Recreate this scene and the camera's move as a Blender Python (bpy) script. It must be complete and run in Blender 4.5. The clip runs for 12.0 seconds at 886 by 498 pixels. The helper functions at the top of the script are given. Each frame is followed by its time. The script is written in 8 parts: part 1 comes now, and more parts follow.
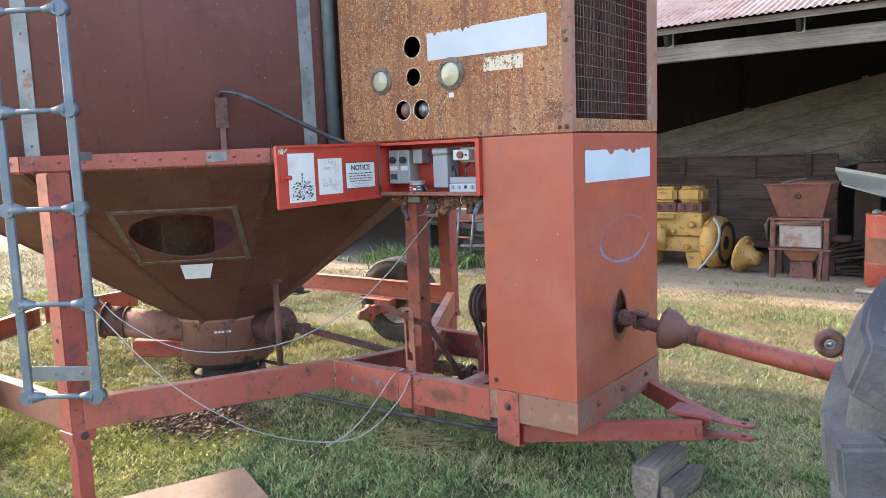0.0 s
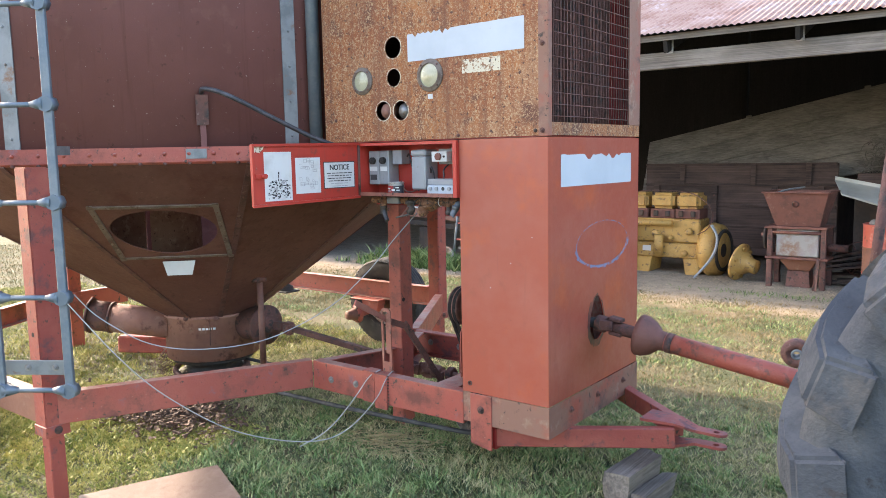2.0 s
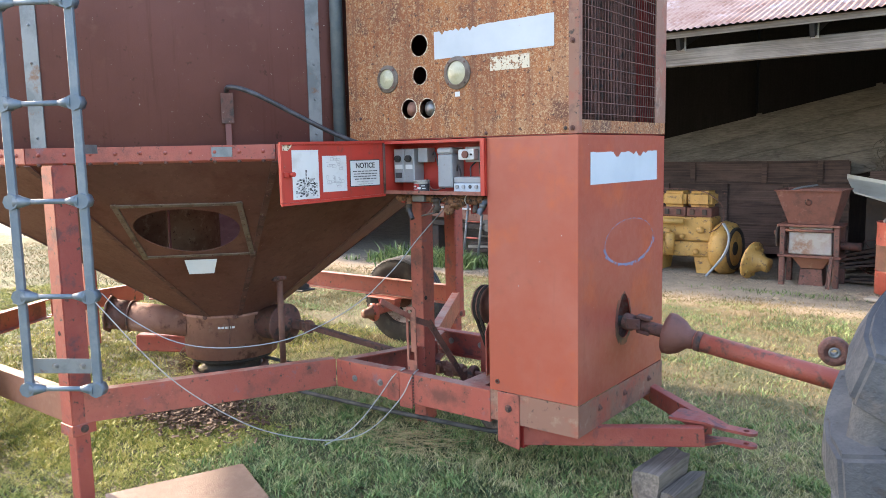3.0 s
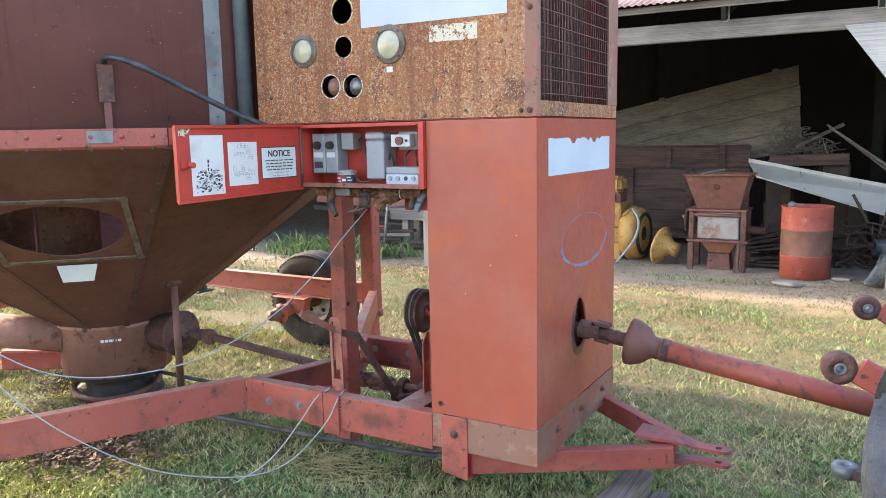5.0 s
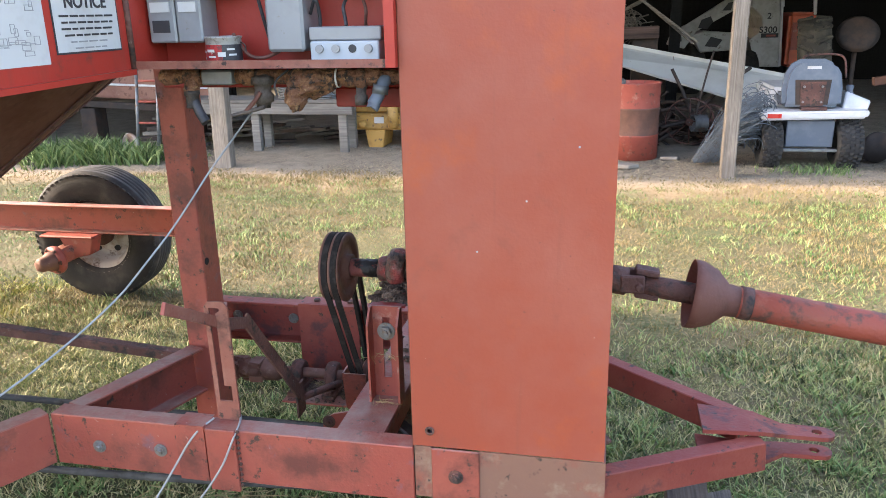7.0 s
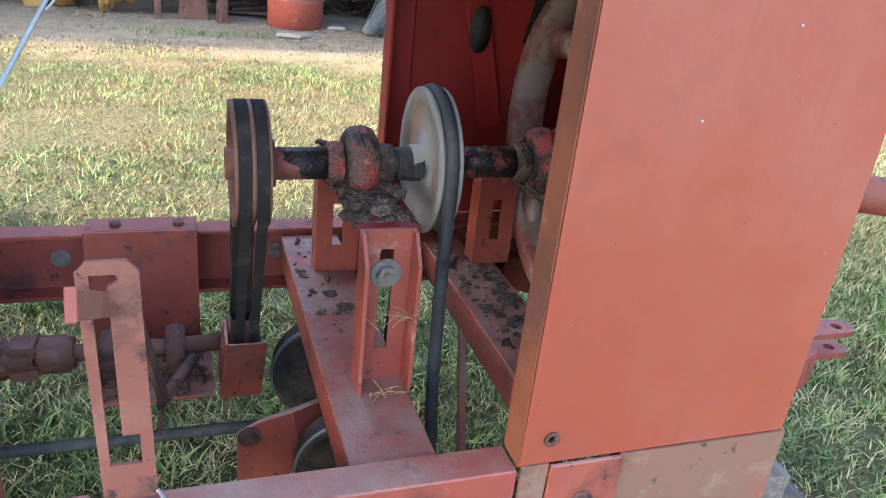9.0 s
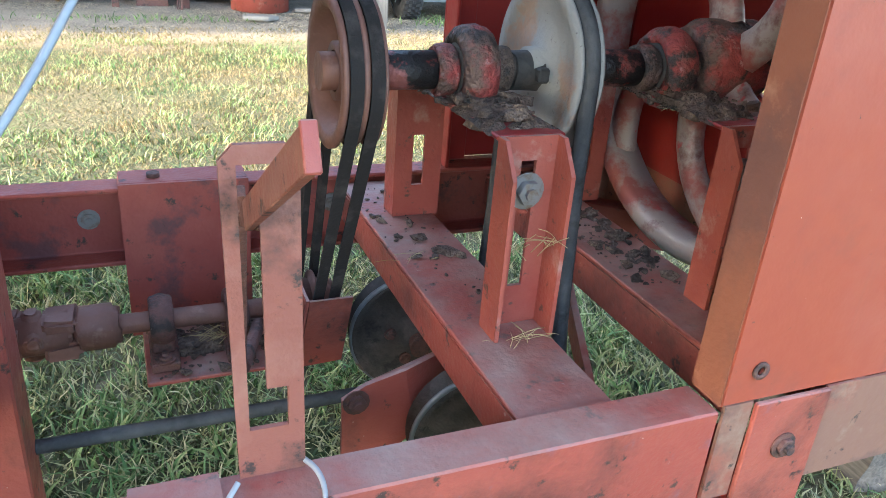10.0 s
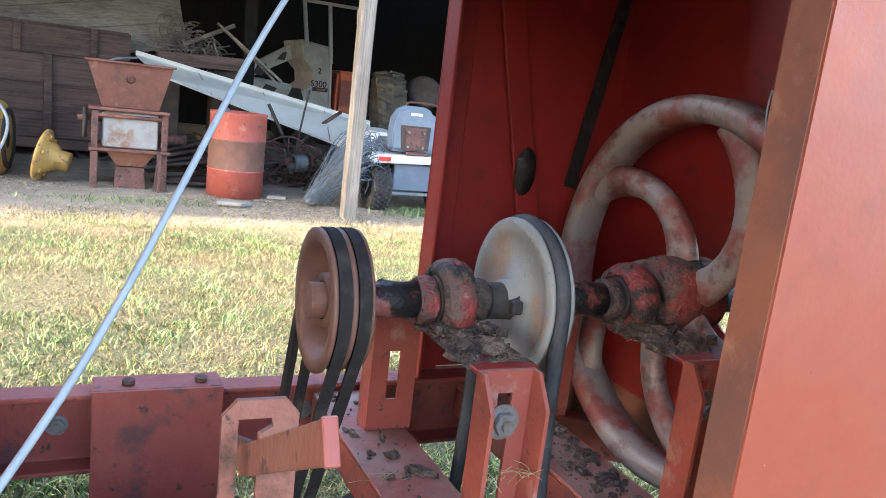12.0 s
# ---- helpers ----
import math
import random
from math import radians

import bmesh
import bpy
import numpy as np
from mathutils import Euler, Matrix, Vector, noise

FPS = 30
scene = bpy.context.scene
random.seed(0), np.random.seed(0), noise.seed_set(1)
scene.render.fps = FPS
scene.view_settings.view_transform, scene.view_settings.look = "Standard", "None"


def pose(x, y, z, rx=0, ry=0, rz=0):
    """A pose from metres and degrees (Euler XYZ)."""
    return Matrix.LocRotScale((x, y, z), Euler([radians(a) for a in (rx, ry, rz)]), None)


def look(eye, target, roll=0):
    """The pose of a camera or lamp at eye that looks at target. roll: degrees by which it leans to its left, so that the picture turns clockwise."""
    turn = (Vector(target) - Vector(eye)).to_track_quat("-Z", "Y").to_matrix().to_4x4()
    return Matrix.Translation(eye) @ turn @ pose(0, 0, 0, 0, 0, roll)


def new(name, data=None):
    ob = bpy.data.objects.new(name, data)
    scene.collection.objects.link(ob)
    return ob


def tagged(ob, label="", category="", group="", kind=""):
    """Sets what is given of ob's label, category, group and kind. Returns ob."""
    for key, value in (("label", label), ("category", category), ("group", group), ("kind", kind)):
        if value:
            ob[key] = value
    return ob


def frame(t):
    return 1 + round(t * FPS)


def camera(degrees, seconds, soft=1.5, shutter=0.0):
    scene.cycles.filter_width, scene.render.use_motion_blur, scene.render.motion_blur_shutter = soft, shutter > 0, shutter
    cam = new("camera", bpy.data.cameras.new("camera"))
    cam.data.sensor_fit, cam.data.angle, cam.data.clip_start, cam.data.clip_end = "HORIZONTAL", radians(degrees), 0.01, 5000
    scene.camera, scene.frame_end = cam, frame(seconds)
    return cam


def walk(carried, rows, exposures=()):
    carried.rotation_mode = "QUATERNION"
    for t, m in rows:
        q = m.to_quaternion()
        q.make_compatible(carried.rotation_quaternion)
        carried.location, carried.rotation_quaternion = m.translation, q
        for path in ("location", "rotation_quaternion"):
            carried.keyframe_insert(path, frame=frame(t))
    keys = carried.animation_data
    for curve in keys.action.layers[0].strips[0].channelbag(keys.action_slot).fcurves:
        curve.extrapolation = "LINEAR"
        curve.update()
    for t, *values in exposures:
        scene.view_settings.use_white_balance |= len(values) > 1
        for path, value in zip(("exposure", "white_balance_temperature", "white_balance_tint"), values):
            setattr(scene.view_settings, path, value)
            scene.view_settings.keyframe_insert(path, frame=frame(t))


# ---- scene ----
cam = camera(60.0, 12.0, soft=0.5)
PATH = [
    (0, (1.525, -2.956, 1.607), (0.328, -1.373, 1.36), -2.2),
    (0.5, (1.536, -2.921, 1.609), (0.348, -1.331, 1.362), -2.2),
    (1, (1.581, -2.864, 1.606), (0.394, -1.273, 1.36), -1.8),
    (1.5, (1.618, -2.84, 1.602), (0.42, -1.257, 1.359), -1.5),
    (2, (1.632, -2.863, 1.602), (0.422, -1.289, 1.36), -1.1),
    (2.5, (1.633, -2.898, 1.602), (0.411, -1.333, 1.361), -1.2),
    (2.7, (1.602, -2.919, 1.601), (0.379, -1.355, 1.359), -1.1),
    (4.3, (1.295, -2.931, 1.607), (0.194, -1.287, 1.317), -1.8),
    (4.5, (1.256, -2.833, 1.616), (0.182, -1.171, 1.325), -1.4),
    (5, (1.098, -2.596, 1.615), (0.11, -0.882, 1.322), -1.1),
    (5.5, (0.789, -2.389, 1.629), (-0.019, -0.582, 1.343), -2.4),
    (6, (0.522, -2.163, 1.601), (-0.198, -0.328, 1.264), -3.0),
    (6.5, (0.288, -1.85, 1.559), (-0.398, -0.033, 1.078), -2.7),
    (7, (-0.03, -1.626, 1.52), (-0.43, 0.241, 0.927), -1.3),
    (7.5, (-0.336, -1.395, 1.482), (-0.453, 0.43, 0.674), -1.9),
    (7.7, (-0.405, -1.278, 1.437), (-0.474, 0.535, 0.598), -1.7),
    (9.3, (-0.969, -0.68, 1.165), (-0.262, 0.995, 0.331), 6.4),
    (9.5, (-0.993, -0.62, 1.122), (-0.278, 1.047, 0.281), 5.8),
    (10, (-1.085, -0.554, 1.014), (-0.354, 1.108, 0.176), 4.6),
    (10.5, (-1.103, -0.531, 0.99), (-0.335, 1.158, 0.243), 5.5),
    (11, (-1.099, -0.51, 0.985), (-0.313, 1.186, 0.277), 6.3),
    (11.5, (-1.119, -0.527, 1.016), (-0.285, 1.194, 0.43), 7.1),
    (12, (-1.129, -0.566, 1.092), (-0.285, 1.205, 0.704), 6.9),
]
walk(cam, [(t, look(eye, target, roll)) for t, eye, target, roll in PATH],
     ((0, 2.82, 6950, 15), (2.5, 2.82, 6950, 15), (4.5, 2.98, 6900, 15), (5.0, 2.95, 6900, 15), (5.5, 2.84, 6950, 15), (6.5, 2.82, 7050, 15), (7.0, 2.95, 7050, 16), (7.5, 3.05, 6950, 16), (9.5, 3.27, 6300, 8), (10.5, 3.48, 6250, 5), (12, 3.45, 6400, 11)))

# ---- world, sun ----
SUN_AZ, SUN_EL = radians(180), radians(27)      # towards the sun, from +x anticlockwise
world = bpy.data.worlds.new("sky")
scene.world = world
world.use_nodes = True
wn = world.node_tree
sky = wn.nodes.new("ShaderNodeTexSky")
sky.sky_type, sky.sun_disc = "NISHITA", False
sky.sun_elevation, sky.sun_rotation = SUN_EL, radians(90) - SUN_AZ
sky.dust_density, sky.air_density = 2.5, 1.0
wn.links.new(sky.outputs[0], wn.nodes["Background"].inputs[0])
wn.nodes["Background"].inputs[1].default_value = 0.15
sun = new("sun", bpy.data.lights.new("sun", "SUN"))
sun.data.energy, sun.data.angle, sun.data.color = 1.6, radians(2.0), (1.0, 0.91, 0.76)
sun_dir = Vector((math.cos(SUN_AZ) * math.cos(SUN_EL), math.sin(SUN_AZ) * math.cos(SUN_EL), math.sin(SUN_EL)))
sun.matrix_world = look(Vector((0, 0, 20)), Vector((0, 0, 20)) - sun_dir)


# ---- materials ----
def surf(name, base, tints=(), rough=0.6, metal=0.0, grain=60.0, bump=0.15, streak=None, coat=0.0, dust=None):
    """base colour; tints: (colour, noise scale, low, high, detail) laid over it; streak: (colour, amount) drips that run down."""
    m = bpy.data.materials.new(name)
    m.use_nodes = True
    nt = m.node_tree
    N, L = nt.nodes, nt.links
    p = N["Principled BSDF"]
    tc = N.new("ShaderNodeTexCoord")
    info = N.new("ShaderNodeObjectInfo")
    off = N.new("ShaderNodeVectorMath")
    off.operation = "MULTIPLY_ADD"
    rnd = N.new("ShaderNodeCombineXYZ")
    for k in range(3):
        L.new(info.outputs["Random"], rnd.inputs[k])
    L.new(rnd.outputs[0], off.inputs[0])
    off.inputs[1].default_value = (7.0, 5.0, 3.0)
    L.new(tc.outputs["Object"], off.inputs[2])
    vec = off.outputs[0]
    col = N.new("ShaderNodeRGB")
    col.outputs[0].default_value = (*base, 1)
    cur = col.outputs[0]

    def lay(cur, fac, colour):
        mix = N.new("ShaderNodeMix")
        mix.data_type = "RGBA"
        L.new(fac, mix.inputs[0])
        L.new(cur, mix.inputs[6])
        mix.inputs[7].default_value = (*colour, 1)
        return mix.outputs[2]

    def fac(vector, scale, lo, hi, detail):
        nz = N.new("ShaderNodeTexNoise")
        nz.inputs["Scale"].default_value, nz.inputs["Detail"].default_value = scale, detail
        nz.inputs["Roughness"].default_value = 0.65
        L.new(vector, nz.inputs["Vector"])
        r = N.new("ShaderNodeMapRange")
        r.inputs["From Min"].default_value, r.inputs["From Max"].default_value = lo, hi
        L.new(nz.outputs["Fac"], r.inputs["Value"])
        return r.outputs[0]

    for colour, scale, lo, hi, detail in tints:
        cur = lay(cur, fac(vec, scale, lo, hi, detail), colour)
    if streak:
        mp = N.new("ShaderNodeMapping")
        mp.inputs["Scale"].default_value = (22, 22, 1.2)
        L.new(vec, mp.inputs["Vector"])
        cur = lay(cur, fac(mp.outputs[0], 1.0, 0.62 - streak[1], 0.8, 4), streak[0])
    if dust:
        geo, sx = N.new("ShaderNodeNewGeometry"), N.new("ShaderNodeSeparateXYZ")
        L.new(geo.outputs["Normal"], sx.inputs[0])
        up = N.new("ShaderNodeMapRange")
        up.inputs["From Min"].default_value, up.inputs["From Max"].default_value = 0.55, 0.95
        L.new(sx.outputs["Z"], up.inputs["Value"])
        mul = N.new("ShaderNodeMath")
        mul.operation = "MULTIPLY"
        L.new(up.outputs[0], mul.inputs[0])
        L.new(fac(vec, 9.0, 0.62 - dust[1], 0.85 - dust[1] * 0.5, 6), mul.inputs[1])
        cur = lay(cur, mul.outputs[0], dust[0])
    L.new(cur, p.inputs["Base Color"])
    p.inputs["Metallic"].default_value = metal
    p.inputs["Coat Weight"].default_value = coat
    rr = N.new("ShaderNodeMapRange")
    rn = N.new("ShaderNodeTexNoise")
    rn.inputs["Scale"].default_value, rn.inputs["Detail"].default_value = grain * 0.3, 5
    L.new(vec, rn.inputs["Vector"])
    rr.inputs["To Min"].default_value, rr.inputs["To Max"].default_value = max(rough - 0.15, 0.05), min(rough + 0.15, 1)
    L.new(rn.outputs["Fac"], rr.inputs["Value"])
    L.new(rr.outputs[0], p.inputs["Roughness"])
    if bump:
        bn = N.new("ShaderNodeTexNoise")
        bn.inputs["Scale"].default_value, bn.inputs["Detail"].default_value = grain, 6
        L.new(vec, bn.inputs["Vector"])
        bp = N.new("ShaderNodeBump")
        bp.inputs["Strength"].default_value, bp.inputs["Distance"].default_value = bump, 0.01
        L.new(bn.outputs["Fac"], bp.inputs["Height"])
        L.new(bp.outputs[0], p.inputs["Normal"])
    return m


def wood(name, dark, light, ring=6.0, rough=0.85, axis=0):
    """Weathered timber: long grain, broad stains and a tone of its own for each board."""
    m = surf(name, dark, (), rough, 0, 90, 0.25)
    nt = m.node_tree
    N, L = nt.nodes, nt.links
    tc, info = N.new("ShaderNodeTexCoord"), N.new("ShaderNodeObjectInfo")
    off = N.new("ShaderNodeVectorMath")
    off.operation = "MULTIPLY_ADD"
    rnd = N.new("ShaderNodeCombineXYZ")
    for k in range(3):
        L.new(info.outputs["Random"], rnd.inputs[k])
    L.new(rnd.outputs[0], off.inputs[0])
    off.inputs[1].default_value = (9.0, 6.0, 4.0)
    L.new(tc.outputs["Object"], off.inputs[2])

    def grain(across, along, detail, lo, hi):
        mp = N.new("ShaderNodeMapping")
        sc = [across] * 3
        sc[axis] = along
        mp.inputs["Scale"].default_value = sc
        L.new(off.outputs[0], mp.inputs["Vector"])
        nz = N.new("ShaderNodeTexNoise")
        nz.inputs["Scale"].default_value, nz.inputs["Detail"].default_value = 1.0, detail
        nz.inputs["Roughness"].default_value, nz.inputs["Distortion"].default_value = 0.62, 0.8
        L.new(mp.outputs[0], nz.inputs["Vector"])
        r = N.new("ShaderNodeMapRange")
        r.inputs["From Min"].default_value, r.inputs["From Max"].default_value = lo, hi
        L.new(nz.outputs["Fac"], r.inputs["Value"])
        return r.outputs[0]

    def sum_of(x, p, y, q):
        parts = []
        for v, k in ((x, p), (y, q)):
            mu = N.new("ShaderNodeMath")
            mu.operation = "MULTIPLY"
            L.new(v, mu.inputs[0])
            mu.inputs[1].default_value = k
            parts.append(mu.outputs[0])
        ad = N.new("ShaderNodeMath")
        ad.operation = "ADD"
        L.new(parts[0], ad.inputs[0])
        L.new(parts[1], ad.inputs[1])
        return ad.outputs[0]

    fine = grain(ring * 5.0, 0.9, 9, 0.36, 0.64)
    broad = grain(3.2, 1.1, 6, 0.34, 0.66)
    cr = N.new("ShaderNodeValToRGB")
    mid = tuple((x + y) * 0.42 for x, y in zip(dark, light))
    cr.color_ramp.elements[0].position, cr.color_ramp.elements[0].color = 0.18, (*dark, 1)
    cr.color_ramp.elements[1].position, cr.color_ramp.elements[1].color = 0.92, (*light, 1)
    cr.color_ramp.elements.new(0.5).color = (*mid, 1)
    L.new(sum_of(sum_of(fine, 0.42, broad, 0.40), 1.0, info.outputs["Random"], 0.30), cr.inputs[0])
    L.new(cr.outputs[0], N["Principled BSDF"].inputs["Base Color"])
    return m


RUST = (0.13, 0.055, 0.03)
GRIME = (0.05, 0.035, 0.028)
red_paint = surf("faded_red_paint", (0.33, 0.071, 0.041), (((0.36, 0.108, 0.075), 2.2, 0.45, 0.75, 5), ((0.42, 0.085, 0.026), 2.6, 0.54, 0.68, 6), ((0.26, 0.075, 0.05), 9.0, 0.6, 0.8, 6), ((0.10, 0.05, 0.04), 80, 0.70, 0.76, 4), ((0.62, 0.5, 0.44), 110, 0.785, 0.80, 2)), 0.45, 0, 120, 0.05, ((0.27, 0.075, 0.05), 0.02))
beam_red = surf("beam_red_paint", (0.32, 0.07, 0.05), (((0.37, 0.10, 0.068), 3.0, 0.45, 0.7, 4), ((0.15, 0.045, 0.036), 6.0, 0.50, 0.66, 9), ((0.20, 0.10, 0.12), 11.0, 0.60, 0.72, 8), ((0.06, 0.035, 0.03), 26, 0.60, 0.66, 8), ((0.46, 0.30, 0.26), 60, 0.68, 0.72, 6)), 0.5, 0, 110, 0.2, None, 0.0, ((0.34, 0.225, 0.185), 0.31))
hitch_red = surf("hitch_red_paint", (0.28, 0.055, 0.042), (((0.34, 0.085, 0.06), 4.0, 0.45, 0.65, 6), ((0.14, 0.05, 0.05), 9.0, 0.54, 0.64, 8), ((0.06, 0.035, 0.03), 26, 0.60, 0.66, 8)), 0.55, 0, 110, 0.2)
outtake_tan = surf("pinkish_tan_steel", (0.31, 0.165, 0.125), (((0.22, 0.11, 0.085), 3, 0.45, 0.66, 7), ((0.14, 0.07, 0.055), 10, 0.56, 0.66, 8), ((0.40, 0.27, 0.21), 6, 0.58, 0.72, 6)), 0.8, 0.0, 120, 0.2)
outtake_tan.node_tree.nodes["Principled BSDF"].inputs["Specular IOR Level"].default_value = 0.2
edge_rust = surf("orange_brown_edge", (0.25, 0.085, 0.045), (((0.16, 0.065, 0.045), 5, 0.46, 0.62, 7), ((0.33, 0.14, 0.08), 12, 0.58, 0.68, 6)), 0.7, 0, 110, 0.2)
dusty_iron = surf("dusty_black_iron", (0.05, 0.042, 0.037), (((0.12, 0.095, 0.08), 9, 0.46, 0.62, 7), ((0.025, 0.022, 0.02), 20, 0.56, 0.64, 7)), 0.75, 0.1, 110, 0.4)
bracket_red = surf("bracket_red_paint", (0.31, 0.075, 0.052), (((0.28, 0.055, 0.04), 5.0, 0.48, 0.64, 7), ((0.40, 0.24, 0.20), 9.0, 0.58, 0.70, 8), ((0.09, 0.045, 0.035), 30, 0.60, 0.66, 8)), 0.5, 0, 110, 0.2, None, 0.0, ((0.34, 0.23, 0.19), 0.3))
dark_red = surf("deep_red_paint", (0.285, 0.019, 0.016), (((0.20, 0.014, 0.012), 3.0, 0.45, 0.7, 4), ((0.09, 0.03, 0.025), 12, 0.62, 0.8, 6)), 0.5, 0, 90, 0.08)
cabinet_red = surf("bright_red_paint", (0.44, 0.04, 0.026), (((0.36, 0.034, 0.022), 4, 0.45, 0.7, 5), ((0.14, 0.05, 0.035), 14, 0.60, 0.72, 8), ((0.42, 0.20, 0.16), 30, 0.68, 0.74, 6)), 0.45, 0, 90, 0.08, ((0.26, 0.05, 0.035), 0.06), 0.0, ((0.22, 0.12, 0.09), 0.30))
brown_skirt = surf("rusty_brown_paint", (0.23, 0.115, 0.08), (((0.31, 0.08, 0.05), 4, 0.48, 0.62, 7), ((0.30, 0.20, 0.145), 9, 0.56, 0.68, 7), ((0.12, 0.07, 0.055), 6, 0.56, 0.66, 8), (GRIME, 30, 0.62, 0.68, 7)), 0.65, 0, 110, 0.12)
rust_panel = surf("rusted_cream_paint", (0.26, 0.082, 0.027), (((0.36, 0.135, 0.042), 2.5, 0.42, 0.7, 5), ((0.37, 0.215, 0.115), 1.6, 0.50, 0.74, 8), ((0.13, 0.05, 0.028), 4.5, 0.54, 0.64, 9), ((0.42, 0.26, 0.14), 85, 0.53, 0.60, 7), ((0.46, 0.31, 0.185), 150, 0.56, 0.62, 4), ((0.07, 0.034, 0.024), 48, 0.57, 0.635, 7)), 0.75, 0, 200, 0.25, ((0.14, 0.052, 0.028), 0.17))
bin_maroon = surf("dull_maroon_sheet", (0.178, 0.080, 0.074), (((0.138, 0.062, 0.058), 1.2, 0.4, 0.7, 7), ((0.22, 0.12, 0.095), 6, 0.60, 0.8, 7), ((0.09, 0.045, 0.042), 14, 0.62, 0.70, 8), ((0.5, 0.45, 0.4), 70, 0.73, 0.76, 2)), 0.6, 0, 350, 0.25, ((0.13, 0.055, 0.05), 0.05))
hopper_brown = surf("rusted_brown_sheet", (0.158, 0.078, 0.062), (((0.110, 0.052, 0.044), 1.6, 0.4, 0.7, 7), ((0.172, 0.094, 0.070), 5, 0.55, 0.8, 7), ((0.11, 0.045, 0.036), 3.0, 0.52, 0.66, 8), ((0.22, 0.16, 0.115), 26, 0.66, 0.74, 6), ((0.27, 0.21, 0.14), 70, 0.71, 0.77, 3)), 0.65, 0.0, 140, 0.15, ((0.085, 0.04, 0.034), 0.06))
for m in (hopper_brown, bin_maroon):
    m.node_tree.nodes["Principled BSDF"].inputs["Specular IOR Level"].default_value = 0.15
seam_brown = surf("dusty_seam_strip", (0.12, 0.055, 0.045), (((0.07, 0.035, 0.03), 9, 0.48, 0.62, 7), ((0.18, 0.12, 0.09), 30, 0.6, 0.68, 6)), 0.8, 0, 140, 0.3)
tube_tan = surf("tan_rusty_steel", (0.28, 0.125, 0.08), (((0.2, 0.085, 0.055), 3, 0.4, 0.7, 5), ((0.36, 0.22, 0.15), 6, 0.6, 0.8, 4)), 0.6, 0.0, 120, 0.1)
galv = surf("galvanised_steel", (0.21, 0.225, 0.235), (((0.14, 0.155, 0.165), 8, 0.45, 0.62, 7), ((0.19, 0.11, 0.075), 11, 0.58, 0.68, 7)), 0.5, 0.45, 80, 0.05)
ladder_grey = surf("blue_grey_ladder_steel", (0.12, 0.155, 0.19), (((0.17, 0.20, 0.225), 10, 0.45, 0.65, 5), ((0.14, 0.1, 0.08), 40, 0.7, 0.8, 5)), 0.5, 0.35, 80, 0.05)
rust_dark = surf("dark_rusty_steel", (0.115, 0.052, 0.042), (((0.19, 0.085, 0.065), 9, 0.45, 0.62, 7), ((0.045, 0.034, 0.03), 18, 0.50, 0.62, 8), ((0.22, 0.17, 0.14), 45, 0.64, 0.7, 6)), 0.75, 0.1, 130, 0.5)
hatch_grey = surf("grey_brown_strip", (0.17, 0.135, 0.11), (((0.10, 0.07, 0.055), 14, 0.45, 0.6, 7), ((0.26, 0.22, 0.19), 30, 0.6, 0.7, 6)), 0.7, 0.1, 130, 0.3)
grease = surf("greasy_black_dirt", (0.085, 0.056, 0.041), (((0.21, 0.15, 0.11), 22, 0.48, 0.62, 7), ((0.022, 0.018, 0.016), 40, 0.55, 0.65, 6), ((0.3, 0.06, 0.04), 14, 0.68, 0.74, 3)), 0.75, 0, 160, 1.0)
crumbs = surf("dry_dirt_crumbs", (0.085, 0.058, 0.045), (((0.16, 0.12, 0.10), 30, 0.45, 0.62, 6), ((0.035, 0.026, 0.022), 12, 0.52, 0.62, 5)), 0.95, 0, 180, 0.9)
bearing_red = surf("worn_red_casting", (0.28, 0.045, 0.038), (((0.12, 0.072, 0.055), 10, 0.42, 0.53, 8), ((0.032, 0.025, 0.022), 22, 0.50, 0.58, 8), ((0.40, 0.20, 0.18), 34, 0.62, 0.68, 5)), 0.6, 0.1, 90, 1.0)
shaft_paint = surf("grimy_shaft_paint", (0.30, 0.10, 0.085), (((0.022, 0.019, 0.018), 12, 0.44, 0.50, 7), ((0.36, 0.04, 0.03), 16, 0.60, 0.66, 4)), 0.5, 0.2, 90, 0.5)
cast_grey = surf("grey_cast_iron", (0.275, 0.262, 0.242), (((0.36, 0.22, 0.15), 8, 0.57, 0.64, 5), ((0.24, 0.22, 0.20), 16, 0.55, 0.75, 6), ((0.12, 0.10, 0.09), 50, 0.64, 0.7, 6)), 0.72, 0.1, 90, 0.3)
sheave_brown = surf("brown_rusty_casting", (0.20, 0.095, 0.07), (((0.12, 0.06, 0.045), 9, 0.45, 0.7, 5), ((0.3, 0.18, 0.14), 20, 0.6, 0.75, 4)), 0.6, 0.2, 110, 0.15)
fly_paint = surf("worn_red_and_steel", (0.27, 0.085, 0.07), (((0.30, 0.25, 0.23), 7, 0.42, 0.52, 7), ((0.13, 0.05, 0.042), 12, 0.55, 0.66, 7), ((0.36, 0.05, 0.05), 18, 0.64, 0.70, 4)), 0.5, 0.2, 90, 0.12)
belt_rubber = surf("worn_belt_rubber", (0.026, 0.023, 0.022), (((0.065, 0.055, 0.05), 18, 0.52, 0.7, 6),), 0.85, 0, 150, 0.2)
# Greyer than belt_rubber: dust, and sky glare put into the colour.
long_belt = surf("dust_and_glare_grey_belt", (0.055, 0.057, 0.060), (((0.10, 0.10, 0.10), 9, 0.45, 0.65, 6), ((0.04, 0.038, 0.036), 16, 0.55, 0.68, 6)), 0.6, 0, 150, 0.2)
for m in (belt_rubber, long_belt):
    m.node_tree.nodes["Principled BSDF"].inputs["Specular IOR Level"].default_value = 0.15
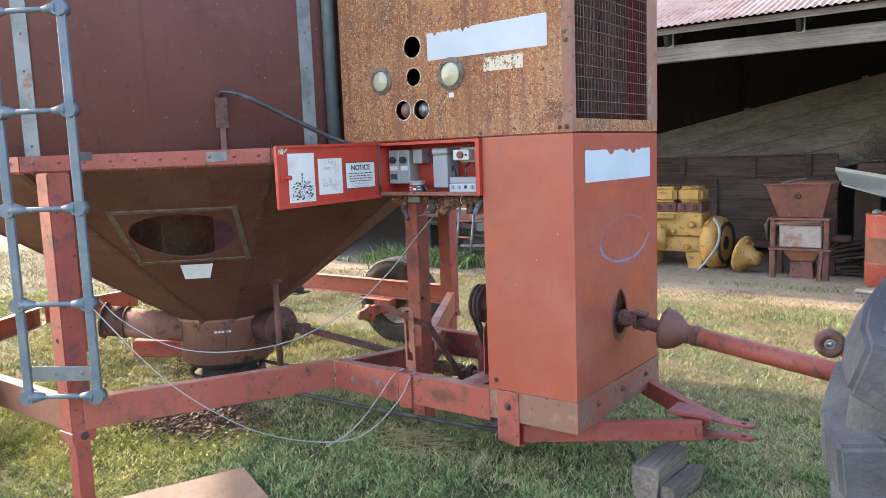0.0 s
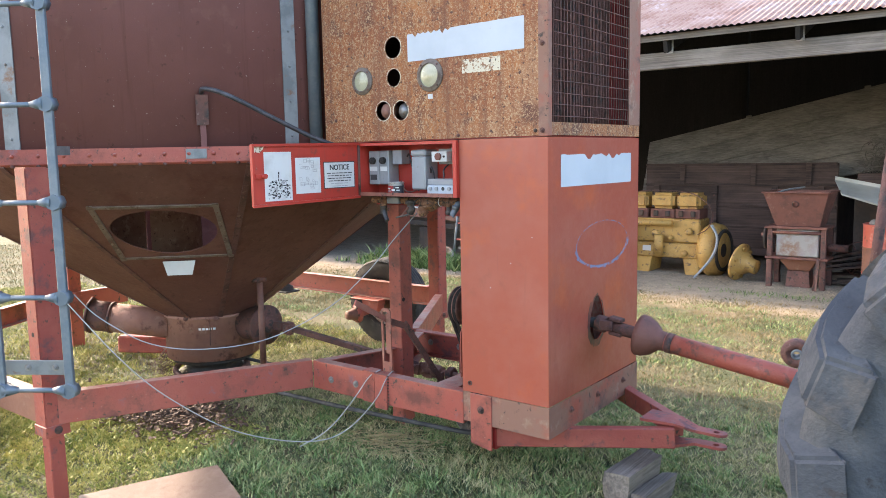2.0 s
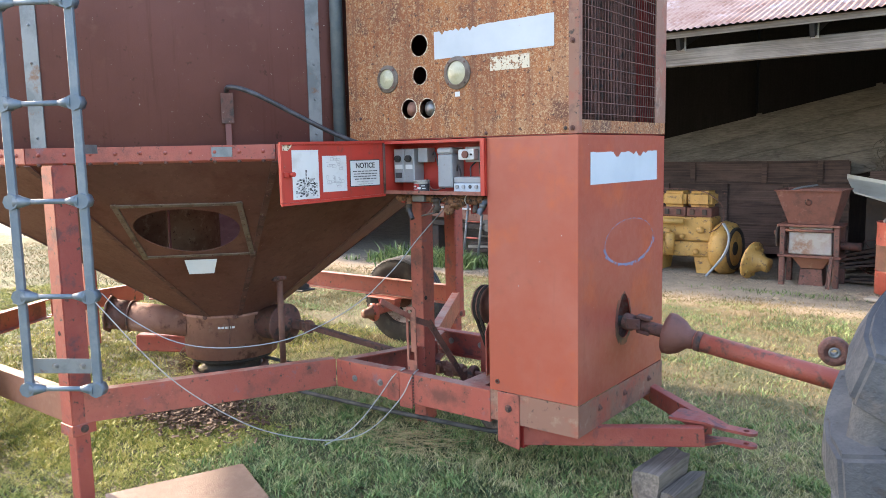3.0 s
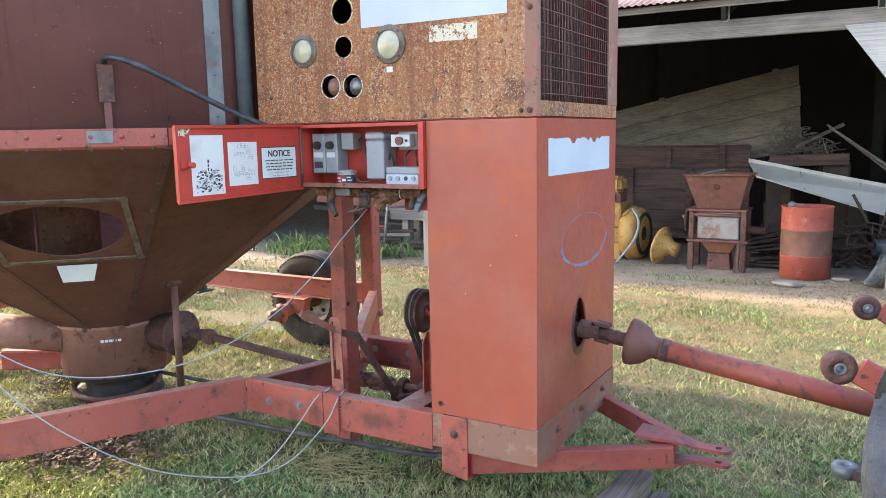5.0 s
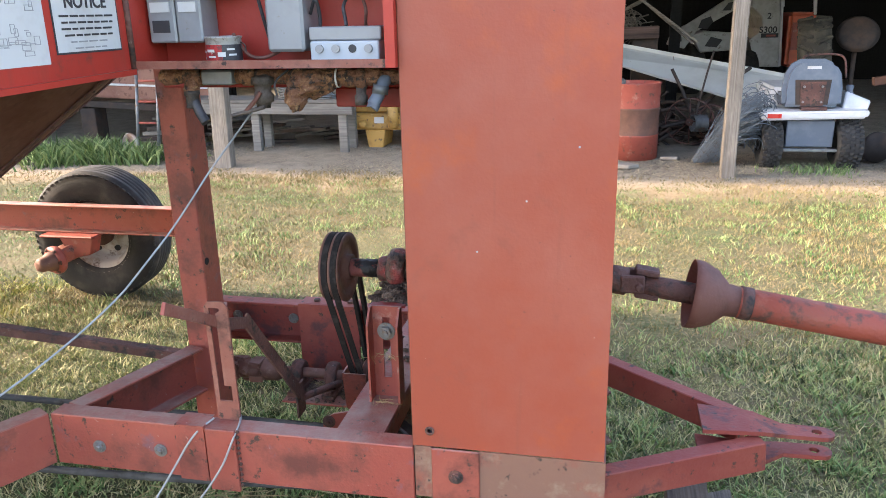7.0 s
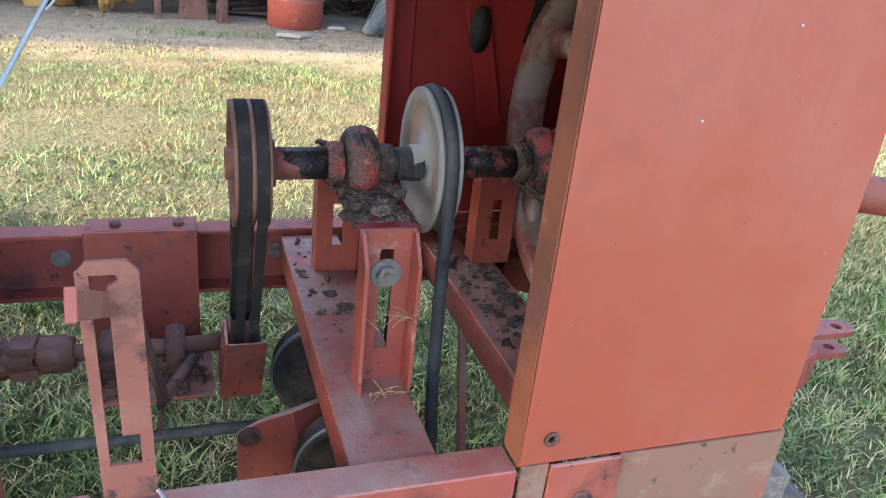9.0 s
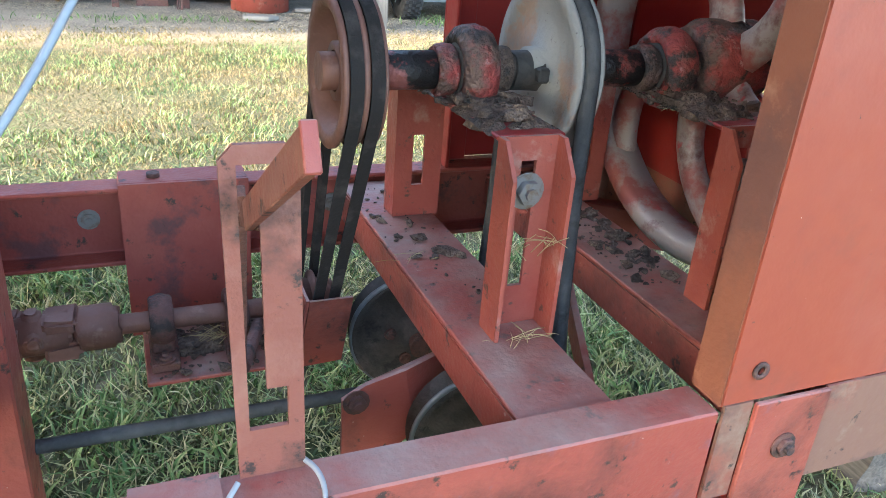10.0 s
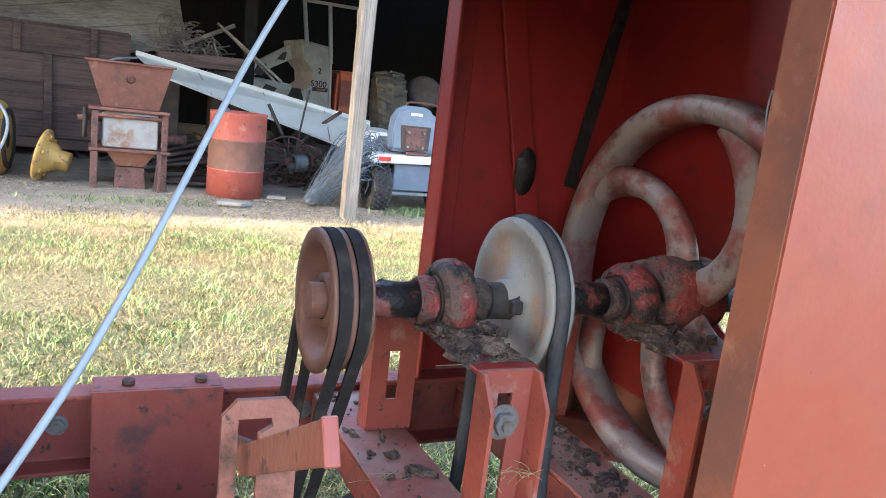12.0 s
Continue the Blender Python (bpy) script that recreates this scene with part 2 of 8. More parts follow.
black_iron = surf("dark_iron", (0.03, 0.028, 0.026), (((0.07, 0.05, 0.04), 14, 0.5, 0.7, 5),), 0.72, 0.1, 90, 0.4)
bolt_steel = surf("dull_zinc_bolt", (0.25, 0.25, 0.25), (((0.2, 0.14, 0.1), 60, 0.5, 0.7, 4),), 0.45, 0.6, 100, 0.1)
white_label = surf("white_painted_label", (0.45, 0.50, 0.55), (((0.40, 0.45, 0.50), 4, 0.4, 0.7, 5), ((0.42, 0.38, 0.36), 30, 0.66, 0.74, 6)), 0.55, 0, 60, 0.02)
paper = surf("paper_sticker", (0.57, 0.585, 0.585), (((0.46, 0.46, 0.45), 9, 0.5, 0.75, 4),), 0.6, 0, 60, 0.02)
ink = surf("black_ink", (0.04, 0.04, 0.045), (), 0.6, 0, 60, 0)
faint_ink = surf("faint_grey_ink", (0.30, 0.31, 0.32), (), 0.6, 0, 60, 0)
worn_sticker = surf("worn_cream_sticker", (0.58, 0.52, 0.4), (((0.25, 0.12, 0.06), 45, 0.52, 0.58, 4), ((0.08, 0.06, 0.05), 60, 0.6, 0.63, 3)), 0.7, 0, 90, 0.05)
blue_mark = surf("faded_blue_mark", (0.16, 0.17, 0.27), (((0.32, 0.10, 0.07), 26, 0.52, 0.60, 5),), 0.6, 0, 60, 0)
steel_box = surf("grey_enamel_box", (0.29, 0.305, 0.32), (((0.23, 0.24, 0.255), 7, 0.45, 0.7, 4), ((0.2, 0.15, 0.12), 40, 0.68, 0.78, 4)), 0.45, 0.15, 80, 0.05)
gauge_face = surf("yellowed_gauge_glass", (0.36, 0.35, 0.24), (((0.28, 0.27, 0.17), 20, 0.45, 0.7, 4),), 0.25, 0, 60, 0, coat=0.5)
# Near-black colour for the shade in holes and behind the mesh.
inner_shade = surf("painted_inner_shade", (0.012, 0.01, 0.01), (), 0.9, 0, 60, 0)
wire_white = surf("white_wire", (0.34, 0.345, 0.35), (((0.25, 0.255, 0.26), 20, 0.5, 0.7, 3),), 0.5, 0, 60, 0)
rope_grey = surf("pale_blue_grey_cable", (0.29, 0.315, 0.34), (((0.21, 0.23, 0.25), 30, 0.5, 0.7, 3),), 0.6, 0, 90, 0.1)
hose_black = surf("black_hose_rubber", (0.03, 0.03, 0.036), (((0.07, 0.07, 0.08), 20, 0.5, 0.7, 4),), 0.5, 0, 90, 0.05)
tyre_rubber = surf("dusty_tyre_rubber", (0.026, 0.026, 0.027), (((0.07, 0.065, 0.06), 9, 0.5, 0.72, 7),), 0.85, 0, 120, 0.25)
tractor_tyre = surf("weathered_blue_grey_tyre_rubber", (0.040, 0.048, 0.060), (((0.075, 0.083, 0.092), 5, 0.45, 0.65, 8), ((0.028, 0.028, 0.03), 14, 0.58, 0.68, 7), ((0.14, 0.12, 0.10), 3, 0.58, 0.8, 6)), 0.85, 0, 90, 0.5)
rim_steel = surf("tan_wheel_steel", (0.50, 0.47, 0.42), (((0.25, 0.17, 0.11), 7, 0.48, 0.66, 7), ((0.12, 0.075, 0.055), 11, 0.56, 0.66, 7)), 0.6, 0.1, 90, 0.1)
yellow = surf("machine_yellow_paint", (0.46, 0.27, 0.075), (((0.34, 0.185, 0.055), 5, 0.48, 0.66, 7), ((0.12, 0.075, 0.045), 13, 0.56, 0.66, 8), ((0.5, 0.36, 0.17), 22, 0.62, 0.7, 6)), 0.55, 0, 90, 0.15)
drum_red = surf("faded_drum_red", (0.36, 0.085, 0.062), (((0.31, 0.07, 0.052), 5, 0.45, 0.7, 6), ((0.16, 0.07, 0.05), 14, 0.56, 0.68, 7), ((0.42, 0.20, 0.16), 9, 0.58, 0.72, 7)), 0.55, 0, 90, 0.08)
drum_band = surf("rusty_drum_band", (0.15, 0.075, 0.055), (((0.22, 0.1, 0.07), 7, 0.45, 0.7, 5),), 0.7, 0, 90, 0.1)
mill_rust = surf("mill_red_rust", (0.17, 0.068, 0.05), (((0.10, 0.045, 0.036), 6, 0.45, 0.66, 7), ((0.25, 0.13, 0.10), 9, 0.58, 0.74, 7)), 0.7, 0.1, 90, 0.15)
mill_grey = surf("mill_grey_sheet", (0.3, 0.29, 0.27), (((0.22, 0.13, 0.09), 8, 0.45, 0.6, 6), ((0.33, 0.36, 0.4), 4, 0.52, 0.75, 4)), 0.6, 0.2, 90, 0.15)
old_wood = wood("weathered_grey_wood", (0.08, 0.07, 0.062), (0.26, 0.238, 0.212), 11)
post_wood = wood("weathered_post_wood", (0.10, 0.087, 0.075), (0.31, 0.275, 0.235), 22, axis=2)
dark_wood = wood("dark_brown_boards", (0.022, 0.015, 0.0135), (0.125, 0.080, 0.068), 10)
plank_wood = wood("grey_brown_planks", (0.075, 0.066, 0.055), (0.25, 0.228, 0.198), 12)
ply = wood("whitewashed_plywood", (0.24, 0.24, 0.235), (0.43, 0.43, 0.42), 14)
bench_wood = wood("pale_bench_boards", (0.11, 0.105, 0.098), (0.25, 0.24, 0.225), 9)
block_wood = wood("split_timber", (0.06, 0.05, 0.043), (0.26, 0.22, 0.185), 14, axis=1)
roof_metal = surf("pink_rusty_roof_metal", (0.36, 0.235, 0.18), (((0.25, 0.12, 0.075), 1.6, 0.45, 0.6, 7), ((0.46, 0.38, 0.36), 2.2, 0.55, 0.7, 6), ((0.14, 0.07, 0.05), 14, 0.6, 0.7, 6)), 0.6, 0.2, 60, 0.1)
chute_white = surf("pale_galvanised_chute", (0.52, 0.53, 0.5), (((0.42, 0.42, 0.38), 2, 0.45, 0.7, 5), ((0.3, 0.25, 0.18), 12, 0.68, 0.8, 5)), 0.6, 0.1, 60, 0.05)
skid_white = surf("dusty_white_machine_paint", (0.52, 0.52, 0.50), (((0.36, 0.35, 0.32), 4, 0.45, 0.7, 6), ((0.2, 0.17, 0.14), 9, 0.6, 0.7, 7)), 0.6, 0, 60, 0.05)
skid_red = surf("orange_red_machine_paint", (0.66, 0.13, 0.06), (((0.5, 0.11, 0.06), 4, 0.45, 0.7, 5),), 0.5, 0, 60, 0.05)
mower_blue = surf("slate_blue_plastic", (0.11, 0.14, 0.185), (((0.155, 0.185, 0.225), 6, 0.45, 0.7, 3),), 0.5, 0, 60, 0.03)
mower_white = surf("white_mower_paint", (0.62, 0.64, 0.66), (((0.5, 0.5, 0.5), 6, 0.5, 0.75, 4),), 0.45, 0, 60, 0.02)
blade_rust = surf("brown_rusted_blade", (0.13, 0.06, 0.04), (((0.19, 0.085, 0.055), 5, 0.45, 0.7, 5),), 0.7, 0.1, 90, 0.15)
old_rubber = surf("dry_olive_tyre_rubber", (0.045, 0.041, 0.032), (((0.10, 0.088, 0.062), 5, 0.45, 0.66, 7), ((0.02, 0.018, 0.016), 12, 0.55, 0.66, 7)), 0.9, 0, 90, 0.4)
junk_dark = surf("dark_old_iron", (0.045, 0.036, 0.032), (((0.09, 0.055, 0.04), 5, 0.45, 0.7, 5),), 0.8, 0.1, 60, 0.2)
wire_blue = surf("blue_grey_fence_wire", (0.15, 0.19, 0.23), (((0.1, 0.09, 0.085), 20, 0.5, 0.65, 4),), 0.55, 0.4, 60, 0)
# Near black: the barn's inner shade is put into the boards' colour.
shaded_barn_board = wood("shade_darkened_barn_boards", (0.004, 0.0035, 0.003), (0.011, 0.010, 0.009), axis=2)
dirt_mat = surf("grey_dirt_floor", (0.20, 0.175, 0.145), (((0.28, 0.25, 0.21), 3, 0.45, 0.7, 6), ((0.12, 0.1, 0.08), 40, 0.6, 0.75, 5)), 0.95, 0, 60, 0.6)
straw_mat = surf("dry_hay", (0.36, 0.29, 0.15), (((0.25, 0.19, 0.09), 20, 0.45, 0.7, 4),), 0.9, 0, 60, 0.1)
dirt_brown = surf("brown_leaf_litter", (0.10, 0.06, 0.04), (((0.17, 0.11, 0.075), 30, 0.45, 0.65, 5), ((0.05, 0.03, 0.022), 12, 0.5, 0.65, 4)), 0.9, 0, 90, 0.4)
sheet_tan = surf("dusty_tan_sheet", (0.20, 0.125, 0.088), (((0.27, 0.19, 0.14), 4, 0.5, 0.7, 6), ((0.17, 0.095, 0.065), 9, 0.56, 0.68, 7)), 0.7, 0, 120, 0.2)
grain_dust = surf("pale_grain_dust", (0.36, 0.27, 0.18), (((0.25, 0.17, 0.11), 5, 0.45, 0.62, 7), ((0.46, 0.38, 0.26), 22, 0.55, 0.66, 7), ((0.13, 0.085, 0.06), 40, 0.6, 0.68, 6)), 0.9, 0, 120, 0.4)
shaft_red = surf("rust_worn_red_tube", (0.31, 0.070, 0.045), (((0.24, 0.085, 0.06), 6, 0.46, 0.62, 7), ((0.11, 0.055, 0.042), 14, 0.56, 0.65, 8), ((0.40, 0.13, 0.09), 9, 0.58, 0.72, 6)), 0.6, 0, 110, 0.2)
stain_mat = surf("soaked_grease_stain", (0.17, 0.05, 0.036), (((0.05, 0.03, 0.025), 9, 0.44, 0.56, 7), ((0.30, 0.08, 0.055), 14, 0.56, 0.66, 7)), 0.45, 0, 90, 0.1)
stone_mat = surf("flat_pale_stone", (0.24, 0.215, 0.185), (((0.3, 0.27, 0.23), 8, 0.45, 0.7, 5),), 0.9, 0, 60, 0.3)
can_white = surf("grimy_white_tin", (0.40, 0.40, 0.38), (((0.22, 0.19, 0.16), 60, 0.50, 0.64, 6), ((0.10, 0.08, 0.07), 130, 0.62, 0.68, 4)), 0.5, 0.2, 90, 0.1)
can_red = surf("worn_red_print", (0.42, 0.03, 0.03), (((0.18, 0.03, 0.03), 90, 0.52, 0.60, 5), ((0.45, 0.40, 0.38), 120, 0.64, 0.68, 3)), 0.5, 0, 90, 0.05)
pipe_rust = surf("orange_brown_pipe_rust", (0.165, 0.075, 0.042), (((0.27, 0.135, 0.065), 24, 0.46, 0.60, 7), ((0.035, 0.024, 0.02), 38, 0.52, 0.60, 7), ((0.34, 0.22, 0.11), 70, 0.62, 0.68, 5)), 0.85, 0, 150, 0.8)
grimy_red = surf("grimy_brown_red_paint", (0.25, 0.085, 0.06), (((0.30, 0.13, 0.095), 7, 0.46, 0.64, 7), ((0.13, 0.055, 0.042), 10, 0.54, 0.64, 8), ((0.05, 0.032, 0.028), 40, 0.60, 0.66, 7)), 0.6, 0, 110, 0.25)
reflector = surf("red_reflector", (0.6, 0.04, 0.03), (), 0.3, 0, 60, 0)


# ---- mesh tools ----
def B():
    return bmesh.new()


def box(bm, x0, x1, y0, y1, z0, z1):
    m = Matrix.LocRotScale(((x0 + x1) / 2, (y0 + y1) / 2, (z0 + z1) / 2), None, (abs(x1 - x0), abs(y1 - y0), abs(z1 - z0)))
    bmesh.ops.create_cube(bm, size=1, matrix=m)
    return bm


def frame_of(p, q, up=(0, 0, 1)):
    p, q, up = Vector(p), Vector(q), Vector(up)
    d = (q - p).normalized()
    if abs(d.dot(up.normalized())) > 0.98:
        up = Vector((1, 0, 0)) if abs(d.x) < 0.9 else Vector((0, 1, 0))
    side = d.cross(up).normalized()
    return d, side, side.cross(d).normalized()


def prof(bm, outline, p, q, up=(0, 0, 1)):
    """Extrudes a closed outline of (side, up) points from p to q; side is to the right of the way."""
    d, s, u = frame_of(p, q, up)
    a = [bm.verts.new(Vector(p) + s * x + u * y) for x, y in outline]
    b = [bm.verts.new(Vector(q) + s * x + u * y) for x, y in outline]
    n = len(outline)
    for i in range(n):
        bm.faces.new((a[i], a[(i + 1) % n], b[(i + 1) % n], b[i]))
    bm.faces.new(a[::-1])
    bm.faces.new(b)
    return bm


def bar(bm, p, q, w, h, up=(0, 0, 1)):
    return prof(bm, [(-w / 2, -h / 2), (w / 2, -h / 2), (w / 2, h / 2), (-w / 2, h / 2)], p, q, up)


def rod(bm, p, q, r, seg=14, r2=None):
    d, s, u = frame_of(p, q)
    r2 = r if r2 is None else r2
    ring = [(math.cos(2 * math.pi * i / seg), math.sin(2 * math.pi * i / seg)) for i in range(seg)]
    a = [bm.verts.new(Vector(p) + (s * c + u * e) * r) for c, e in ring]
    b = [bm.verts.new(Vector(q) + (s * c + u * e) * r2) for c, e in ring]
    for i in range(seg):
        f = bm.faces.new((a[i], a[(i + 1) % seg], b[(i + 1) % seg], b[i]))
        f.smooth = True
    bm.faces.new(a[::-1])
    bm.faces.new(b)
    return bm


def lathe(bm, profile, p, axis, seg=32, closed=False):
    """Turns (radius, along) points about an axis through p."""
    d, s, u = frame_of(p, Vector(p) + Vector(axis))
    rings = []
    for r, h in profile:
        rings.append([bm.verts.new(Vector(p) + d * h + (s * math.cos(2 * math.pi * i / seg) + u * math.sin(2 * math.pi * i / seg)) * max(r, 1e-4)) for i in range(seg)])
    pairs = list(zip(rings, rings[1:])) + ([(rings[-1], rings[0])] if closed else [])
    for a, b in pairs:
        for i in range(seg):
            f = bm.faces.new((a[i], a[(i + 1) % seg], b[(i + 1) % seg], b[i]))
            f.smooth = True
    return bm


def tube(bm, pts, r, seg=8, smooth=3):
    pts = [Vector(p) for p in pts]
    for _ in range(smooth):
        out = [pts[0]]
        for a, b in zip(pts, pts[1:]):
            out += [a * 0.75 + b * 0.25, a * 0.25 + b * 0.75]
        pts = out + [pts[-1]]
    rings, side = [], None
    for i, p in enumerate(pts):
        d = (pts[min(i + 1, len(pts) - 1)] - pts[max(i - 1, 0)]).normalized()
        if side is None:
            side = d.orthogonal().normalized()
        side = (side - d * side.dot(d)).normalized()
        u = d.cross(side)
        rings.append([bm.verts.new(p + (side * math.cos(2 * math.pi * k / seg) + u * math.sin(2 * math.pi * k / seg)) * r) for k in range(seg)])
    for a, b in zip(rings, rings[1:]):
        for k in range(seg):
            f = bm.faces.new((a[k], a[(k + 1) % seg], b[(k + 1) % seg], b[k]))
            f.smooth = True
    bm.faces.new(rings[0][::-1])
    bm.faces.new(rings[-1])
    return bm


def plate(bm, pts, thick):
    """A flat plate: the outline pts, and the same pushed along thick."""
    t = Vector(thick)
    a = [bm.verts.new(Vector(p)) for p in pts]
    b = [bm.verts.new(Vector(p) + t) for p in pts]
    n = len(pts)
    for i in range(n):
        bm.faces.new((a[i], a[(i + 1) % n], b[(i + 1) % n], b[i]))
    bm.faces.new(a[::-1])
    bm.faces.new(b)
    return bm


def holed(bm, outline, holes, thick, origin, ux, uy):
    """A plate with holes, drawn in (a, b) along ux and uy from origin."""
    ux, uy, t, o = Vector(ux), Vector(uy), Vector(thick), Vector(origin)
    sub = bmesh.new()
    edges = []
    for loop in [outline] + holes:
        vs = [sub.verts.new(o + ux * a + uy * b) for a, b in loop]
        edges += [sub.edges.new((vs[i], vs[(i + 1) % len(vs)])) for i in range(len(vs))]
    bmesh.ops.triangle_fill(sub, use_beauty=True, use_dissolve=False, edges=edges)
    r = bmesh.ops.extrude_face_region(sub, geom=sub.faces[:])
    bmesh.ops.translate(sub, vec=t, verts=[v for v in r["geom"] if isinstance(v, bmesh.types.BMVert)])
    bmesh.ops.recalc_face_normals(sub, faces=sub.faces[:])
    me = bpy.data.meshes.new("tmp")
    sub.to_mesh(me)
    sub.free()
    bm.from_mesh(me)
    bpy.data.meshes.remove(me)
    return bm


def circle(cx, cy, r, n=24, ry=None):
    return [(cx + r * math.cos(2 * math.pi * i / n), cy + (ry or r) * math.sin(2 * math.pi * i / n)) for i in range(n)]


def bev(bm, w=0.003, seg=1):
    bmesh.ops.recalc_face_normals(bm, faces=bm.faces[:])
    e = [k for k in bm.edges if len(k.link_faces) == 2 and k.calc_face_angle(0) > 0.6]
    bmesh.ops.bevel(bm, geom=e, offset=w, segments=seg, affect="EDGES", clamp_overlap=True)
    return bm


def link(name, bm, mat):
    bmesh.ops.recalc_face_normals(bm, faces=bm.faces[:])
    me = bpy.data.meshes.new(name)
    bm.to_mesh(me)
    bm.free()
    for m in (mat if isinstance(mat, (list, tuple)) else [mat]):
        me.materials.append(m)
    return new(name, me)


def thing(name, base, label, category, group="", kind=""):
    ob = new(name)
    ob.empty_display_size = 0.1
    ob.matrix_world = Matrix.Translation(base)
    return tagged(ob, label, category, group, kind)


def part(name, bm, mat, parent, label=""):
    ob = link(name, bm, mat)
    ob.parent = parent
    if parent.type == "EMPTY":
        ob.matrix_parent_inverse = Matrix.Translation(parent.location).inverted()
    return tagged(ob, label)


def solid(name, bm, mat, label, category, group="", kind=""):
    return tagged(link(name, bm, mat), label, category, group, kind)


def words(body, size, m, mat, name, parent):
    c = bpy.data.curves.new("tmp_text", "FONT")
    c.body, c.size, c.align_x, c.align_y, c.extrude = body, size, "CENTER", "CENTER", 0.0008
    c.offset = size * 0.02
    o = new("tmp_text", c)
    dg = bpy.context.evaluated_depsgraph_get()
    me = bpy.data.meshes.new_from_object(o.evaluated_get(dg))
    bpy.data.objects.remove(o)
    bpy.data.curves.remove(c)
    me.transform(m)
    me.materials.clear()
    me.materials.append(mat)
    me.name = name
    ob = new(name, me)
    ob.parent = parent
    if parent.type == "EMPTY":
        ob.matrix_parent_inverse = Matrix.Translation(parent.location).inverted()
    return ob


def ground_z(x, y):
    """The yard falls gently towards the barn."""
    t = min(max((y - 0.3) / 6.0, 0), 1)
    u = min(max((-0.4 - y) / 0.9, 0), 1)
    return -0.205 * (t * t * (3 - 2 * t) * 0.5 + t * 0.5) - 0.10 * u * u * (3 - 2 * u)


def hexbolt(bm, p, axis, r=0.012, h=0.009):
    a = Vector(axis).normalized()
    rod(bm, p, Vector(p) + a * 0.003, r * 1.45, 14)
    rod(bm, p, Vector(p) + a * h, r, 6)
    rod(bm, p, Vector(p) + a * (h + 0.006), r * 0.5, 8)
    return bm


# ---- ground ----
gm = bpy.data.materials.new("yard_ground")
gm.use_nodes = True
nt = gm.node_tree
N, L = nt.nodes, nt.links
tc = N.new("ShaderNodeTexCoord")


def noise_fac(scale, lo, hi, detail=5):
    nz = N.new("ShaderNodeTexNoise")
    nz.inputs["Scale"].default_value, nz.inputs["Detail"].default_value = scale, detail
    L.new(tc.outputs["Object"], nz.inputs["Vector"])
    r = N.new("ShaderNodeMapRange")
    r.inputs["From Min"].default_value, r.inputs["From Max"].default_value = lo, hi
    L.new(nz.outputs["Fac"], r.inputs["Value"])
    return r.outputs[0]


def mixed(f, a, b):
    mx = N.new("ShaderNodeMix")
    mx.data_type = "RGBA"
    L.new(f, mx.inputs[0])
    for k, v in ((6, a), (7, b)):
        if isinstance(v, tuple):
            mx.inputs[k].default_value = (*v, 1)
        else:
            L.new(v, mx.inputs[k])
    return mx.outputs[2]


grassy = mixed(noise_fac(1.3, 0.4, 0.65), (0.115, 0.095, 0.045), (0.055, 0.075, 0.024))
grassy = mixed(noise_fac(30, 0.52, 0.7, 8), grassy, (0.17, 0.13, 0.075))
dirty = mixed(noise_fac(5, 0.4, 0.7), (0.29, 0.25, 0.20), (0.19, 0.16, 0.125))
dirty = mixed(noise_fac(60, 0.52, 0.66, 8), dirty, (0.40, 0.345, 0.25))
sep = N.new("ShaderNodeSeparateXYZ")
L.new(tc.outputs["Object"], sep.inputs[0])
edge = N.new("ShaderNodeTexNoise")
edge.inputs["Scale"].default_value = 1.5
L.new(tc.outputs["Object"], edge.inputs["Vector"])
addn = N.new("ShaderNodeMath")
addn.operation = "MULTIPLY_ADD"
L.new(edge.outputs["Fac"], addn.inputs[0])
addn.inputs[1].default_value = 1.0
L.new(sep.outputs["Y"], addn.inputs[2])
er = N.new("ShaderNodeMapRange")
er.inputs["From Min"].default_value, er.inputs["From Max"].default_value = 6.5, 7.1
L.new(addn.outputs[0], er.inputs["Value"])
strip = N.new("ShaderNodeMapRange")
strip.inputs["From Min"].default_value, strip.inputs["From Max"].default_value = 5.9, 6.6
L.new(addn.outputs[0], strip.inputs["Value"])
grassy = mixed(strip.outputs[0], grassy, mixed(noise_fac(40, 0.45, 0.65, 8), (0.38, 0.28, 0.19), (0.26, 0.19, 0.12)))
L.new(mixed(er.outputs[0], grassy, dirty), N["Principled BSDF"].inputs["Base Color"])
N["Principled BSDF"].inputs["Roughness"].default_value = 0.95
bn = N.new("ShaderNodeTexNoise")
bn.inputs["Scale"].default_value, bn.inputs["Detail"].default_value = 45, 8
L.new(tc.outputs["Object"], bn.inputs["Vector"])
bp = N.new("ShaderNodeBump")
bp.inputs["Strength"].default_value, bp.inputs["Distance"].default_value = 0.8, 0.03
L.new(bn.outputs["Fac"], bp.inputs["Height"])
L.new(bp.outputs[0], N["Principled BSDF"].inputs["Normal"])

bm = B()
xs = [-400, -120, -40, -20] + [-12 + 0.4 * i for i in range(61)] + [20, 40, 120, 400]
ys = [-400, -120, -40, -15, -8] + [-5 + 0.4 * i for i in range(46)] + [18, 30, 60, 150, 500]
grid = [[bm.verts.new((x, y, ground_z(x, y) + (0.02 * noise.noise((x * 0.9, y * 0.9, 0)) if abs(x) < 13 and -6 < y < 14 else 0))) for x in xs] for y in ys]
for j in range(len(ys) - 1):
    for i in range(len(xs) - 1):
        bm.faces.new((grid[j][i], grid[j][i + 1], grid[j + 1][i + 1], grid[j + 1][i])).smooth = True
solid("ground", bm, gm, "mown dry grass yard with bare dirt by the barn", "ground", kind="structure")


# ---- the grain dryer ----
YC = 0.47                 # middle line of the machine
AX, AY = -3.21, 0.47      # axis of the bin
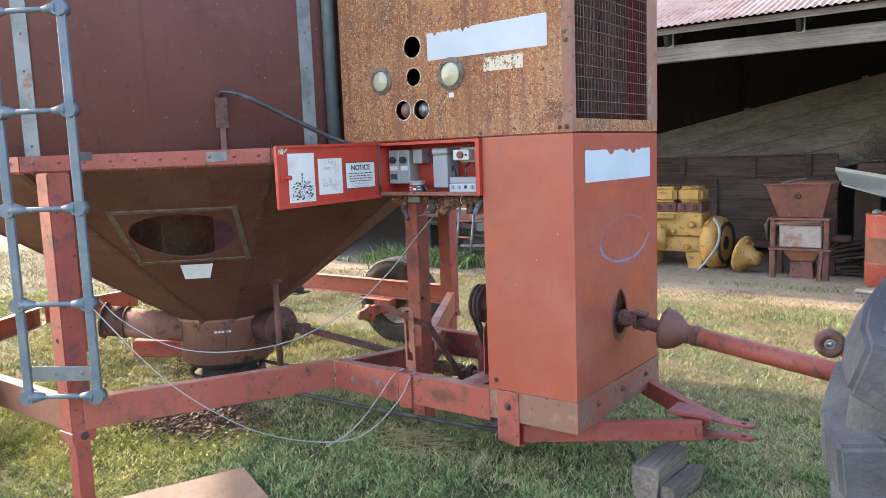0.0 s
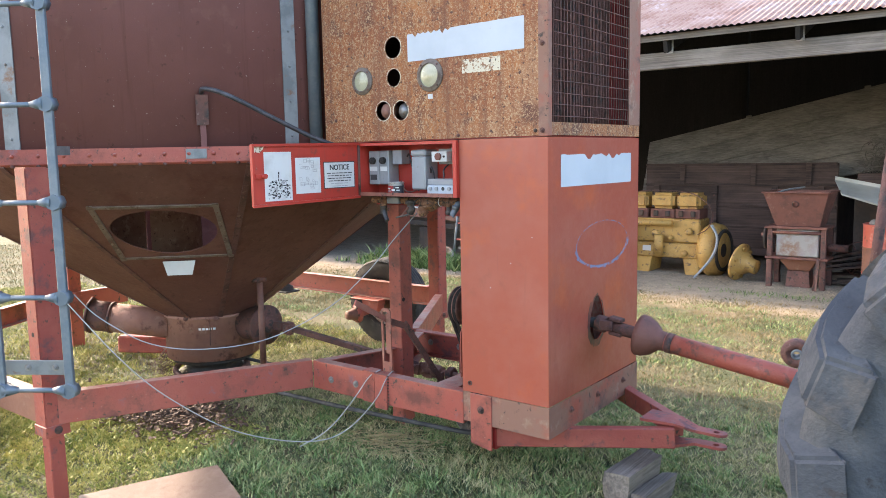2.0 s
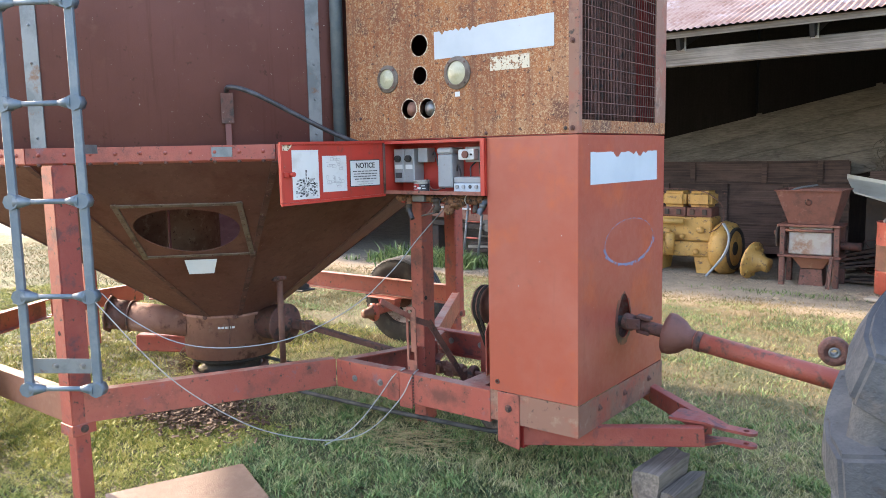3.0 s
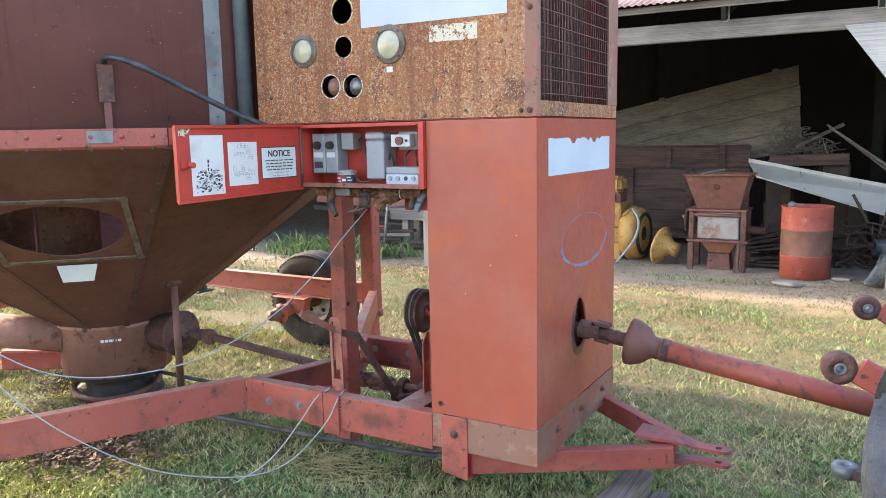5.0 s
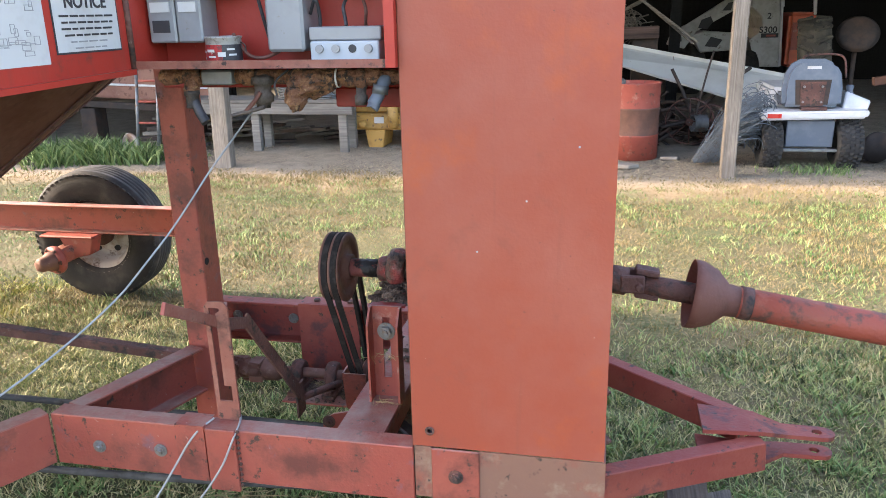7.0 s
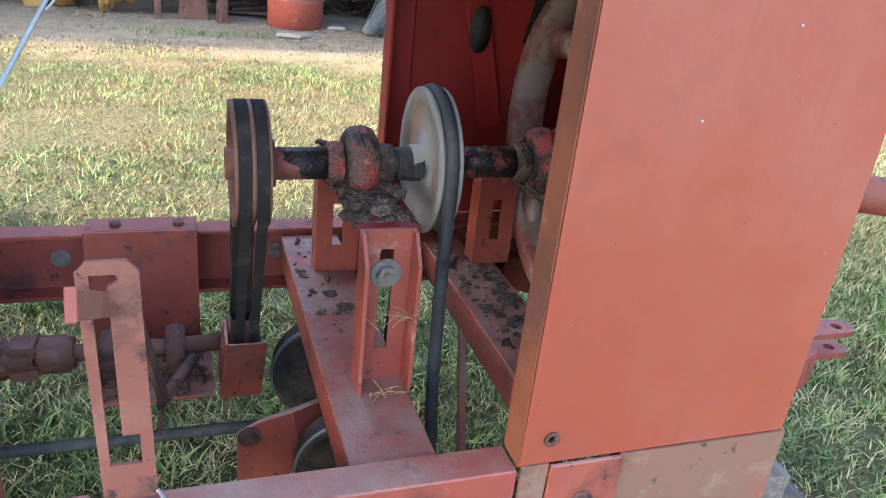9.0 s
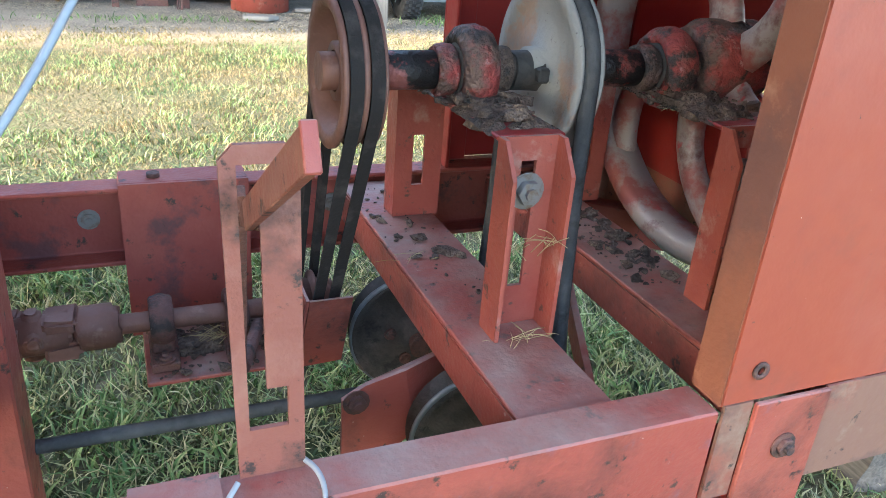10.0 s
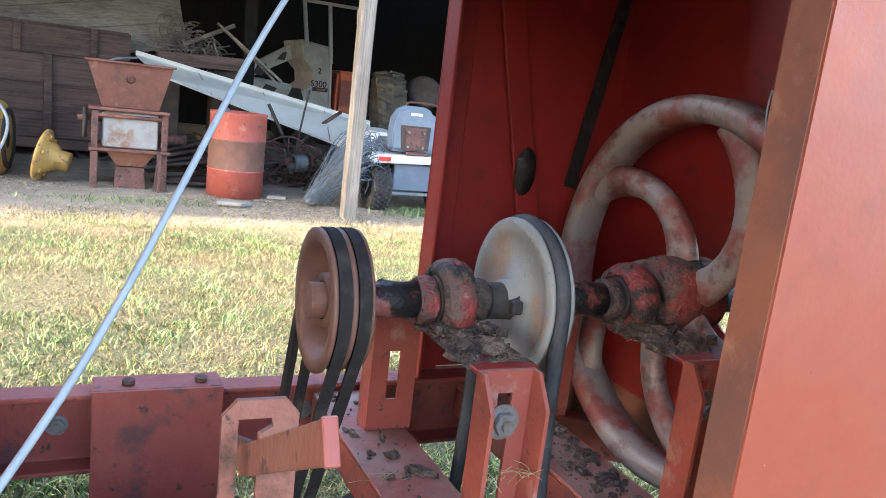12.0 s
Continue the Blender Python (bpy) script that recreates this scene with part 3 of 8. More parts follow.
dryer = thing("grain_dryer", (-2.5, 0.47, 0.0), "faded red portable grain dryer with round bin and drive tower", "grain dryer")


def dp(name, bm, mat, label="", parent=None):
    return part(name, bm, mat, parent or dryer, label)


def bolts(name, places, axis, parent=None, mat=None, r=0.011, label=""):
    for p in places:
        dp(name, hexbolt(B(), p, axis, r), mat or bolt_steel, label, parent)


# drive tower: sheet panels folded at the corners
bm = holed(B(), [(-0.465, 0.49), (0, 0.49), (0, 1.672), (-0.465, 1.672)], [circle(-0.422, 0.533, 0.008, 10)], (0, 0.004, 0), (0, 0, 0), (1, 0, 0), (0, 0, 1))
box(bm, -0.465, -0.461, 0.0045, 0.055, 0.485, 1.672)
box(bm, -0.4605, -0.440, 0.051, 0.055, 0.485, 1.672)
near_panel = dp("side_panel", bm, red_paint, "faded red sheet steel tower panel")
dp("flange_edge", box(B(), -0.4674, -0.4656, 0.003, 0.0545, 0.487, 1.671), edge_rust, "rusty brown panel edge", near_panel)
hole = [(YC + 0.075 * math.cos(a) * (1 - 0.25 * max(math.sin(a), 0)), 0.79 + (0.13 if math.sin(a) > 0 else 0.085) * math.sin(a)) for a in [2 * math.pi * i / 28 for i in range(28)]]
bm2 = holed(B(), [(0.004, 0.49), (0.936, 0.49), (0.936, 1.672), (0.004, 1.672)], [hole], (-0.003, 0, 0), (0, 0, 0), (0, 1, 0), (0, 0, 1))
front_panel = dp("front_panel", bm2, red_paint, "faded red front panel with a worn shaft opening")
stain = [(YC - 0.01 + (0.090 + 0.012 * noise.noise((3 * math.cos(a), 3 * math.sin(a), 2))) * math.cos(a), 0.785 + (0.115 if math.sin(a) < 0 else 0.14) * (1 + 0.25 * noise.noise((4 * math.cos(a), 4 * math.sin(a), 7))) * math.sin(a)) for a in [2 * math.pi * i / 40 for i in range(40)]]
dp("grease_stain", holed(B(), stain, [[(YC + (y - YC) * 1.02, 0.79 + (z - 0.79) * 1.02) for y, z in hole]], (0.0006, 0, 0), (0.0004, 0, 0), (0, 1, 0), (0, 0, 1)), stain_mat, "dark grease stain round the shaft opening", front_panel)
bm = holed(B(), [(0.008, 0.49), (0.932, 0.49), (0.932, 1.672), (0.008, 1.672)], [hole], (-0.002, 0, 0), (-0.0035, 0, 0), (0, 1, 0), (0, 0, 1))
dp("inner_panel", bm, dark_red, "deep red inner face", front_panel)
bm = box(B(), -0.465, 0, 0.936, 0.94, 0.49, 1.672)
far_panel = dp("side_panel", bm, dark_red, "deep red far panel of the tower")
bm = box(B(), -0.465, -0.40, 0.925, 0.9355, 0.486, 1.672)
box(bm, -0.468, -0.4605, 0.87, 0.9245, 0.486, 1.672)
dp("corner_angle", bev(bm, 0.002), dark_red, "", far_panel)
bm = bar(B(), (-0.41, 0.922, 1.66), (-0.19, 0.922, 0.72), 0.055, 0.012, (0, 1, 0))
dp("brace", bev(bm, 0.002), dark_red, "", far_panel)
bm = lathe(B(), [(0.0, 0), (0.025, 0.002), (0.027, 0.006), (0, 0.008)], (-0.248, 0.9155, 0.95), (0, -1, 0), 20)
bmesh.ops.scale(bm, vec=(1, 1, 2.0), space=Matrix.Translation((0.248, -0.9155, -0.95)), verts=bm.verts[:])
dp("grommet", bm, black_iron, "", far_panel)
bm = bar(B(), (-0.02, 0.925, 1.46), (-0.115, 0.925, 0.92), 0.030, 0.008, (0, 1, 0))
dp("hanging_belt", bm, belt_rubber, "", far_panel)
bm = lathe(B(), [(0.006, 0), (0.012, 0), (0.012, 0.003), (0.006, 0.003)], (-0.422, -0.0005, 0.533), (0, -1, 0), 16, True)
dp("washer", bm, rust_dark, "", near_panel)
for k in range(3):
    bm = lathe(B(), [(0.0, 0), (0.0024, 0.0003), (0.0, 0.001)], (-0.3 + 0.11 * k, 0, 1.0 + 0.12 * ((k * 7) % 3)), (0, -1, 0), 8)
    dp("paint_chip", bm, white_label, "", near_panel)

# skirt round the tower's foot
bm = holed(B(), [(-0.300, 0.345), (0.004, 0.345), (0.004, 0.489), (-0.300, 0.489)], [], (0, -0.004, 0), (0, -0.0005, 0), (1, 0, 0), (0, 0, 1))
skirt = dp("skirt", bm, brown_skirt, "brown rusty skirt plate")
bm = box(B(), 0.0005, 0.0045, 0.0, 0.94, 0.345, 0.487)
dp("skirt", bm, brown_skirt, "brown rusty skirt plate")
bm = box(B(), -0.46, 0.0, 0.936, 0.94, 0.345, 0.488)
dp("skirt", bm, brown_skirt)
bolts("bolt", [(0.0045, 0.20, 0.43), (0.0045, 0.76, 0.43), (0.0045, 0.47, 0.43)], (1, 0, 0), mat=rust_dark)
bm = plate(B(), [(-0.418, -0.001, 0.488), (-0.298, -0.001, 0.488), (-0.298, -0.001, 0.225), (-0.418, -0.001, 0.245)], (0, -0.008, 0))
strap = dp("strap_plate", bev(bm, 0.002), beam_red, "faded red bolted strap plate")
bolts("bolt", [(-0.357, -0.009, 0.415)], (0, -1, 0), strap, rust_dark, 0.013)
bm = box(B(), -0.462, -0.419, -0.002, 0.003, 0.345, 0.489)
dp("filler_plate", bm, brown_skirt)
bm = plate(B(), [(-0.40, 0.03, 0.34), (-0.30, 0.03, 0.34), (-0.30, 0.03, 0.22), (-0.36, 0.03, 0.23)], (0, 0.10, 0))
dp("foot_bracket", bev(bm, 0.003), dark_red)

# white painted patches, the faded oval and stickers
jag = random.Random(4)
top = [(0.84 - 0.73 * i / 26, 1.598 - (0.03 * jag.random() if 4 < i < 18 and i % 3 else 0.004 * jag.random())) for i in range(27)]
bm = plate(B(), [(0.0008, y, z) for y, z in [(0.11, 1.455), (0.842, 1.452)] + top], (0.0012, 0, 0))
dp("painted_patch", bm, white_label, "pale blue-white painted patch", front_panel)
top = [(-0.113 - 0.645 * i / 40, 2.185 - 0.0003 * i - (0.022 * jag.random() if i > 24 and i % 2 else 0.003 * jag.random())) for i in range(41)]
upper_near_patch = [(-0.757, 2.046), (-0.113, 2.047)] + top
bm = B()
for i in range(60):
    a, b = 2 * math.pi * i / 60, 2 * math.pi * (i + 1) / 60
    w = 0.007 + 0.024 * (math.sin(a) < -0.1) * (0.4 + 0.6 * jag.random())
    if math.sin(a) > 0.2 and i % 3 == 0:
        w = 0.003
    q = [(0.0006, YC + 0.06 + (0.27 + d) * math.cos(t), 1.17 + (0.105 + d * 0.6) * math.sin(t)) for t, d in ((a, 0), (b, 0), (b, w), (a, w))]
    bm.faces.new([bm.verts.new(v) for v in q])
bmesh.ops.remove_doubles(bm, verts=bm.verts[:], dist=0.0002)
dp("faded_oval", bm, blue_mark, "faded blue painted oval", front_panel)

# upper housing with the gauge panel
holes = [circle(-0.851, 2.121, 0.050), circle(-0.850, 1.979, 0.042), circle(-0.922, 1.824, 0.046), circle(-0.809, 1.821, 0.046)]
bm = holed(B(), [(-1.33, 1.679), (-0.0445, 1.679), (-0.0445, 2.80), (-1.33, 2.80)], holes, (0, 0.004, 0), (0, 0, 0), (1, 0, 0), (0, 0, 1))
gauge_panel = dp("gauge_panel", bm, rust_panel, "rust-eaten cream painted gauge panel with round holes")
for hx, hz, hr in ((-0.851, 2.121, 0.050), (-0.850, 1.979, 0.042), (-0.922, 1.824, 0.046), (-0.809, 1.821, 0.046)):
    rim = [(hx + hr * (1.10 + 0.05 * noise.noise((3 * math.cos(a), 3 * math.sin(a), hx * 9))) * math.cos(a), hz + hr * (1.10 + 0.05 * noise.noise((3 * math.cos(a), 3 * math.sin(a), hx * 9))) * math.sin(a)) for a in [2 * math.pi * i / 28 for i in range(28)]]
    dp("bare_rim", holed(B(), rim, [circle(hx, hz, hr * 1.005, 28)], (0, -0.0006, 0), (0, -0.0004, 0), (1, 0, 0), (0, 0, 1)), worn_sticker, "", gauge_panel)
bm = plate(B(), [(x, -0.0008, z) for x, z in upper_near_patch[::-1]], (0, -0.0012, 0))
dp("painted_patch", bm, white_label, "pale blue-white painted patch", gauge_panel)
bm = box(B(), -0.44, -0.235, -0.0018, -0.0006, 1.967, 2.028)
dp("sticker", bm, worn_sticker, "worn cream sticker", gauge_panel)
bm = box(B(), -0.640, -0.612, -0.0018, -0.0006, 1.866, 1.888)
dp("tag", bm, paper, "", gauge_panel)
for gx, gz, gr in ((-1.056, 1.976, 0.068), (-0.625, 1.974, 0.076)):
    bm = lathe(B(), [(gr, 0), (gr, 0.004), (gr * 0.96, 0.007), (gr * 0.80, 0.008), (gr * 0.76, 0.013), (gr * 0.71, 0.013), (gr * 0.70, 0.005), (gr * 0.70, 0)], (gx, -0.0005, gz), (0, -1, 0), 32)
    g = dp("gauge", bm, hatch_grey, "round gauge with a yellowed glass")
    bm = lathe(B(), [(0, 0.012), (gr * 0.4, 0.011), (gr * 0.705, 0.007)], (gx, -0.0005, gz), (0, -1, 0), 32)
    dp("glass", bm, gauge_face, "", g)
    for k in range(4):
        a = math.pi / 4 + k * math.pi / 2
        bm = rod(B(), (gx + gr * 0.88 * math.cos(a), -0.007, gz + gr * 0.88 * math.sin(a)), (gx + gr * 0.88 * math.cos(a), -0.011, gz + gr * 0.88 * math.sin(a)), 0.005, 8)
        dp("screw", bm, rust_dark, "", g)
for hx, hz, col in ((-0.922, 1.824, outtake_tan), (-0.809, 1.821, bolt_steel)):
    bm = lathe(B(), [(0, -0.012), (0.02, -0.012), (0.022, 0.0), (0.036, 0.004), (0.036, 0.06), (0, 0.06)], (hx + 0.006, 0.014, hz), (0, 1, 0), 20)
    dp("knob", bm, col, "valve knob inside a round hole", gauge_panel)
bm = box(B(), -0.836, -0.776, 0.030, 0.040, 1.792, 1.850)
dp("dial_plate", bm, paper, "", gauge_panel)
for sx, sz in ((-0.06, 1.70), (-0.468, 1.692), (-1.25, 1.79), (-0.5, 2.4), (-1.1, 2.4)):
    dp("rivet", lathe(B(), [(0.009, 0), (0.007, 0.005), (0, 0.007)], (sx, -0.0003, sz), (0, -1, 0), 10), rust_dark, "", gauge_panel)
bm = box(B(), -0.044, 0.0, -0.002, 0.002, 1.677, 2.80)
box(bm, 0.0005, 0.004, -0.002, 0.028, 1.677, 2.80)
dp("corner_angle", bm, brown_skirt)
bolts("bolt", [(-0.025, -0.002, 1.70), (-0.025, -0.002, 2.06), (-0.025, -0.002, 2.45)], (0, -1, 0), mat=rust_dark, r=0.008)
bm = box(B(), -1.329, 0.0, 0.936, 0.94, 1.677, 2.80)
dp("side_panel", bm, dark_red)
bm = box(B(), -1.33, -1.326, 0.005, 0.935, 1.679, 2.80)
dp("back_panel", bm, bin_maroon)
bm = box(B(), -1.33, 0.0, 0.0, 0.94, 2.802, 2.806)
dp("top_panel", bm, bin_maroon)
bm = box(B(), -1.325, -0.01, 0.006, 0.93, 1.6745, 1.678)
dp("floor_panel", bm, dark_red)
bm = box(B(), -0.003, 0.001, 0.03, 0.94, 1.679, 1.735)
sill = dp("sill_strip", bm, rust_panel, "rust-flecked cream strip under the mesh")
bm = box(B(), -0.006, 0.003, 0.81, 0.94, 1.736, 2.80)
dp("mesh_jamb", bm, brown_skirt)
wire_frame = dp("guard_mesh", box(B(), -0.004, 0.002, 0.03, 0.809, 2.77, 2.80), rust_dark, "rusty woven wire guard mesh")
for i in range(29):
    y = 0.035 + 0.772 * i / 28
    pts = [(-0.004 + 0.003 * (k % 2), y + 0.004 * jag.uniform(-1, 1), 1.736 + 1.034 * k / 9) for k in range(10)]
    dp("wire", tube(B(), pts, 0.0022, 5, 1), rust_dark, "", wire_frame)
for i in range(21):
    z = 1.76 + 0.05 * i
    dp("wire", tube(B(), [(-0.002, 0.031, z), (0.001, 0.3, z + 0.003 * jag.uniform(-1, 1)), (-0.002, 0.55, z), (-0.002, 0.809, z)], 0.0022, 5, 1), rust_dark, "", wire_frame)
# The sheet's near black carries the shade behind the mesh.
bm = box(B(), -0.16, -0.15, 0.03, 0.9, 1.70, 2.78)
core = dp("radiator_core", bm, inner_shade, "finned core behind the mesh, its shade painted near black")
for i in range(24):
    y = 0.05 + 0.034 * i
    dp("fin", box(B(), -0.148, -0.118, y, y + 0.006, 1.72, 2.76), rust_dark, "", core)

# control cabinet with its open door
CX0, CX1, CZ0, CZ1, CD = -1.085, -0.468, 1.407, 1.670, 0.13
cab = dp("control_cabinet", box(B(), CX0, CX1, CD - 0.003, CD, CZ0, CZ1), cabinet_red, "bright red electrical cabinet with its door open")
for nm, b in (("side_wall", (CX0, CX0 + 0.004, -0.012, CD - 0.004, CZ0, CZ1)), ("side_wall", (CX1 - 0.004, CX1, -0.012, CD - 0.004, CZ0, CZ1)),
              ("floor_plate", (CX0 + 0.005, CX1 - 0.005, -0.012, CD - 0.004, CZ0, CZ0 + 0.004)), ("top_plate", (CX0 + 0.005, CX1 - 0.005, -0.012, CD - 0.004, CZ1 - 0.004, CZ1)),
              ("rim_flange", (CX0 + 0.005, CX1 - 0.005, -0.0155, -0.0125, CZ0, CZ0 + 0.018)), ("rim_flange", (CX0 + 0.005, CX1 - 0.005, -0.0155, -0.0125, CZ1 - 0.014, CZ1)), ("rim_flange", (CX1 - 0.022, CX1, -0.0195, -0.016, CZ0, CZ1))):
    dp(nm, box(B(), *b), rust_dark if nm == "floor_plate" else grimy_red if b[5] < 1.45 else cabinet_red, "", cab)


def cp(name, bm, mat, label=""):
    return dp(name, bm, mat, label, cab)


bm = plate(B(), [(CX0 - 0.004, -0.018, 1.402), (CX0 - 0.004, -0.018, 1.668), (CX0 - 0.022, -0.678, 1.662), (CX0 - 0.022, -0.678, 1.392)], (-0.004, 0, 0))
door = cp("door", bm, cabinet_red, "open bright red cabinet door with papers stuck on")
for a, b in (((-0.004, -0.018, 1.402), (-0.022, -0.678, 1.392)), ((-0.004, -0.018, 1.668), (-0.022, -0.678, 1.662)), ((-0.022, -0.672, 1.400), (-0.022, -0.672, 1.654))):
    cp("door_edge", bar(B(), (CX0 + a[0] + 0.0062, a[1], a[2]), (CX0 + b[0] + 0.0062, b[1], b[2]), 0.012, 0.012), cabinet_red)
bm = rod(B(), (CX0, -0.014, 1.405), (CX0, -0.014, 1.665), 0.007, 10)
cp("hinge", bm, rust_dark)


def on_door(y, z, off=0.0015):
    """A place on the door's inner face."""
    t = (-0.018 - y) / 0.66
    return (CX0 - 0.004 - 0.018 * t + off, y, z)


def door_plate(name, y0, y1, z0, z1, mat, off=0.0006, label=""):
    bm = plate(B(), [on_door(y0, z0, off), on_door(y1, z0, off), on_door(y1, z1, off), on_door(y0, z1, off)], (0.0008, 0, 0))
    return dp(name, bm, mat, label, cab)


door_plate("poster", -0.607, -0.45, 1.410, 1.632, paper, 0.0006, "paper sheet with a dark printed picture")
def marks(name, rects, mat, off):
    """Printed marks on one sheet: (y0, y1, z0, z1) each."""
    bm = B()
    for y0, y1, z0, z1 in rects:
        plate(bm, [on_door(y0, z0, off), on_door(y1, z0, off), on_door(y1, z1, off), on_door(y0, z1, off)], (0.0005, 0, 0))
    return dp(name, bm, mat, "", cab)


dark_marks, soft_marks = [], []
for k in range(130):
    z = 1.418 + 0.082 * jag.random() ** 0.9
    half = 0.062 - 0.45 * max(z - 1.468, 0)
    y = -0.528 + jag.uniform(-half, half)
    w, h = jag.uniform(0.003, 0.013), jag.uniform(0.002, 0.009)
    (dark_marks if k % 3 else soft_marks).append((y, min(y + w, -0.456), z, z + h))
for z in (1.5, 1.515, 1.53):
    dark_marks.append((-0.531, -0.526 + 0.004 * jag.random(), z, z + 0.012))
marks("printed_picture", dark_marks, ink, 0.0016)
marks("printed_picture", soft_marks, faint_ink, 0.0022)
door_plate("diagram_sheet", -0.427, -0.273, 1.436, 1.604, paper, 0.0006, "pale wiring diagram sheet")
lines = []
for k in range(34):
    y, z = -0.415 + 0.115 * jag.random(), (1.452 if k % 2 else 1.535) + 0.05 * jag.random()
    w, h = jag.uniform(0.008, 0.026), jag.uniform(0.006, 0.018)
    if k % 3:
        lines += [(y, y + w, z, z + 0.0012), (y, y + w, z + h, z + h + 0.0012), (y, y + 0.0012, z, z + h), (y + w, y + w + 0.0012, z, z + h)]
    else:
        lines.append((y, y + w * 1.4, z, z + 0.0014))
marks("wiring_diagram", lines, faint_ink, 0.0016)
door_plate("notice_sign", -0.252, -0.045, 1.452, 1.582, ink, 0.0006, "white notice sign with a black border")
door_plate("notice_face", -0.248, -0.049, 1.456, 1.578, paper, 0.0016)
mt = Matrix.Translation(on_door(-0.1485, 1.553, 0.0030)) @ Matrix.Rotation(radians(88.44), 4, "Z") @ Matrix.Rotation(radians(90), 4, "X")
words("NOTICE", 0.036, mt, ink, "notice_lettering", cab)
for k, wd in enumerate((0.17, 0.16, 0.165, 0.15, 0.12, 0.10)):
    z = 1.526 - 0.0125 * k
    y = -0.148 - wd / 2
    while y < -0.148 + wd / 2 - 0.01:
        e = min(y + jag.uniform(0.01, 0.03), -0.148 + wd / 2)
        door_plate("text_bar", y, e, z - 0.002, z + (0.002 if k < 4 else 0.001), ink if k < 4 else faint_ink, 0.0026)
        y = e + 0.005
bm = box(B(), CX0 - 0.012, CX0 - 0.002, -0.665, -0.625, 1.515, 1.535)
rod(bm, (CX0 - 0.02, -0.63, 1.525), (CX0 + 0.02, -0.63, 1.525), 0.011, 12)
cp("latch", bm, cabinet_red)
bm = plate(B(), [on_door(y, z, 0.0016) for y, z in ((-0.672, 1.66), (-0.672, 1.625), (-0.65, 1.632), (-0.63, 1.628), (-0.61, 1.645), (-0.6, 1.66))], (0.0006, 0, 0))
cp("bare_patch", bm, worn_sticker)

# switchgear in the cabinet
for x0, x1 in ((-1.072, -1.004), (-1.001, -0.938)):
    bm = bev(box(B(), x0, x1, 0.045, 0.126, 1.462, 1.632), 0.004)
    sw = cp("switch_box", bm, steel_box, "grey enamel switch box")
    xm = (x0 + x1) / 2
    bm = rod(B(), (xm, 0.0445, 1.582), (xm, 0.028, 1.582), 0.017, 16)
    bar(bm, (xm - 0.014, 0.027, 1.578), (xm + 0.014, 0.027, 1.586), 0.008, 0.007)
    cp("rotary_switch", bm, black_iron)
    cp("tag", box(B(), x0 + 0.01, x1 - 0.01, 0.042, 0.0448, 1.53, 1.552), paper)
cp("rating_plate", box(B(), -1.06, -1.018, 0.042, 0.0448, 1.485, 1.512), ink)
cp("junction_box", bev(box(B(), -0.925, -0.865, 0.06, 0.126, 1.562, 1.634), 0.003), steel_box, "small grey junction box")
cp("meter_box", bev(box(B(), -0.772, -0.685, 0.022, 0.126, 1.440, 1.600), 0.006), steel_box, "tall grey enamel relay box")
cp("meter_cap", bev(box(B(), -0.775, -0.682, 0.018, 0.126, 1.601, 1.632), 0.008), steel_box)
cp("receptacle", bev(box(B(), -0.652, -0.560, 0.03, 0.07, 1.572, 1.622), 0.003), paper, "off-white receptacle plate")
bm = bev(box(B(), -0.64, -0.545, 0.0705, 0.126, 1.56, 1.634), 0.003)
cp("receptacle_box", bm, steel_box)
cp("socket", rod(B(), (-0.607, 0.0295, 1.597), (-0.607, 0.018, 1.597), 0.017, 14), mill_rust)
cp("socket_screw", rod(B(), (-0.575, 0.0295, 1.597), (-0.575, 0.024, 1.597), 0.005, 8), black_iron)
cp("terminal_box", bev(box(B(), -0.668, -0.512, 0.012, 0.075, 1.408, 1.462), 0.003), white_label, "pale grey terminal box with round knockouts")
cp("terminal_lid", bev(box(B(), -0.672, -0.508, 0.02, 0.08, 1.463, 1.492), 0.003), steel_box)
for k in range(4):
    cp("knockout", rod(B(), (-0.645 + 0.037 * k, 0.0115, 1.446), (-0.645 + 0.037 * k, 0.004 if k != 2 else 0.010, 1.446), 0.009, 12), ink if k == 2 else steel_box)
CANP = Vector((-0.886, 0.040, CZ0 + 0.005))


def wrap(a0, a1, z0, z1, r):
    """A label round part of the can's side."""
    bm, lo, hi = B(), [], []
    for i in range(11):
        a = radians(a0 + (a1 - a0) * i / 10)
        for lst, z in ((lo, z0), (hi, z1)):
            lst.append([bm.verts.new(CANP + Vector((q * math.cos(a), q * math.sin(a), z))) for q in (r, r + 0.0006)])
    for i in range(10):
        bm.faces.new((lo[i][1], lo[i + 1][1], hi[i + 1][1], hi[i][1]))
        bm.faces.new((lo[i][0], hi[i][0], hi[i + 1][0], lo[i + 1][0]))
        bm.faces.new((hi[i][0], hi[i][1], hi[i + 1][1], hi[i + 1][0]))
        bm.faces.new((lo[i][0], lo[i + 1][0], lo[i + 1][1], lo[i][1]))
    return bm


can = cp("paint_can", lathe(B(), [(0, 0), (0.040, 0), (0.042, 0.002), (0.042, 0.005), (0.040, 0.006), (0.040, 0.058), (0.042, 0.060), (0.042, 0.063), (0.036, 0.064), (0.035, 0.058), (0, 0.058)], CANP, (0, 0, 1), 32), can_white, "grimy red and white tin can")
cp("can_label", wrap(-185, -70, 0.010, 0.046, 0.0402), can_red)
cp("can_label", wrap(-70, 10, 0.010, 0.046, 0.0402), hose_black)
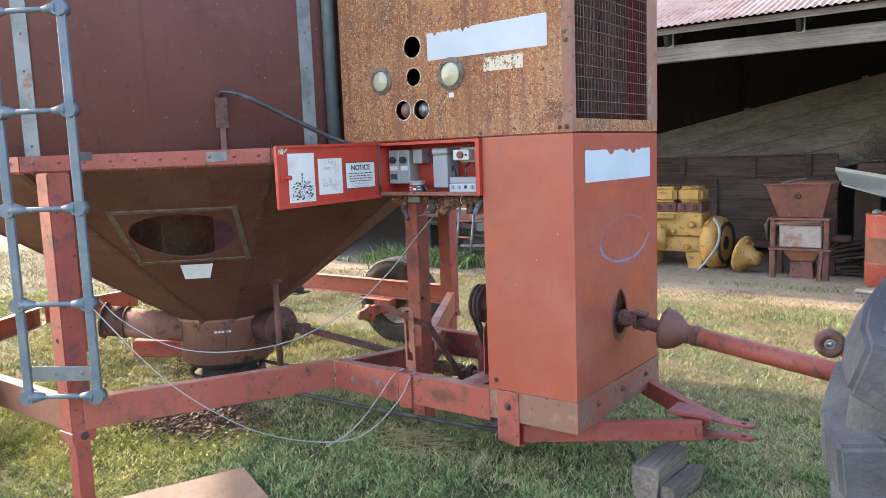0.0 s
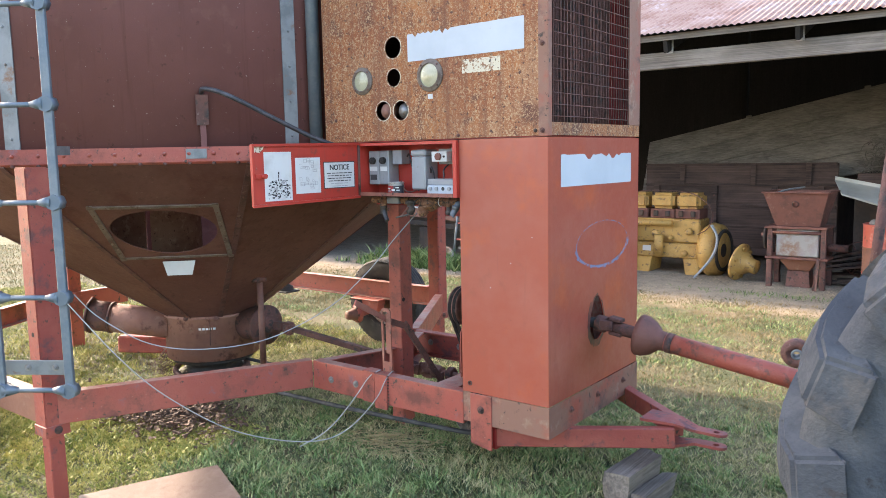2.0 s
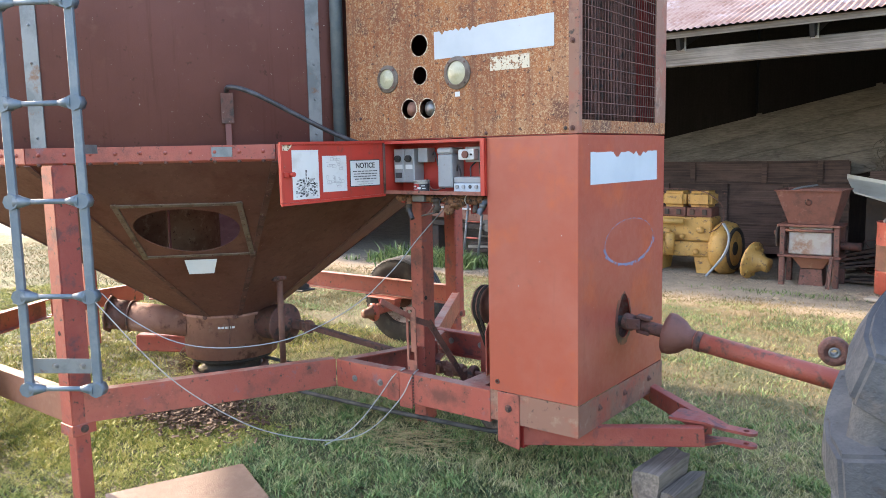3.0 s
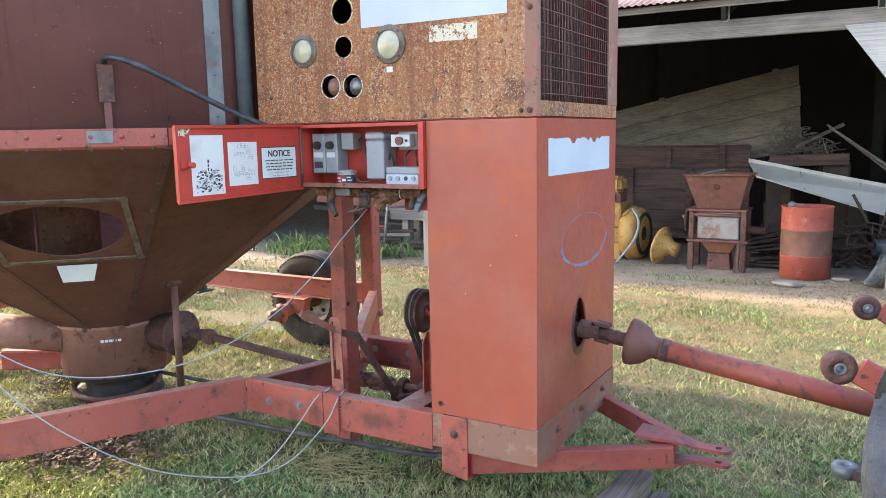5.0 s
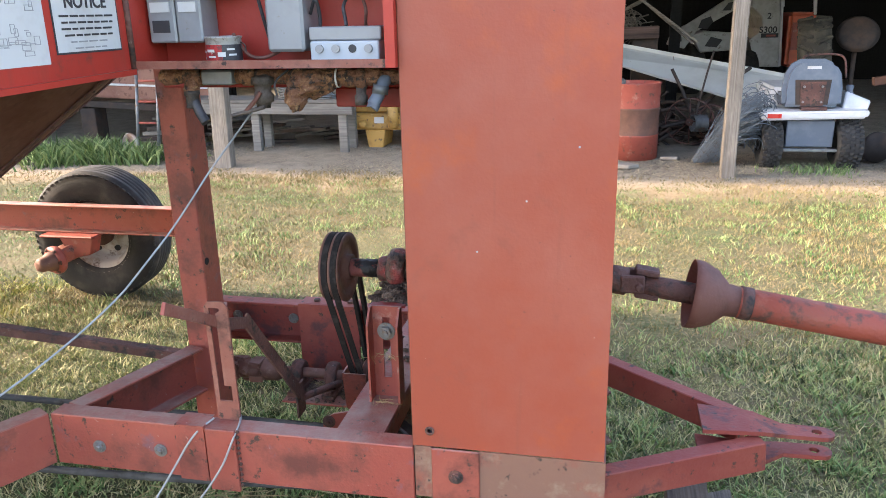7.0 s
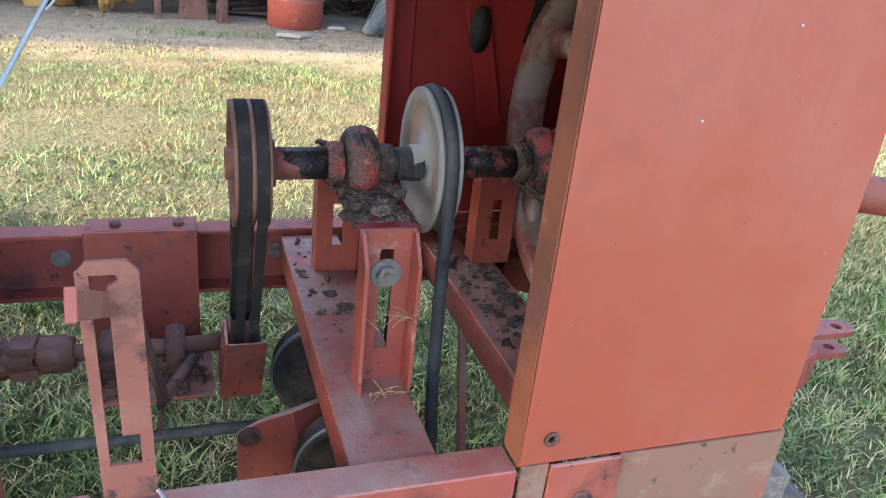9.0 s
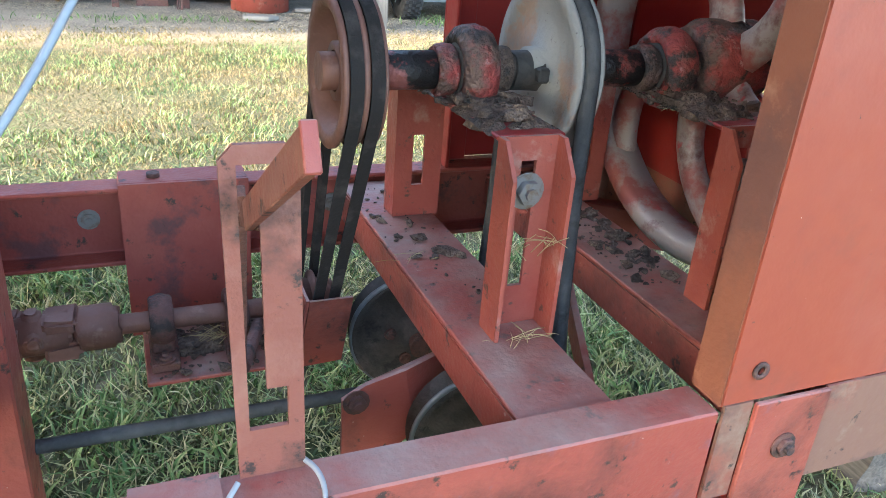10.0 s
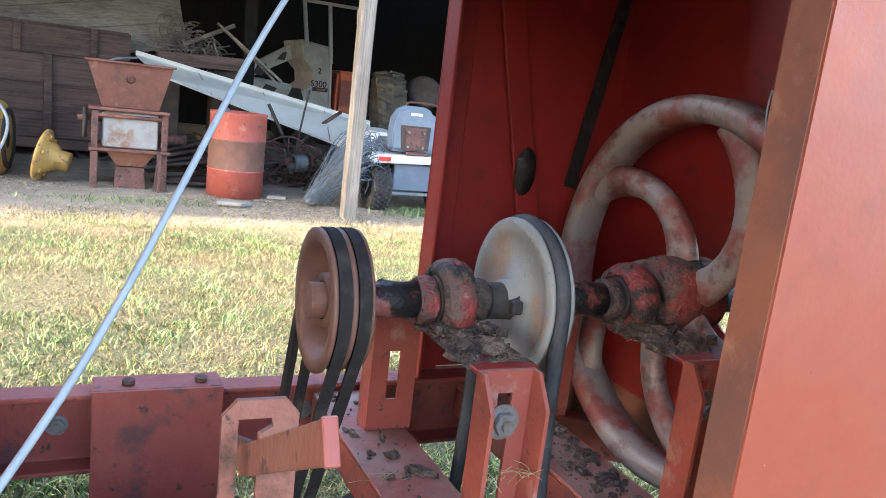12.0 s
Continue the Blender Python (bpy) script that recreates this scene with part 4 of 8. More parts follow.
for a0, a1, z0, z1 in ((-165, -135, 0.028, 0.033), (-125, -95, 0.030, 0.036), (-120, -92, 0.018, 0.022), (-84, -60, 0.020, 0.030), (-55, -30, 0.034, 0.038), (-50, -24, 0.022, 0.026), (-160, -140, 0.014, 0.018)):
    cp("text_bar", wrap(a0, a1, z0, z1, 0.0410), paper)
cp("can_handle", tube(B(), [CANP + Vector((0.041, 0, 0.05)), CANP + Vector((0.058, -0.012, 0.046)), CANP + Vector((0.060, -0.014, 0.03))], 0.0015, 6), black_iron)
for k, (a, b, c, d) in enumerate((((-0.86, 0.1, 1.60), (-0.815, 0.06, 1.62), (-0.80, 0.08, 1.50), (-0.79, 0.1, 1.43)), ((-0.87, 0.06, 1.48), (-0.83, 0.04, 1.43), (-0.79, 0.04, 1.425), (-0.76, 0.06, 1.44)), ((-0.68, 0.06, 1.52), (-0.655, 0.03, 1.56), (-0.655, 0.06, 1.50), (-0.67, 0.06, 1.46)), ((-0.575, 0.1, 1.56), (-0.55, 0.06, 1.53), (-0.56, 0.08, 1.50), (-0.565, 0.1, 1.49)), ((-0.60, 0.1, 1.56), (-0.605, 0.06, 1.535), (-0.60, 0.06, 1.51), (-0.595, 0.05, 1.494)))):
    cp("wiring", tube(B(), [a, b, c, d], 0.004, 6), mill_rust if k % 2 else hose_black)

# pipes and valves slung under the cabinet
def lumpy(bm, amount=0.004, size=40):
    for v in bm.verts:
        v.co += Vector((1, 1, 1)) * amount * noise.noise(v.co * size)
    return bm


pipe = dp("gas_pipe", lumpy(tube(B(), [(-1.07, 0.07, 1.384), (-0.9, 0.07, 1.384), (-0.7, 0.07, 1.382), (-0.47, 0.07, 1.380)], 0.0155, 14, 4), 0.004, 50), pipe_rust, "rusty gas pipe with valves under the cabinet")
for x, r, w in ((-1.045, 0.020, 0.018), (-0.985, 0.022, 0.022), (-0.905, 0.020, 0.014), (-0.845, 0.021, 0.018), (-0.610, 0.021, 0.014), (-0.545, 0.022, 0.020)):
    bm = lathe(B(), [(0.012, -w), (r * 0.92, -w), (r, -w + 0.004), (r, w - 0.004), (r * 0.92, w), (0.012, w)], (x, 0.068, 1.383), (1, 0, 0), 10)
    dp("pipe_fitting", lumpy(bm, 0.003, 70), pipe_rust, "", pipe)
dp("tee", lumpy(tube(B(), [(-0.985, 0.066, 1.385), (-0.985, 0.056, 1.372), (-0.985, 0.050, 1.350)], 0.0175, 14, 3), 0.003, 60), pipe_rust, "", pipe)
bm = lathe(B(), [(0.0, 0.0), (0.0165, 0.0), (0.0165, 0.006), (0.0150, 0.008), (0.0150, 0.030), (0.0175, 0.032), (0.0175, 0.042), (0.0, 0.042)], (-0.984, 0.048, 1.312), (0, 0.04, 1), 8)
dp("sleeve", lumpy(bm, 0.002, 80), dusty_iron, "", pipe)
dp("rubber_boot", tube(B(), [(-0.980, 0.048, 1.330), (-0.970, 0.044, 1.308), (-0.958, 0.040, 1.290), (-0.950, 0.038, 1.280)], 0.0115, 12), hose_black, "", pipe)
dp("conduit_box", bev(box(B(), -0.952, -0.876, 0.038, 0.095, 1.366, 1.400), 0.004), galv, "", pipe)
bm = lathe(B(), [(0.0, -0.052), (0.016, -0.052), (0.017, -0.040), (0.023, -0.038), (0.024, -0.020), (0.020, -0.016), (0.019, 0.0), (0.026, 0.003), (0.026, 0.016), (0.018, 0.020), (0.0, 0.022)], (-0.803, 0.050, 1.366), (0.06, 0, 1), 10)
rod(bm, (-0.803, 0.05, 1.366), (-0.803, 0.075, 1.380), 0.018, 12)
dp("shutoff_valve", lumpy(bm, 0.004, 60), dusty_iron, "", pipe)
dp("valve_lever", bev(bar(B(), (-0.795, 0.035, 1.318), (-0.868, 0.010, 1.300), 0.015, 0.009), 0.003), dusty_iron, "", pipe)
dp("lever_grip", tube(B(), [(-0.838, 0.02, 1.309), (-0.815, 0.02, 1.330), (-0.800, 0.025, 1.352)], 0.005, 8), mill_rust, "", pipe)
bm = lathe(B(), [(0.0, -0.056), (0.022, -0.054), (0.031, -0.040), (0.036, -0.010), (0.034, 0.018), (0.026, 0.040), (0.022, 0.054), (0.0, 0.056)], (-0.690, 0.058, 1.372), (1, 0.05, 0.05), 28)
lathe(bm, [(0.0, -0.036), (0.020, -0.034), (0.027, -0.018), (0.026, 0.0), (0.022, 0.018), (0.0, 0.022)], (-0.724, 0.048, 1.347), (0.25, -0.15, 1), 20)
rod(bm, (-0.662, 0.05, 1.385), (-0.662, 0.03, 1.365), 0.016, 10)
bmesh.ops.subdivide_edges(bm, edges=bm.edges[:], cuts=2, use_grid_fill=True)
dp("regulator", lumpy(lumpy(bm, 0.010, 38), 0.005, 110), pipe_rust, "rust-crusted gas regulator", pipe)
dp("tie_strap", lathe(B(), [(0.021, -0.002), (0.0235, -0.002), (0.0235, 0.002), (0.021, 0.002)], (-0.626, 0.066, 1.381), (1, 0, 0), 20, True), paper, "", pipe)
dp("union", lumpy(lathe(B(), [(0.012, -0.026), (0.022, -0.024), (0.022, -0.006), (0.019, 0.0), (0.026, 0.004), (0.026, 0.020), (0.012, 0.026)], (-0.580, 0.062, 1.379), (1, 0, 0), 8), 0.004), pipe_rust, "", pipe)
bm = lathe(B(), [(0.0, 0.0), (0.013, 0.0), (0.015, 0.010), (0.015, 0.022), (0.012, 0.024), (0.012, 0.045), (0.0, 0.045)], (-0.570, 0.050, 1.320), (0, 0.1, 1), 8)
dp("plug", lumpy(bm, 0.002, 70), dusty_iron, "", pipe)
dp("angle_valve", lumpy(tube(B(), [(-0.512, 0.070, 1.380), (-0.516, 0.052, 1.372), (-0.524, 0.042, 1.350), (-0.540, 0.036, 1.314)], 0.014, 12), 0.006, 55), mower_blue, "", pipe)
dp("valve_nut", lumpy(lathe(B(), [(0.008, -0.010), (0.019, -0.010), (0.019, 0.010), (0.008, 0.010)], (-0.522, 0.044, 1.356), (-0.2, -0.1, -1), 6, True), 0.002), galv, "", pipe)
dp("loose_wire", tube(B(), [(-0.735, 0.04, 1.40), (-0.765, 0.02, 1.375), (-0.758, 0.02, 1.345)], 0.0025, 6), hose_black, "", pipe)
dp("cross_beam", bev(box(B(), -1.11, -0.465, 0.135, 0.19, 1.352, 1.396), 0.003), dark_red)
dp("cross_beam", bev(box(B(), -0.66, -0.465, 0.135, 0.19, 1.306, 1.351), 0.003), dark_red)

# main frame: channels with the web outside
CH = [(0, -0.078), (0, 0.078), (-0.06, 0.078), (-0.06, 0.069), (-0.008, 0.069), (-0.008, -0.069), (-0.06, -0.069), (-0.06, -0.078)]
CHM = [(-x, y) for x, y in CH][::-1]
ZB = 0.403


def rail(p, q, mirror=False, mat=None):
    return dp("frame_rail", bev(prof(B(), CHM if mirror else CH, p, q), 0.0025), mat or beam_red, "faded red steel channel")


rail((-1.50, 0.0, ZB), (-0.466, 0.0, ZB))
rail((-1.50, 0.94, ZB), (-0.03, 0.94, ZB), True, hitch_red)
LEGN, LEGF = (-2.155, -1.14), (-2.20, 2.04)
rail((LEGN[0] + 0.05, LEGN[1] + 0.0, ZB), (-1.504, 0.0, ZB))
rail((LEGF[0] + 0.05, LEGF[1], ZB), (-1.504, 0.94, ZB), True)
rail((-4.92, 0.0, ZB), (-4.27, LEGN[1], ZB))
rail((-4.92, 0.05, ZB), (-4.92, 0.89, ZB))
rail((-4.92, 0.94, ZB), (-4.27, LEGF[1], ZB), True)
rail((-5.6, LEGN[1] - 0.03, ZB - 0.01), (LEGN[0] - 0.065, LEGN[1] - 0.03, ZB - 0.01), mat=tube_tan)
rail((-5.6, LEGF[1] + 0.0, ZB + 0.055), (LEGF[0] - 0.065, LEGF[1] + 0.0, ZB + 0.055), True)
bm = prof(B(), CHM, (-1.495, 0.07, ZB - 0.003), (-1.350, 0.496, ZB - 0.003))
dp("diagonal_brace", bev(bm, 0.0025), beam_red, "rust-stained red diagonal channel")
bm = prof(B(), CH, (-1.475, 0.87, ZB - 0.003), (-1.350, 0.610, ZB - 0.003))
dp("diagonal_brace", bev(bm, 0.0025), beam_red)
bolts("bolt", [(-1.359, -0.0005, 0.393), (-1.172, -0.0005, 0.400)], (0, -1, 0), r=0.013)
bolts("bolt", [(-1.17, 0.931, 0.405), (-1.40, 0.931, 0.405), (-0.70, 0.931, 0.405)], (0, -1, 0), r=0.014)
bm = plate(B(), [(-1.118, -0.0005, 0.322), (-1.035, -0.0005, 0.322), (-1.035, -0.0005, 0.4835), (-1.118, -0.0005, 0.4835)], (0, -0.005, 0))
box(bm, -1.118, -1.035, -0.0055, 0.06, 0.484, 0.4875)
dp("splice_plate", bm, beam_red)
bm = plate(B(), [(-1.03, -0.0005, 0.30), (-0.945, -0.0005, 0.30), (-0.945, -0.0005, 0.4835), (-1.03, -0.0005, 0.4835)], (0, -0.009, 0))
dp("clamp_plate", bev(bm, 0.002), beam_red)
bm = B()
for i in range(11):
    lathe(bm, [(0, -0.006), (0.0045 + 0.003 * jag.random(), 0), (0, 0.007)], (-0.941 + 0.003 * jag.random(), -0.004, 0.32 + 0.016 * i), (0, 0, 1), 8)
dp("weld_bead", bm, rust_dark)
bm = bev(box(B(), -1.112, -0.882, 0.855, 0.9295, 0.484, 0.4995), 0.003)
box(bm, -1.112, -0.882, 0.848, 0.8545, 0.215, 0.4995)
box(bm, -1.112, -0.882, 0.80, 0.8475, 0.215, 0.221)
sleeve = dp("sleeve_plate", bm, hitch_red, "red plate wrapped over the far channel")
for x in (-1.05, -0.92):
    dp("pin", rod(B(), (x, 0.885, 0.4998), (x, 0.885, 0.508), 0.012, 10), rust_dark, "", sleeve)
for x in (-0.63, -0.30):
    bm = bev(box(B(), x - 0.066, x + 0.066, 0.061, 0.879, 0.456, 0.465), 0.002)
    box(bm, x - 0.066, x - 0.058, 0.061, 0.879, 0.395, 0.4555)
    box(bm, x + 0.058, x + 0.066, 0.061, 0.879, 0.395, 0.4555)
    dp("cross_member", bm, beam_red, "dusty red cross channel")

# legs
def leg(x, y, w, z0, z1, foot, name="leg"):
    ob = dp(name, bev(box(B(), x - w / 2, x + w / 2, y - w / 2, y + w / 2, z0, z1), 0.006, 2), hitch_red, "faded red square steel leg")
    f = foot
    dp("foot_tube", bev(box(B(), x - f / 2, x + f / 2, y - f / 2, y + f / 2, -0.20, z0 + 0.02), 0.004), hitch_red, "", ob)
    return ob


for lx, ly in (LEGN, LEGF):
    ob = leg(lx, ly, 0.110, 0.30, 1.585, 0.076)
    s = -1 if ly < 0 else 1
    dp("collar", bev(box(B(), lx - 0.060, lx + 0.060, ly - 0.060, ly + 0.060, 0.27, 0.325), 0.003), beam_red, "", ob)
    # Flat disc, no opening: the hole's shade is its near-black colour.
    dp("pin_hole", rod(B(), (lx, ly + s * 0.0555, 0.78), (lx, ly + s * 0.057, 0.78), 0.012, 12), inner_shade, "", ob)
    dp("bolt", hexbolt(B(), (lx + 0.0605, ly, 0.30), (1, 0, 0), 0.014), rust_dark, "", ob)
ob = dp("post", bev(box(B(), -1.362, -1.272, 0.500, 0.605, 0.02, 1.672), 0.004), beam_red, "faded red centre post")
# Another flat disc coloured as the shade in a hole.
dp("pin_hole", rod(B(), (-1.2722, 0.522, 0.764), (-1.2700, 0.522, 0.764), 0.012, 12), inner_shade, "", ob)
dp("foot_tube", bev(box(B(), -1.354, -1.280, 0.510, 0.595, -0.06, 0.019), 0.003), beam_red, "", ob)

ob = dp("post", bev(box(B(), -5.05, -4.94, 0.36, 0.47, 0.0, 1.55), 0.004), beam_red, "faded red rear post")
dp("foot_tube", bev(box(B(), -5.04, -4.95, 0.37, 0.46, -0.15, -0.001), 0.003), beam_red, "", ob)

# lever bracket and lever
bm = holed(B(), [(-1.016, 0.485), (-0.952, 0.485), (-0.956, 0.808), (-0.968, 0.822), (-1.010, 0.822), (-1.022, 0.808)],
           [[(-1.005, 0.54), (-0.968, 0.54), (-0.968, 0.585), (-0.988, 0.585), (-0.990, 0.790), (-0.978, 0.797), (-0.980, 0.805), (-1.008, 0.805)]], (0, 0.006, 0), (0, 0.046, 0), (1, 0, 0), (0, 0, 1))
lb = dp("lever_bracket", bm, grimy_red, "slotted brownish-red lever bracket")
LT, LK, LE = Vector((-0.996, -0.165, 0.886)), Vector((-0.992, 0.10, 0.738)), Vector((-0.955, 0.47, 0.33))
bm = bar(B(), LK, LT, 0.008, 0.028)
lever = dp("lever", bev(bm, 0.001), grimy_red, "flat brownish-red engaging lever")
dp("lever_end", bev(bar(B(), LT, LT + (LT - LK).normalized() * 0.004, 0.010, 0.030), 0.001), bracket_red, "", lever)
LB2 = Vector((-0.985, 0.188, 0.706))
bm = bar(B(), LK + Vector((0.009, -0.02, 0.010)), LB2, 0.008, 0.032)
bar(bm, LB2 + Vector((0, 0.002, 0.012)), LE, 0.009, 0.036)
dp("lever_arm", bev(bm, 0.001), rust_dark, "", lever)
dp("link_rod", rod(B(), LE, (-0.90, 0.66, 0.29), 0.012, 10), rust_dark, "", lever)
dp("link_plate", box(B(), LE.x - 0.012, LE.x - 0.006, LE.y - 0.03, LE.y + 0.03, LE.z - 0.06, LE.z + 0.05), rust_dark, "", lever)


def crust(bm, x0, x1, y0, y1, z, h, seed, step=0.006):
    """A rough crust of dirt with a torn edge on a level surface."""
    nx, ny = max(int((x1 - x0) / step), 2), max(int((y1 - y0) / step), 2)
    g = []
    for j in range(ny + 1):
        row = []
        for i in range(nx + 1):
            x, y = x0 + (x1 - x0) * i / nx, y0 + (y1 - y0) * j / ny
            k = noise.noise((x * 28, y * 28, seed)) * 0.6 + noise.noise((x * 75, y * 75, seed)) * 0.35 + noise.noise((x * 160, y * 160, seed)) * 0.25
            e = min(i, nx - i, j, ny - j) / 4
            row.append(bm.verts.new((x + 0.003 * noise.noise((x * 90, y * 90, 5)), y + 0.003 * noise.noise((y * 90, x * 90, 9)), z - 0.004 + h * max(0.05, 0.5 + k) * min(e, 1))))
        g.append(row)
    for j in range(ny):
        for i in range(nx):
            bm.faces.new((g[j][i], g[j][i + 1], g[j + 1][i + 1], g[j + 1][i]))
    return bm


def clods(bm, n, x0, x1, y0, y1, z, r0, r1, seed):
    """Loose angular lumps of dirt lying on a level surface."""
    q = random.Random(seed)
    for _ in range(n):
        r = r0 + (r1 - r0) * q.random() ** 3
        c = Vector((q.uniform(x0, x1), q.uniform(y0, y1), z + r * 0.35))
        vs = bmesh.ops.create_icosphere(bm, subdivisions=1, radius=r, matrix=Matrix.Translation(c) @ Matrix.Rotation(q.uniform(0, 3), 4, "Z") @ Matrix.Diagonal((1.3, 0.8, 0.55, 1)))["verts"]
        for v in vs:
            v.co += Vector((q.uniform(-1, 1), q.uniform(-1, 1), q.uniform(-1, 1))) * r * 0.3
    return bm


# slotted bearing brackets
def slot_bracket(x, y, s, bearing_x):
    w = 0.045
    slot = [(-0.011, 0.06), (0.011, 0.06), (0.011, 0.243 if s > 0 else 0.155), (-0.011, 0.243 if s > 0 else 0.155)]
    bm = holed(B(), [(-w, 0.0), (w, 0.0), (w, 0.276), (-w, 0.276)], [slot], (0, s * 0.006, 0), (x, y, 0.4655), (1, 0, 0), (0, 0, 1))
    for e in (-1, 1):
        plate(bm, [(x + e * w, y, 0.4655), (x + e * w, y - s * 0.045, 0.4655), (x + e * w, y - s * 0.045, 0.698), (x + e * w, y - s * 0.014, 0.7415), (x + e * w, y, 0.7415)], (-e * 0.006, 0, 0))
    ob = dp("bearing_bracket", bm, bracket_red, "slotted red bearing bracket")
    b = B()
    hexbolt(b, (x, y - s * 0.001, 0.667), (0, -s, 0), 0.017, 0.014)
    rod(b, (x, y - s * 0.0005, 0.667), (x, y - s * 0.0025, 0.667), 0.026, 18)
    dp("adjusting_bolt", b, bolt_steel, "", ob)
    return ob


for x in (-0.602, -0.245):
    slot_bracket(x - 0.004, 0.280, 1, x)
    slot_bracket(x, 0.694, -1, x)
    bm = bev(box(B(), x - 0.05, x + 0.05, 0.2865, 0.6875, 0.7345, 0.7415), 0.002)
    dp("bearing_shelf", bm, dark_red, "dirt-caked red plate under the bearing")
    bm = crust(B(), x - 0.056, x + 0.054, 0.300, 0.686, 0.7415, 0.024, 3.0 + x)
    clods(bm, 60, x - 0.05, x + 0.05, 0.29, 0.69, 0.752, 0.004, 0.016, 5 + int(-x * 10))
    clods(bm, 26, x - 0.058, x - 0.044, 0.33, 0.60, 0.736, 0.006, 0.016, 6)
    tagged(dp("caked_dirt", bm, grease), "", kind="stuff")
SX, SZ = YC, 0.785
for bx in (-0.616, -0.270):
    bm = lathe(B(), [(0.040, -0.026), (0.050, -0.027), (0.059, -0.021), (0.064, -0.008), (0.064, 0.008), (0.059, 0.021), (0.050, 0.027), (0.040, 0.026)], (bx, SX, SZ), (1, 0, 0), 40, True)
    for v in bm.verts:
        v.co += Vector((0.4, 1, 1)) * 0.004 * noise.noise(v.co * 45)
    brg = dp("pillow_bearing", bm, bearing_red, "grease-caked worn red pillow bearing")
    bm = B()
    for k in range(4):
        w = 0.085 - 0.016 * k
        box(bm, bx - 0.030 + 0.003 * k, bx + 0.030 - 0.003 * k, SX - w, SX + w, 0.7440 + 0.008 * k, 0.7520 + 0.008 * k - 0.0005)
    bmesh.ops.subdivide_edges(bm, edges=bm.edges[:], cuts=4, use_grid_fill=True)
    for v in bm.verts:
        v.co += Vector((1, 1, 0.6)) * 0.006 * noise.noise(v.co * 60)
    dp("bearing_foot", bm, grease, "", brg)
    for x0, x1, r, mt in ((-0.058, -0.028, 0.036, bearing_red), (-0.027, 0.024, 0.0395, black_iron), (0.025, 0.058, 0.034, grease)):
        bm = lathe(B(), [(0.0255, x0), (r * 0.93, x0), (r, x0 + 0.004), (r * 1.02, (x0 + x1) / 2), (r, x1 - 0.004), (r * 0.93, x1), (0.0255, x1)], (bx, SX, SZ), (1, 0, 0), 28, True)
        for v in bm.verts:
            v.co += Vector((0.3, 1, 1)) * 0.003 * noise.noise(v.co * 60)
        dp("inner_race", bm, mt, "", brg)
    bm = clods(B(), 12, bx - 0.03, bx + 0.03, SX - 0.05, SX + 0.02, SZ - 0.055, 0.006, 0.016, 40)
    tagged(dp("caked_dirt", bm, grease, "", brg), "", kind="stuff")
shaft = dp("main_shaft", rod(B(), (-0.838, SX, SZ), (0.02, SX, SZ), 0.025, 20), black_iron, "oily black and red main shaft")
dp("shaft_end", rod(B(), (-0.8395, SX, SZ), (-0.79, SX, SZ), 0.0262, 24), sheave_brown, "", shaft)
dp("shaft_sleeve", rod(B(), (-0.765, SX, SZ), (-0.672, SX, SZ), 0.0275, 24), shaft_paint, "", shaft)
dp("shaft_sleeve", rod(B(), (-0.44, SX, SZ), (-0.322, SX, SZ), 0.0285, 24), shaft_paint, "", shaft)
bm = lathe(B(), [(0.026, -0.552), (0.029, -0.55), (0.030, -0.50), (0.042, -0.498), (0.044, -0.488), (0.026, -0.487)], (0, SX, SZ), (1, 0, 0), 24, True)
for v in bm.verts:
    v.co += Vector((0.5, 1, 1)) * 0.006 * noise.noise(v.co * 50)
dp("shaft_sleeve", bm, black_iron, "", shaft)


def sheave(x, y, z, r, grooves, gw, mat, label, axis=(1, 0, 0), hub=0.04):
    q = gw * grooves * 0.55 if grooves > 1 else 0.0
    p = [(hub * 0.7, q - 0.02), (hub, q - 0.02), (hub, q), (r * 0.76, q + 0.004), (r * 0.80, 0.0), (r * 0.86, -0.003), (r, -0.003)]
    t = 0.0
    for _ in range(grooves):
        p += [(r, t + 0.003), (r - 0.016, t + gw * 0.35), (r - 0.016, t + gw * 0.65), (r, t + gw - 0.003), (r, t + gw)]
        t += gw
    p += [(r * 0.78, t), (r * 0.72, t - 0.006), (hub, t - 0.004), (hub, t + 0.012), (hub * 0.7, t + 0.012)]
    return dp("pulley", lathe(B(), p, (x, y, z), axis, 48), mat, label)


def belt(x, c1, r1, c2, r2, w, parent):
    """A belt round two pulleys that turn about x; c = (y, z)."""
    d = Vector((c2[0] - c1[0], c2[1] - c1[1]))
    base = math.atan2(d.y, d.x)
    al = math.acos((r1 - r2) / d.length)
    n = 18
    pts = [(c1, r1, base + al + (2 * math.pi - 2 * al) * i / n) for i in range(n + 1)]
    pts += [(c2, r2, base - al + 2 * al * i / n) for i in range(n + 1)]
    bm = B()
    rows = []
    for c, r, a in pts:
        rows.append([bm.verts.new((x + dx, c[0] + (r + dr) * math.cos(a), c[1] + (r + dr) * math.sin(a))) for dx, dr in ((-w / 2, 0.002), (w / 2, 0.002), (w * 0.3, -0.011), (-w * 0.3, -0.011))])
    m = len(rows)
    for i in range(m):
        for k in range(4):
            bm.faces.new((rows[i][k], rows[i][(k + 1) % 4], rows[(i + 1) % m][(k + 1) % 4], rows[(i + 1) % m][k]))
    return dp("belt", bm, belt_rubber, "", parent)


PCY, PCZ = 0.667, 0.317
pa = sheave(-0.828, SX, SZ, 0.105, 2, 0.0275, sheave_brown, "two-groove brown rusty pulley")
pb = sheave(-0.505, SX, SZ + 0.004, 0.129, 1, 0.036, cast_grey, "worn grey cast pulley", hub=0.029)
